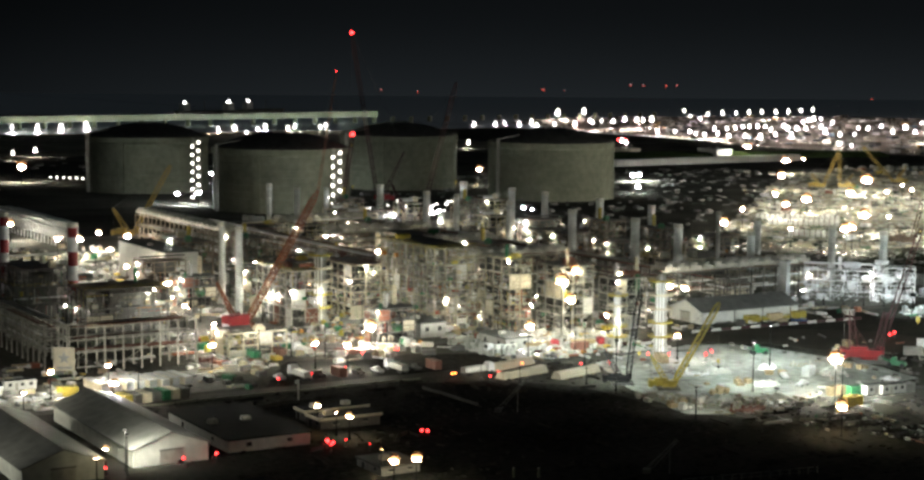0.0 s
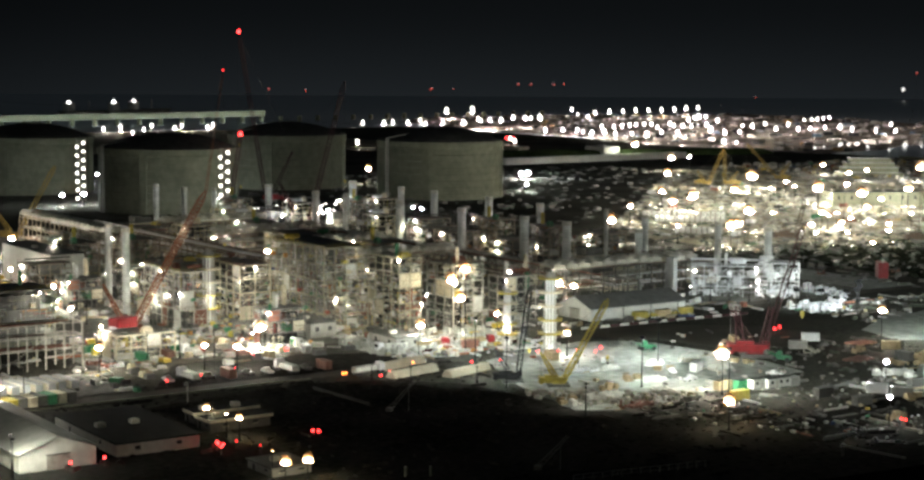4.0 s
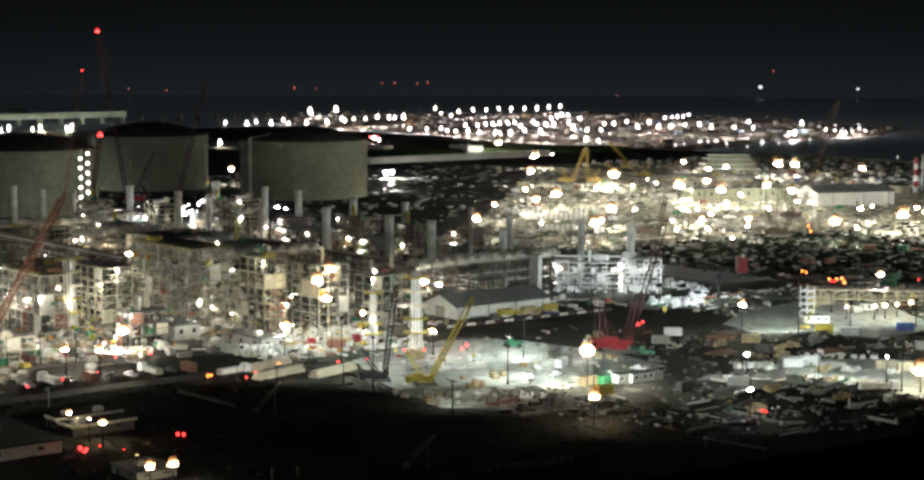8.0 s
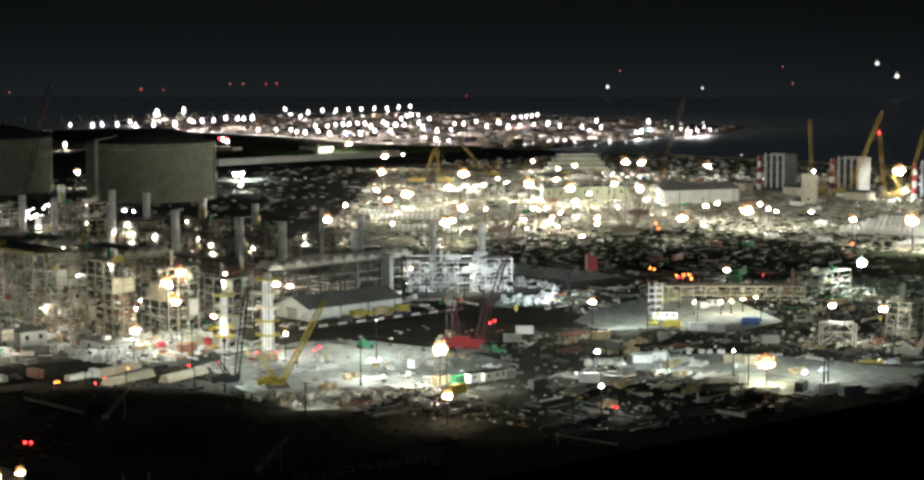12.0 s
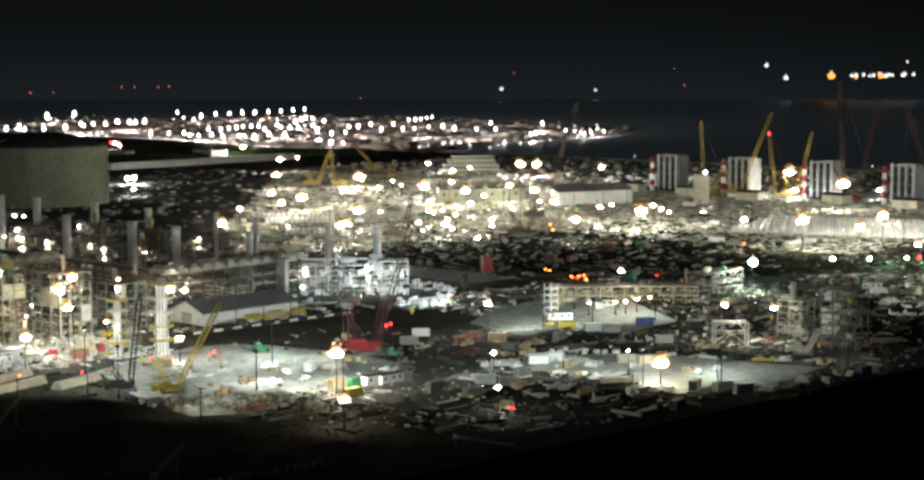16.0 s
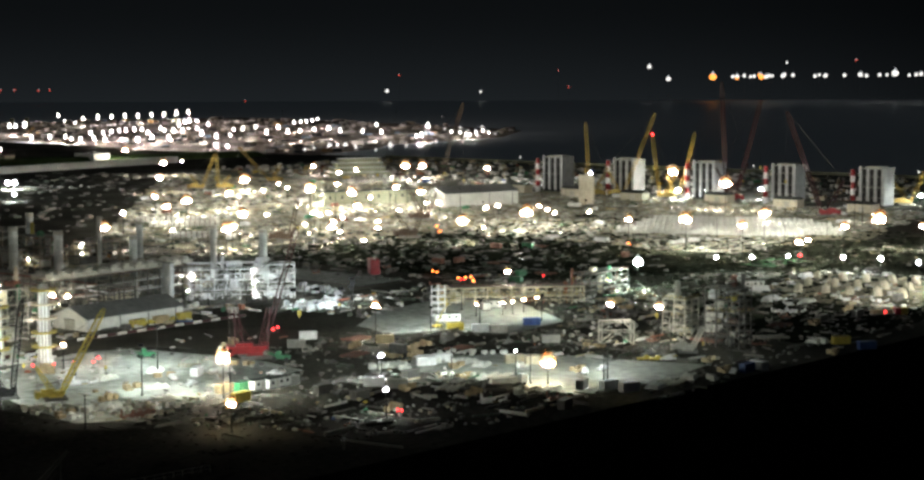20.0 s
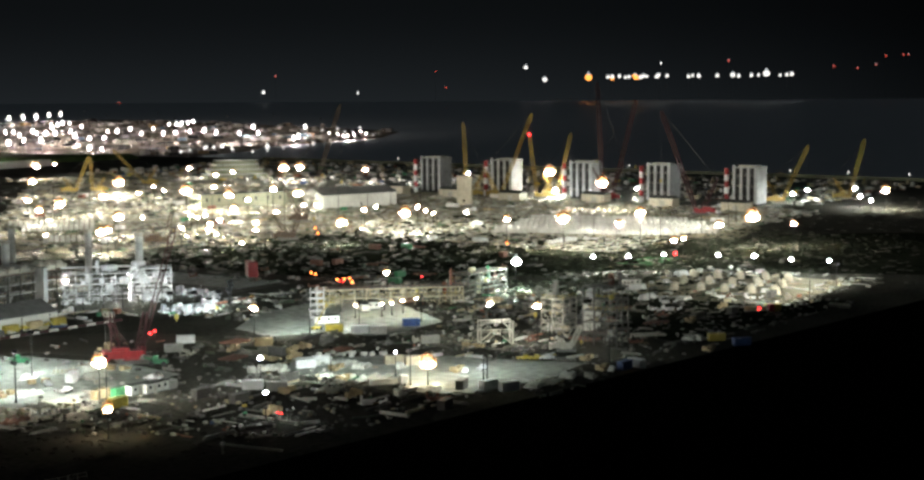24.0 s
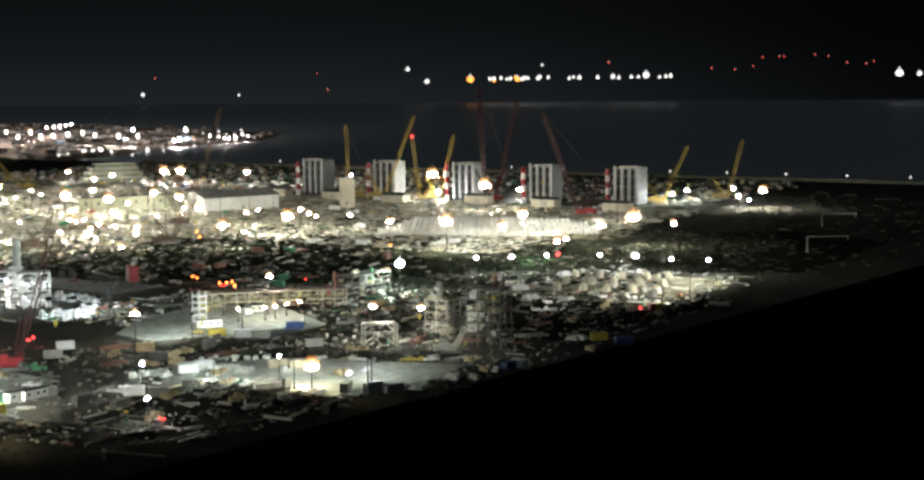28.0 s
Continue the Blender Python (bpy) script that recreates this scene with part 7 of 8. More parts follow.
# lamps in and behind the process plant
PLANT = [(243.9, 869.2, 2.19), (242.1, 728.5, 1.47), (249.2, 729.4, 1.34), (233.6, 663.7, 1.34), (245.6, 665.3, 1.48), (276, 782.2, 2.02),
    (229.5, 606.3, 1.57), (212.9, 546.2, 1.22), (206.1, 503.4, 0.94), (265.3, 582.1, 1.33), (253.9, 558.2, 0.96), (274, 576.2, 1.22),
    (358.8, 744.9, 1.58), (352.8, 669.5, 1.84), (399.8, 550.5, 1.18), (395.9, 512.8, 2.02), (396.3, 504.1, 1.56), (274.1, 738.8, 1.37),
    (241.8, 783.1, 1.42), (250.7, 776.9, 1.98), (269, 804.2, 1.77), (299.6, 543, 0.65), (319.1, 560.5, 0.67), (307.2, 537.9, 0.75),
    (467.1, 514.2, 0.96)]
masts(PLANT, 10, LAMP_PLANT, "lamp pole among the modules", "plant lamps")
for x, y, r, h in ((323.3, 478.7, 2.8, 20), (335.3, 487.9, 2.35, 22), (323.9, 474.2, 2.3, 14)):
    masts([(x, y, r * 0.9)], h, LAMP_SHED, "tall floodlight pole with a glaring warm head", "low floodlights")
SMALL = [(450.1, 893.8, 1.39), (448.9, 874.9, 1.37), (446.4, 853.1, 1.34), (444.7, 840.6, 1.16), (452.4, 839.6, 1.16), (473.9, 847.4, 1.35),
    (492, 858.6, 1.20), (420.1, 827.2, 1.13), (416.6, 808.6, 1.26), (426.5, 801.6, 1.26), (438.9, 801.2, 1.11), (442.1, 790.6, 1.26),
    (548.2, 853.6, 1.23), (547.9, 843.4, 1.05), (509.5, 850.9, 1.20), (507.5, 837.7, 1.19), (509.8, 826.4, 1.01), (419.4, 1050, 2.35),
    (404.2, 1048.8, 1.95), (502.6, 1230.5, 1.85), (540.2, 1119.9, 1.29)]
rnd = random.Random(77)
row_a, row_b, row_c, row_d = Vector((481, 959.3)), Vector((546, 933.9)), Vector((493.7, 844.6)), Vector((429, 856))
for k in range(62):
    u, v = rnd.random(), rnd.random()
    spot = row_a.lerp(row_b, u).lerp(row_d.lerp(row_c, u), v)
    lamp_mast(spot.x, spot.y, rnd.choice((4, 5, 7)), rnd.uniform(0.45, 0.75), LAMP_STAIR, "small lamp post in the rows behind the plant", "low lamps")
for k in range(8):
    lamp_mast(399.7 + 3.63 * k, 1309.1 + -4.84 * k, 3, 0.7, LAMP_STAIR, "small lamp post in a row beside the tank", "low lamps")
masts(SMALL, 8, LAMP_COOL, "low lamp post behind the plant", "low lamps")
WORK, YARD_LIGHT, WARM_LIGHT = LENSES["work_flood"], LENSES["yard_flood"], LENSES["warm_flood"]
for k in range(8):
    x, y = 464 + 5.6 * k, 513 - 5.2 * k
    floodlight(x - 9, y - 10, 7, x + 1, y + 1, 5, WORK, "white floodlight aimed at the pale steelwork", 0.5)
for x, y in ((466, 456), (473, 450), (480, 444), (487, 445), (496, 452), (505, 461)):
    floodlight(x, y, 8, x + 8, y + 12, 1, WORK, "white floodlight aimed at the heaped white pipes", 1.5)
# added fill with no seen source, heads turned from the camera
for x, y, size in ((284, 392, 0.8), (298, 428, 0.8), (318, 372, 0.9), (345, 396, 1.2), (326, 344, 0.8)):
    floodlight(x, y, 14, x + 24, y + 26, 0, YARD_LIGHT, "greenish white fill light added over the concrete yard", size)
floodlight(279, 349, 8, 296, 362, 0, WARM_LIGHT, "warm floodlight at the edge of the yard", 0.4)
for x, y in ((455, 378), (478, 374), (505, 366)):
    floodlight(x, y, 9, x + 8, y + 22, 0, YARD_LIGHT, "white fill light added over the module apron", 0.8)
for x, y in ((510, 408), (522, 396), (534, 384), (548, 368), (590, 374)):
    floodlight(x, y, 7, x + 7, y + 9, 4, WARM_LIGHT, "warm fill light added before a steel module", 0.22)
for x, y in ((612, 270), (640, 270), (668, 270)):
    floodlight(x, y, 11, x + 12, y + 34, 0, WARM_LIGHT, "warm fill light added over the pipe yard", 1.0)
for x, y, tx, ty in ((127, 362, 134, 374), (128, 366, 136, 374), (84, 372, 112, 400), (98, 440, 120, 420), (122, 452, 140, 470), (160, 446, 176, 466)):
    floodlight(x, y, 9, tx, ty, 3, WARM_LIGHT, "warm fill light added for the sheds", 0.5)
for x, y in ((826, 436), (856, 426), (886, 424), (812, 470), (808, 520), (816, 560), (930, 440), (770, 600)):
    floodlight(x, y, 16, x + 32, y + 30, 0, WARM_LIGHT, "warm fill light added over the works", 0.8)
for k in range(24):
    x, y = 625 + (k % 6) * 68 + 20 * (k // 6), 650 + (k // 6) * 76 + 14 * (k % 2)
    if not open_field(x, y):
        floodlight(x, y, 22, x + 40, y + 34, 0, WARM_LIGHT, "warm fill light added over the works", 0.5)
for x, y, size in ((394.2, 320.2, 0.75), (404, 298, 0.6), (424, 284, 0.7), (410, 276, 0.45)):
    floodlight(x - 4, y - 4, 10, x + 14, y + 16, 0, YARD_LIGHT, "white fill light added over the concrete strip", size)
for k in range(26):
    x, y = 1385 + (k % 6) * 150 + 40 * (k // 6 % 2), 1380 + (k // 6) * 210 + (k % 6) * 40
    if inside(HEADLAND, x, y) and inside(HEADLAND, x + 170, y + 140):
        floodlight(x, y, 26, x + 150, y + 120, 0, LENSES["far_flood"], "pinkish white fill light added over the headland", 1.4)
for x, y, tx, ty in ((474, 310, 490, 326), (482, 296, 498, 310), (560, 300, 584, 322), (540, 330, 566, 352)):
    floodlight(x, y, 9, tx, ty, 0, WARM_LIGHT, "warm fill light added on the module yard", 0.3)
hall_x, hall_y = 890, 715
for dx, dy, ax, ay in ((-16, 18, 0, 18), (-16, 42, 0, 42), (14, -16, 14, 0), (40, -16, 40, 0)):
    floodlight(hall_x + dx, hall_y + dy, 9, hall_x + ax, hall_y + ay, 5, WARM_LIGHT, "warm fill light added before the works hall", 0.15)
masts([(1881.3, 1563.6, 2.97), (1840.7, 1501.7, 2.47), (1892.4, 1515.2, 2.94), (1809, 1435.4, 2.40), (1815.8, 1427.8, 2.41), (1952.7, 1522.5, 3.01),
    (1793.1, 1388.3, 2.36), (1734.1, 1331.3, 1.90), (1674, 1312.6, 2.21), (1584.6, 1279.5, 2.12), (1520.1, 1253.2, 2.73), (1471.4, 1238.3, 2.67),
    (1395.5, 1215.2, 2.89), (1395.8, 1282.5, 3.29), (1375.1, 1284.6, 2.94), (1351.4, 1225.3, 2.53)], 10, LAMP_COAST, "low far lamp on the headland", "headland lamps")

# more added fill, to brighten modules, walls and heaps
for x, y, tx, ty in ((226, 488, 240, 500), (236, 484, 246, 498), (252, 480, 262, 496), (262, 500, 276, 522), (232, 520, 246, 540), (196, 520, 212, 540), (214, 486, 222, 500), (210, 590, 240, 640), (228, 570, 250, 600), (204, 640, 236, 690), (272, 528, 282, 540), (262, 545, 284, 552), (248, 560, 262, 580)):
    floodlight(x, y, 9, tx, ty, 2, WARM_LIGHT, "warm fill light added among the modules", 0.5 if y > 510 else 0.32)
for x, y in ((258, 424), (264, 412), (282, 404)):
    floodlight(x, y, 5, x + 14, y + 9, 0.5, WARM_LIGHT, "warm fill light added for the long pipes", 0.28)
# near sheds
for x in (390, 403, 416, 428):
    floodlight(x, 467, 6, x + 2, 479, 3, WORK, "white fill light added before the warehouse wall", 0.35)
for x, y, size in ((471.9, 267.4, 0.3), (545.2, 270, 0.08)):
    floodlight(x - 5, y - 3, 8, x + 14, y + 14, 0, YARD_LIGHT, "white fill light added over the edge of the site", size)
for x, y, tx, ty in ((290, 448, 300, 468), (308, 448, 318, 468), (326, 450, 332, 470)):
    floodlight(x, y, 7, tx, ty, 1, YARD_LIGHT, "white fill light added for the heaped bags", 0.3)
masts([(507.8, 386.4, 1.00), (512.7, 385.3, 1.00), (519.3, 384.9, 1.01), (527.7, 384.9, 1.02), (499.2, 392.4, 0.88), (629.8, 355.9, 1.00)], 5, LAMP_SHED, "small lamp pole before a steel module", "low lamps")
for k in range(13):
    lamp_mast(1348.5, 380 + k * 52, 6, 0.8, LAMP_COAST, "small lamp post on the sea wall", "sea wall lamps", 2.7)
masts([(186.6, 387.2, 1.04), (187.9, 371.6, 1.16), (187.1, 377.2, 0.58), (175.1, 324.4, 1.41), (180.4, 323.7, 1.41), (123.2, 365.6, 0.80),
    (118.3, 357.3, 0.59), (177.3, 334.6, 0.53)], 6, LAMP_SHED, "lamp pole beside the sheds", "shed lamps")

# far shore and jetty
masts([(1182, 1966.1, 3.98), (1203.2, 1946, 4.37), (1237.4, 1978.2, 3.24), (1239.3, 1943.6, 4.40), (1291.6, 1993.6, 4.12), (1244, 1907.2, 3.16),
    (1261.4, 1890.7, 4.34), (1608.8, 2400.5, 8.02), (1705.3, 2462.9, 7.80), (1308.1, 1910.3, 4.82), (1394.9, 1999.9, 3.81), (1353.6, 1933.6, 3.69),
    (1407, 1987.9, 3.80), (1419.1, 1976.1, 4.22), (1496.1, 2053.4, 5.29), (1491.7, 2018, 5.23), (1497.8, 2011.9, 4.35), (1541.5, 2048.5, 6.23),
    (1873.9, 2395.5, 5.28), (1677.1, 2128.8, 3.29), (1629.2, 2043.6, 3.63), (1782, 2215.2, 4.93)], 16, LAMP_FAR, "far lamp mast on the headland", "headland lamps")
masts([(1869.1, 2283.7, 5.63), (1884.7, 2266.6, 5.12), (1950.4, 2310.5, 5.77), (1965.5, 2293.8, 5.77), (2007.9, 2307, 5.84), (2050.5, 2321.3, 5.91),
    (2122.7, 2369.5, 6.07), (2167, 2386.7, 6.15), (1236.7, 1631.8, 3.55), (1263.8, 1632.5, 3.22), (1276.8, 1620.5, 3.22), (1236.6, 1558.5, 2.76),
    (1244.1, 1551.7, 3.45), (1374.1, 1693.7, 3.78), (1266.4, 1555.5, 3.48), (1385.4, 1683.1, 3.40), (1242.7, 1506.6, 3.39), (1420.4, 1709.1, 3.47),
    (1441.7, 1719.3, 3.50), (1267.5, 1507.3, 3.08), (1462.2, 1730.8, 3.54), (1484.8, 1740.8, 3.57)], 16, LAMP_FAR, "far lamp mast on the headland", "headland lamps")
masts([(1269.2, 1482.8, 4.40), (1492.1, 1733.9, 3.57), (1425.6, 1645.4, 3.78), (1327.2, 1524.5, 3.51), (1540.9, 1752.3, 3.64), (1483.2, 1679.8, 3.50),
    (1341.3, 1511.8, 3.51), (1491.9, 1671.6, 3.89), (1661, 1848.8, 4.31), (1500, 1663.9, 3.50), (1743.1, 1927.3, 4.51), (1809.9, 1990.5, 5.14),
    (1796.1, 1959.6, 3.69), (1446.7, 1569.7, 4.45), (1560.1, 1700.8, 3.60), (1690.2, 1819.7, 3.88), (1394.4, 1488, 3.54), (1219.3, 1301.8, 2.79),
    (1200.5, 1264, 2.42), (1419.4, 1490, 2.86), (1563.1, 1634.5, 3.14), (1571.7, 1626.3, 3.53)], 16, LAMP_FAR, "far lamp mast on the headland", "headland lamps")
masts([(1584.4, 1638.3, 3.56), (1646.7, 1678.2, 3.67), (1528.1, 1538, 3.76), (1668.7, 1656.4, 4.08), (1818, 1772.4, 3.52), (1846.5, 1785.3, 3.57),
    (1873.8, 1800.4, 3.61), (1902.3, 1815.3, 3.65), (1954.2, 1853.2, 3.74), (1547.3, 1518.9, 3.76), (1573.3, 1523.2, 3.04), (1618, 1540.7, 3.10),
    (1664.6, 1558.9, 4.35), (1609.9, 1487, 3.80), (1599, 1438.4, 3.36), (1802.6, 1595, 4.18), (1615.9, 1421.7, 3.73), (1834.8, 1527.1, 4.56),
    (1547.4, 1298.6, 3.86), (1516.1, 1279.4, 3.10)], 16, LAMP_FAR, "far lamp mast on the headland", "headland lamps")
masts([(1775.8, 1437.3, 2.38), (1751.1, 1402.5, 2.34), (1724.6, 1371.6, 2.29), (1697.5, 1343.4, 2.63), (1750.2, 1374.6, 2.32), (1841.3, 1434.1, 2.43),
    (1778.5, 1375.4, 2.34)], 10, LAMP_FAR, "low far lamp on the headland", "headland lamps")
masts([(1351.5, 1265.6, 3.21), (1379.6, 1278.6, 3.26), (1386.6, 1271.7, 2.94), (1372, 1245.3, 2.57), (1421.4, 1237.5, 4.58), (1411.8, 1206.2, 2.26),
    (1283.6, 1235.8, 2.78), (1309.7, 1247.9, 2.20), (1326.6, 1175.1, 2.15)], 10, LAMP_COAST, "low far lamp on the headland", "headland lamps")
masts([(628.5, 2223.9, 4.81), (667.3, 2240.9, 5.27), (698.9, 2239.2, 4.88), (753.3, 2300.8, 5.46), (864.1, 2091.6, 3.93), (905.9, 2134.7, 4.43),
    (846.9, 1958.8, 2.96), (904.7, 2055.4, 3.90), (965.1, 2166.3, 4.53), (961.4, 2084.7, 3.98), (996.5, 2137.6, 4.50), (1013.7, 2093.2, 4.04),
    (1059.2, 2169.9, 3.77), (448.8, 1587.1, 3.15), (485, 1637.2, 2.96), (968.8, 1623.2, 3.94), (1169.5, 1610.8, 3.45), (1137, 1557, 3.01)], 8, LAMP_FAR, "far lamp mast beside the causeway", "causeway lamps")


# ---- causeway, quay and bank beyond the tanks ----
def long_wall(name, a, b, thick, h, material, label, z=0.0):
    a, b = Vector(a), Vector(b)
    w = thing(name, a.x, a.y, z, math.degrees(math.atan2(b.y - a.y, b.x - a.x)), label, "wall")
    L = (b - a).length
    n = max(6, int(L / 40))
    seg = part("wall_segment", cube(0.1, L / n - 0.1, 0, thick, 0, h), material, w)
    for i in range(1, n):
        twin("wall_segment", seg.data, w, pose(L * i / n, 0, 0))
    part("coping", cube(0, L, -0.4, thick + 0.4, h, h + 0.5), material, w)
    return w


causeway = long_wall("causeway", (585.7, 2294.9), (1267.5, 2407.5), 14, 9, CONCRETE, "long pale lit causeway on piers", 9)
# added fill that brightens the causeway's near side
for i in range(14):
    t = (i + 0.5) / 14
    cx, cy = 585.7 + 681.8 * t, 2294.9 + 112.6 * t
    floodlight(cx + 4, cy - 26, 7, cx, cy, 14, LENSES["yard_flood"], "white fill light added before the causeway", 0.75)
for i in range(36):
    part("pier", cube(i * 38 + 3, i * 38 + 6, 3, 11, -9, 0), CONCRETE, causeway)
long_wall("quay_wall", (926, 1282), (1160, 1294), 10, 5.5, WHITE, "long pale concrete quay wall")
bank = tagged(new("earth_bank"), "low dark grassy earth bank", "bank")
bank.matrix_basis = pose(1010, 1415, 0, 0, 0, -18)
for k in range(7):
    bm = bmesh.new()
    stacked(bm, ((24, 17, 0), (22, 13, 3.5 + 0.5 * (k % 3)), (18, 6, 5.6 + 0.6 * (k % 2))), 22 + k * 43, 0)
    part("mound", bm, GRASS, bank)
long_wall("sea_wall", (1350, 330), (1350, 1180), 3, 2.2, CONCRETE, "low concrete sea wall along the shore")
flat_building(1108.4, 1128.9, 1361.9, 1392.9, 9.1, WHITE, ROOF, "white hall behind the earth bank", 0)
flat_building(1045.5, 1057.6, 1423.7, 1454.4, 7.9, CREAM, ROOF, "cream hall behind the earth bank", 0)

# ---- lights on the sea and the opposite coast ----



def far_light(x, y, z, r, material, label, name="coast_light"):
    b = thing(name, x, y, 0, 0, label, "far light", "coast lights")
    part("mast", cube(-0.12, 0.12, -0.12, 0.12, 0, z), STEEL_DARK, b)
    twin("lamp", ball(material), b, Matrix.LocRotScale((0, 0, z), None, (r, r, r)), "glowing far lamp")


for x, y, z, r in [(4217.1, 2395.6, 69.5, 5.05), (4222.8, 2385.4, 69.6, 5.89), (4232.7, 2367.9, 71.4, 5.05), (4240.9, 2353.2, 68.2, 4.21), (4245.7, 2344.4, 69.9, 5.05),
    (4261.8, 2315.1, 68.5, 5.89), (4265.8, 2307.7, 71.9, 5.05), (4269.8, 2300.4, 70.3, 4.21), (4283.2, 2275.3, 70.5, 5.89), (4285.5, 2270.9, 73.9, 5.05),
    (4296.4, 2250.2, 72.4, 5.05), (4324, 2196.7, 69.5, 5.05), (4329.3, 2186.3, 72.9, 4.21), (4336.8, 2171.4, 71.3, 5.89), (4359.7, 2125.1, 71.7, 5.05),
    (4378.4, 2086.1, 73.7, 6.73), (4385.6, 2071.1, 70.5, 5.05), (4400.3, 2039.5, 72.4, 5.05), (4408.7, 2021.4, 72.6, 4.21)]:
    far_light(x, y, z, r, LAMP_COAST, "white lights of a far coast")
for x, y, z, r in [(4417.6, 2001.9, 77.7, 9.26), (4433.2, 1967.1, 71.4, 4.21), (4440.5, 1950.5, 73.1, 5.05), (4445.8, 1938.4, 74.9, 5.89), (4658.5, 1349.3, 79.7, 10.94),
    (4673.1, 1298, 76.9, 6.73), (4125.7, 2549.8, 63.3, 6.73), (4097.2, 2595.3, 97.9, 5.89), (4288.4, 2265.3, 107.2, 3.37), (3652.4, 3191, 32, 5.05),
    (3822.2, 2985.5, 28.4, 3.37)]:
    far_light(x, y, z, r, LAMP_COAST, "white lights of a far coast")
for x, y, z, r in [(4189.5, 2443.5, 69.1, 10.10), (4222.9, 2385.4, 64.6, 5.05), (4255.4, 2326.8, 68.4, 7.57), (4253, 2331.3, 73.4, 5.05)]:
    far_light(x, y, z, r, LAMP_COAST_ORANGE, "orange light of a far coast")
for x, y, z, r in [(4373.1, 2097.2, 113.5, 4.21), (4490.4, 1832.7, 95.6, 3.37), (4514.2, 1773.3, 91.1, 3.37), (4532.3, 1726.4, 99.6, 3.37), (4541.3, 1702.6, 124.4, 3.37),
    (4557.6, 1658.5, 126.3, 3.37), (4562, 1646.4, 126.4, 3.37), (4589.7, 1567.5, 130.1, 3.37), (4601.5, 1532.4, 127.1, 3.37), (4617.6, 1483.4, 107.9, 3.37),
    (4632.9, 1434.8, 105, 4.21), (4638.9, 1415.3, 111.6, 3.37), (3971.2, 2784.3, 41.4, 3.37), (3675, 3164.9, 76.5, 3.37), (3953.9, 2808.7, 87.8, 2.52)]:
    far_light(x, y, z, r * 0.65, LAMP_COAST_RED, "red beacon on a far mast")
for x, y, z, r in [(2267.4, 4287.3, 21.1, 3.37), (2358.6, 4237.8, 16.9, 3.37), (2664, 4052.9, 24.2, 4.21), (2715.4, 4018.6, 23.8, 2.52), (2866.6, 3912.1, 39.2, 3.37),
    (2896, 3890.5, 38.9, 3.37), (2947.5, 3851.6, 38.5, 3.37), (2971.1, 3833.4, 40, 3.37), (3376.4, 3481.7, 6, 2.52)]:
    far_light(x, y, z, r * 0.65, LAMP_COAST_RED, "red beacon on a far mast")

bm = bmesh.new()
for x, y, h, r in FAR_MASTS:
    for mesh, size, slot in ((pole_mesh(h), (1, 1, 1), 2), (bell(LAMP_FAR), (r, r, r * 1.05), 0)):
        old = len(bm.verts), len(bm.faces)
        bm.from_mesh(mesh)
        bm.verts.ensure_lookup_table(), bm.faces.ensure_lookup_table()
        where = Matrix.LocRotScale((x, y, 0 if slot else round(h)), None, size)
        for v in bm.verts[old[0]:]:
            v.co = where @ v.co
        for face in bm.faces[old[1]:]:
            face.material_index += slot
far_masts = tagged(part("far_lamp_masts", bm, LAMP_FAR), "crowded far lamp masts on the headland", "lamp masts", kind="stuff")
far_masts.data.materials.append(LENSES["far_lamp"])
far_masts.data.materials.append(POLE_STEEL)


def ship(x, y, r, material, label):
    s = thing("ship", x, y, 0.1, 20, label, "ship", "ships")
    bm = bmesh.new()
    stacked(bm, ((50, 7, 0), (54, 9, 6), (54, 9, 7)))
    part("hull", bm, STEEL_DARK, s)
    part("superstructure", cube(-44, -28, -7, 7, 7, 20), WHITE, s)
    part("deck_mast", cube(10, 11, -0.5, 0.5, 7, 24), STEEL, s)
    twin("lamp", ball(material), s, Matrix.LocRotScale((-36, 0, 22), None, (r, r, r)), "glowing deck lamp")


for x, y, r in [(1162.4, 2899.4, 5.42), (1256.6, 2922.6, 7.18), (1322.3, 2985.1, 6.23)]:
    ship(x, y, r * 0.55, LAMP_SHIP, "far ship at anchor with bright deck lamps")

# ---- red, orange and green signal lights on vehicles and barriers ----
def signal(x, y, h, r, material, label):
    b = thing("warning_light", x, y, 0, 0, label, "warning light", "warning lights")
    part("post", cube(-0.06, 0.06, -0.06, 0.06, 0, h), STEEL_DARK, b)
    part("foot", cube(-0.4, 0.4, -0.4, 0.4, 0, 0.15), RUBBER, b)
    twin("lamp", ball(material), b, Matrix.LocRotScale((0, 0, h), None, (r, r, r)), "glowing warning lamp")


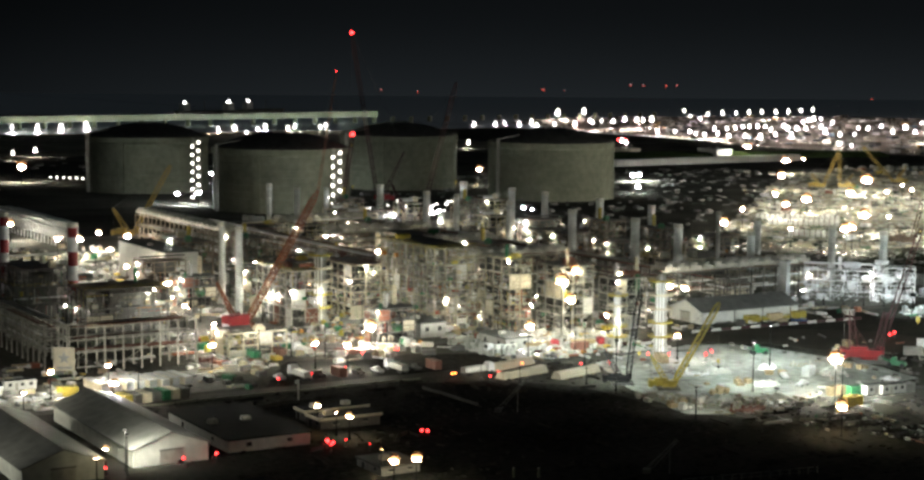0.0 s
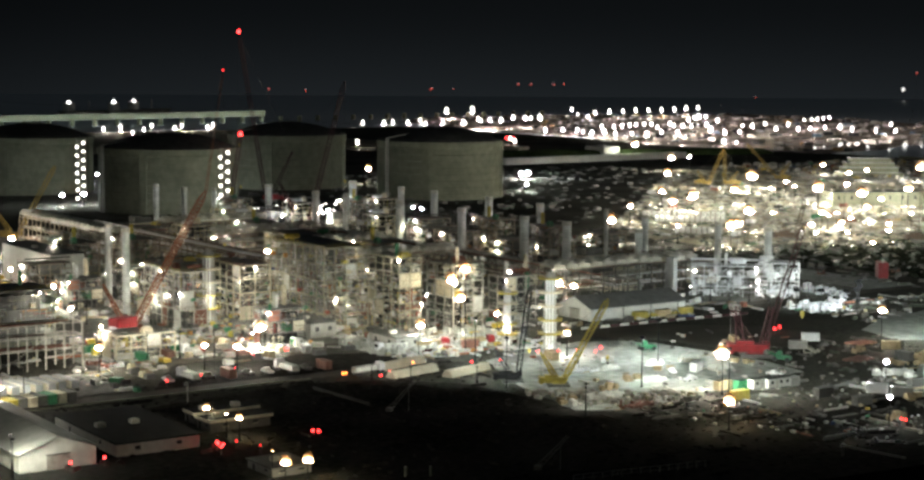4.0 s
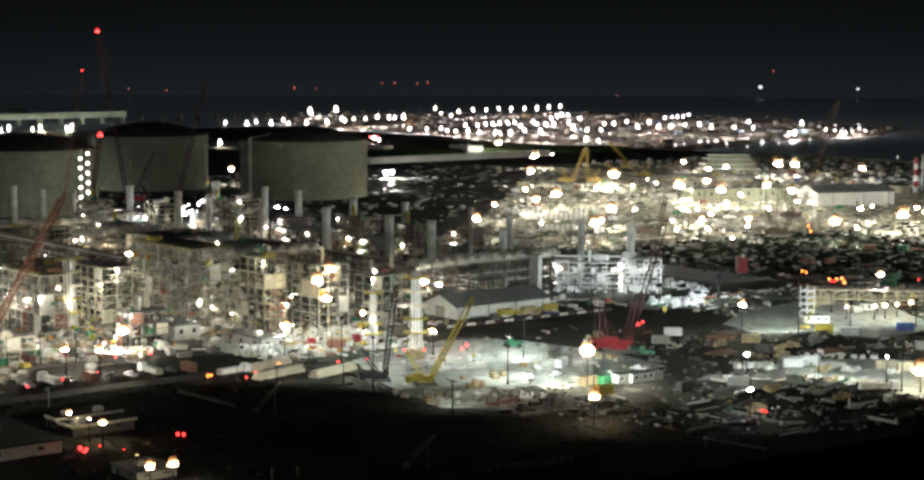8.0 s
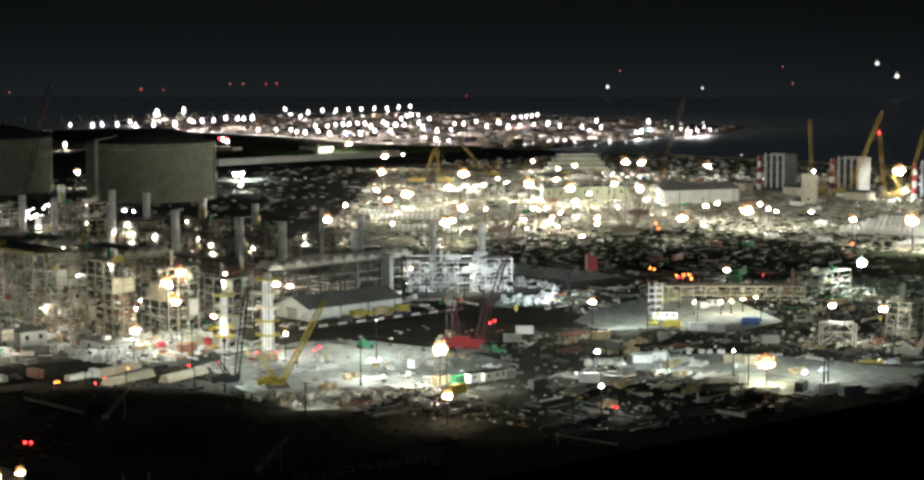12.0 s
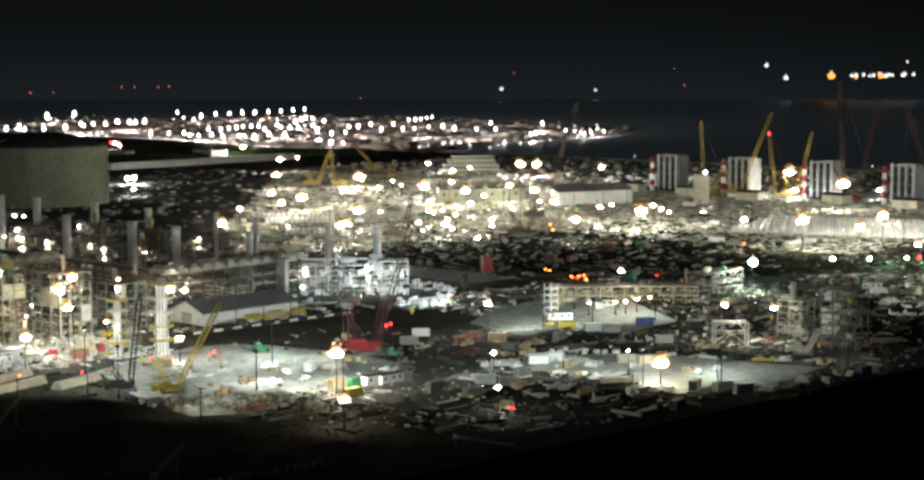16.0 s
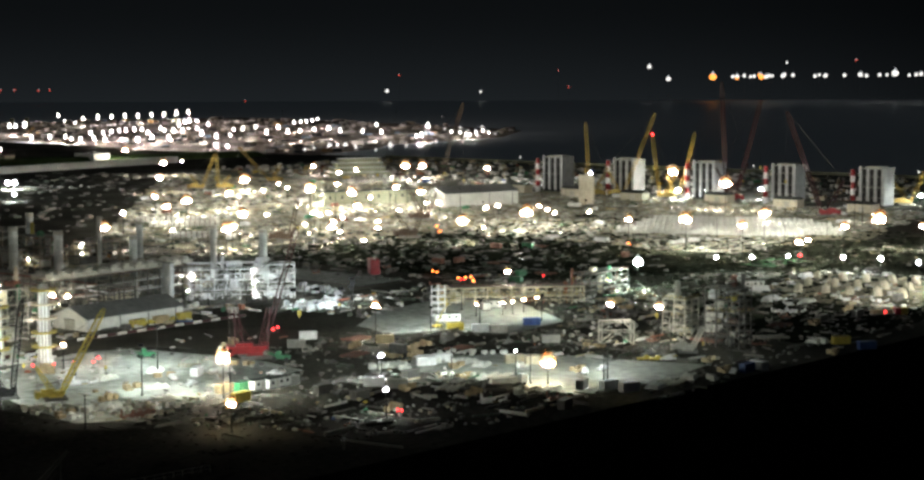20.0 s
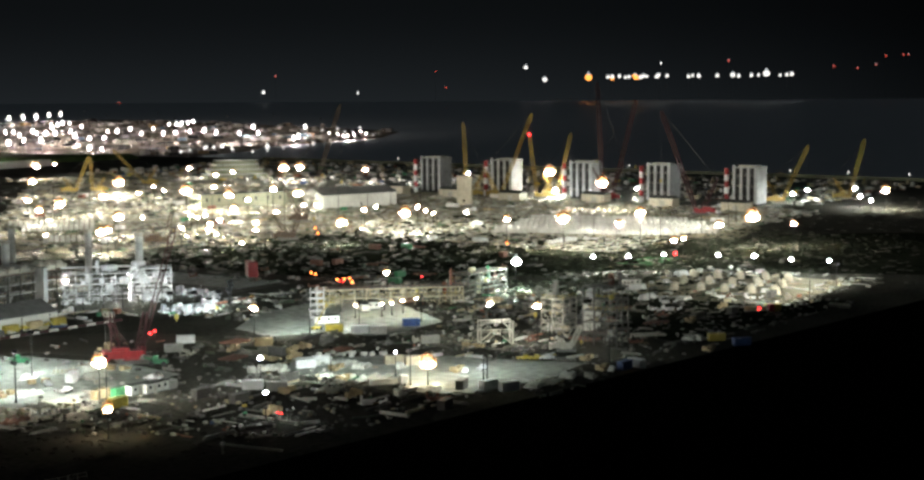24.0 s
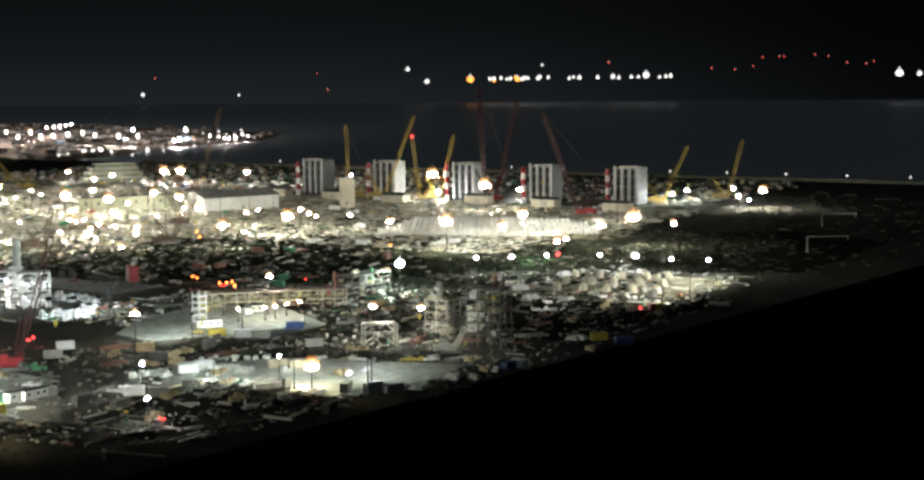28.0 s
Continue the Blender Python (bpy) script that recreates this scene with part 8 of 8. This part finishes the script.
for x, y, r in [(141.4, 364.5, 0.61), (149.9, 365.4, 0.69), (122.5, 363.7, 0.53), (178.8, 365.5, 0.71), (177.6, 360.9, 0.49), (257.2, 475.1, 0.84),
    (286.1, 439.6, 0.55), (264.6, 424.6, 0.55), (294.4, 424.7, 0.55), (214.4, 448.7, 0.55), (244.6, 474, 0.65), (227.5, 452.6, 0.53), (202, 445.2, 0.59), (303.6, 422.6, 0.54), (323.3, 429.1, 0.56),
    (328.7, 425.6, 0.56), (335.1, 424.1, 0.47), (345.1, 424.3, 0.76), (339.4, 419.9, 0.56), (258.5, 419.6, 0.51), (220.5, 536.7, 0.70),
    (473, 761, 1.40), (183.3, 364.2, 0.35), (186, 357.1, 0.28)]:
    signal(x, y, 2, r * 0.6, LAMP_RED, "red warning light on a short post")
for x, y, r in [(340.4, 294.4, 0.47), (340.4, 293, 0.47), (421.3, 422.2, 0.83), (426, 424.6, 0.73), (590.7, 269.7, 1.01), (598.5, 269.7, 1.03),
    (746.4, 385.7, 1.46), (604.2, 437.3, 0.52), (572.3, 458.5, 0.64), (573.3, 457.1, 0.64)]:
    signal(x, y, 2, r * 0.6, LAMP_RED, "red warning light on a short post")
for x, y, r in [(586.9, 483.9, 0.8), (589.3, 488.3, 0.8), (575.9, 462.5, 0.8), (579.4, 461.3, 0.8), (582.5, 460.8, 0.8), (571.6, 450.9, 0.8)]:
    signal(x, y, 2, r * 0.6, LAMP_ORANGE, "orange warning light on a short post")
for x, y, r in [(250.7, 428.5, 0.6), (251.9, 428.8, 0.6), (278.6, 433.6, 0.6), (745.1, 484, 1.08), (814.7, 529.3, 0.84), (736.5, 604.8, 0.99), (760.4, 626.5, 1.03), (575.4, 453.9, 0.64)]:
    signal(x, y, 2, r * 0.6, LAMP_ORANGE, "orange warning light on a short post")
for x, y, r in [(285.1, 658.2, 0.75), (388.6, 851.3, 0.97)]:
    signal(x, y, 2, r * 0.6, LAMP_GREEN_DOT, "green signal light on a short post")

masts([(403.1, 289.9, 2.9)], 7.4, LAMP_SHED, "floodlight pole with a glaring warm head", "low floodlights")
masts([(329.9, 350.9, 2.67)], 12, LAMP_NEAR, "floodlight pole with a glaring warm head", "low floodlights")


# ---- small things on the dark field ----
fence = thing("mesh_fence", 231.9, 294.1, 0.05, -9.5, "low dull grey steel fence on the dark field", "fence")
for i in range(15):
    part("post", cube(i * 2.5 - 0.06, i * 2.5 + 0.06, -0.06, 0.06, 0, 1.5), STEEL, fence)
for z in (0.5, 1.4):
    part("rail", cube(0, 35, -0.03, 0.03, z, z + 0.08), STEEL, fence)


def resting_boom(x, y, turn, length, lift):
    b = thing("crane_boom", x, y, 0.05, turn, "dark lattice crane boom propped up on the field", "crane boom", "crane booms")
    bm = bmesh.new()
    tip = length * Vector((math.cos(radians(lift)), 0, math.sin(radians(lift)))) + Vector((0, 0, 0.6))
    lattice(bm, (0, 0, 0.6), tip, 1.1, 0.5, 9, 0.08)
    part("boom", bm, STEEL_DARK, b)
    part("boom_foot", cube(-1.0, 0.6, -1.0, 1.0, 0, 0.9), STEEL_DARK, b)
    bm = bmesh.new()
    tube(bm, (tip.x * 0.75, 0, 0), (tip.x * 0.75, 0, tip.z * 0.75), 0.12, 0.12, 5)
    part("prop", bm, STEEL_DARK, b)


resting_boom(238.5, 382.5, -43, 10.5, 50)
resting_boom(232.2, 307.6, -43, 10, 48)
for x, y in ((202.6, 318.3), (207.6, 315.6)):
    p = thing("marker_post", x, y, 0.05, 0, "short pale marker post on the field", "post", "marker posts")
    part("pole", cube(-0.22, 0.22, -0.22, 0.22, 0, 2.2), CONCRETE, p)
    part("cap", stacked(bmesh.new(), ((0.26, 0.26, 2.2), (0.1, 0.1, 2.4))), STEEL, p)
masts([(1167.3, 1602.1, 3.4), (1165.8, 1612.9, 2.6)], 8, LAMP_RED, "pole with glaring red lamps beside the tank", "warning lights")
for x, y in ((206.9, 368.6), (207.9, 367.4), (180.3, 368.2), (181.0, 366.8)):
    signal(x, y, 1, 0.4, LAMP_RED, "red warning light on a short post")

# ---- pale bent pipes at the edge of the site ----
def pipe_loop(a, b, h, label):
    a, b = Vector(a), Vector(b)
    p = thing("vent_pipe", a.x, a.y, 0, 0, label, "pipe", "vent pipes")
    q = b - a
    bm = bmesh.new()
    tube(bm, (0, 0, 0), (0, 0, h), 0.4, 0.4, 8)
    tube(bm, (0, 0, h), (q.x, q.y, h), 0.4, 0.4, 8)
    tube(bm, (q.x, q.y, h), (q.x, q.y, h - 2), 0.4, 0.4, 8)
    part("pipe", bm, CLADDING, p)
    part("footing", cube(-1, 1, -1, 1, 0, 0.4), CONCRETE, p)


for ax, ay, bx, by, h in ((969.1, 325.2, 976.9, 307.4, 7.5), (827, 285.1, 838.7, 267.8, 8)):
    pipe_loop((ax, ay), (bx, by), h, "pale bent pipe at the dark edge of the site")
low_pipe = thing("vent_pipe", 302, 278.9, 0.05, 0, "dim pipe slanting down to the dark field", "pipe", "vent pipes")
bm = bmesh.new()
tube(bm, (0, 0, 2.4), (9.7, -10.9, 0.35), 0.25, 0.25, 8)
part("pipe", bm, STEEL, low_pipe)
part("post", cube(-0.2, 0.2, -0.2, 0.2, 0, 2.2), STEEL_DARK, low_pipe)
part("flange", stacked(bmesh.new(), ((0.4, 0.4, 2.2), (0.4, 0.4, 2.85))), STEEL_WHITE, low_pipe)
masts([(743.2, 448.3, 4.22), (805.6, 371.7, 4.62), (794.6, 431.5, 3.45), (730.4, 408.5, 2.61), (752.9, 365.1, 2.61), (726.5, 472, 2.41)], 17, LAMP_WARM, WARM_LABEL, "floodlight masts")
masts([(596.2, 382.6, 3.20)], 13, LAMP_GREEN, "tall floodlight mast with a greenish head", "floodlight masts")
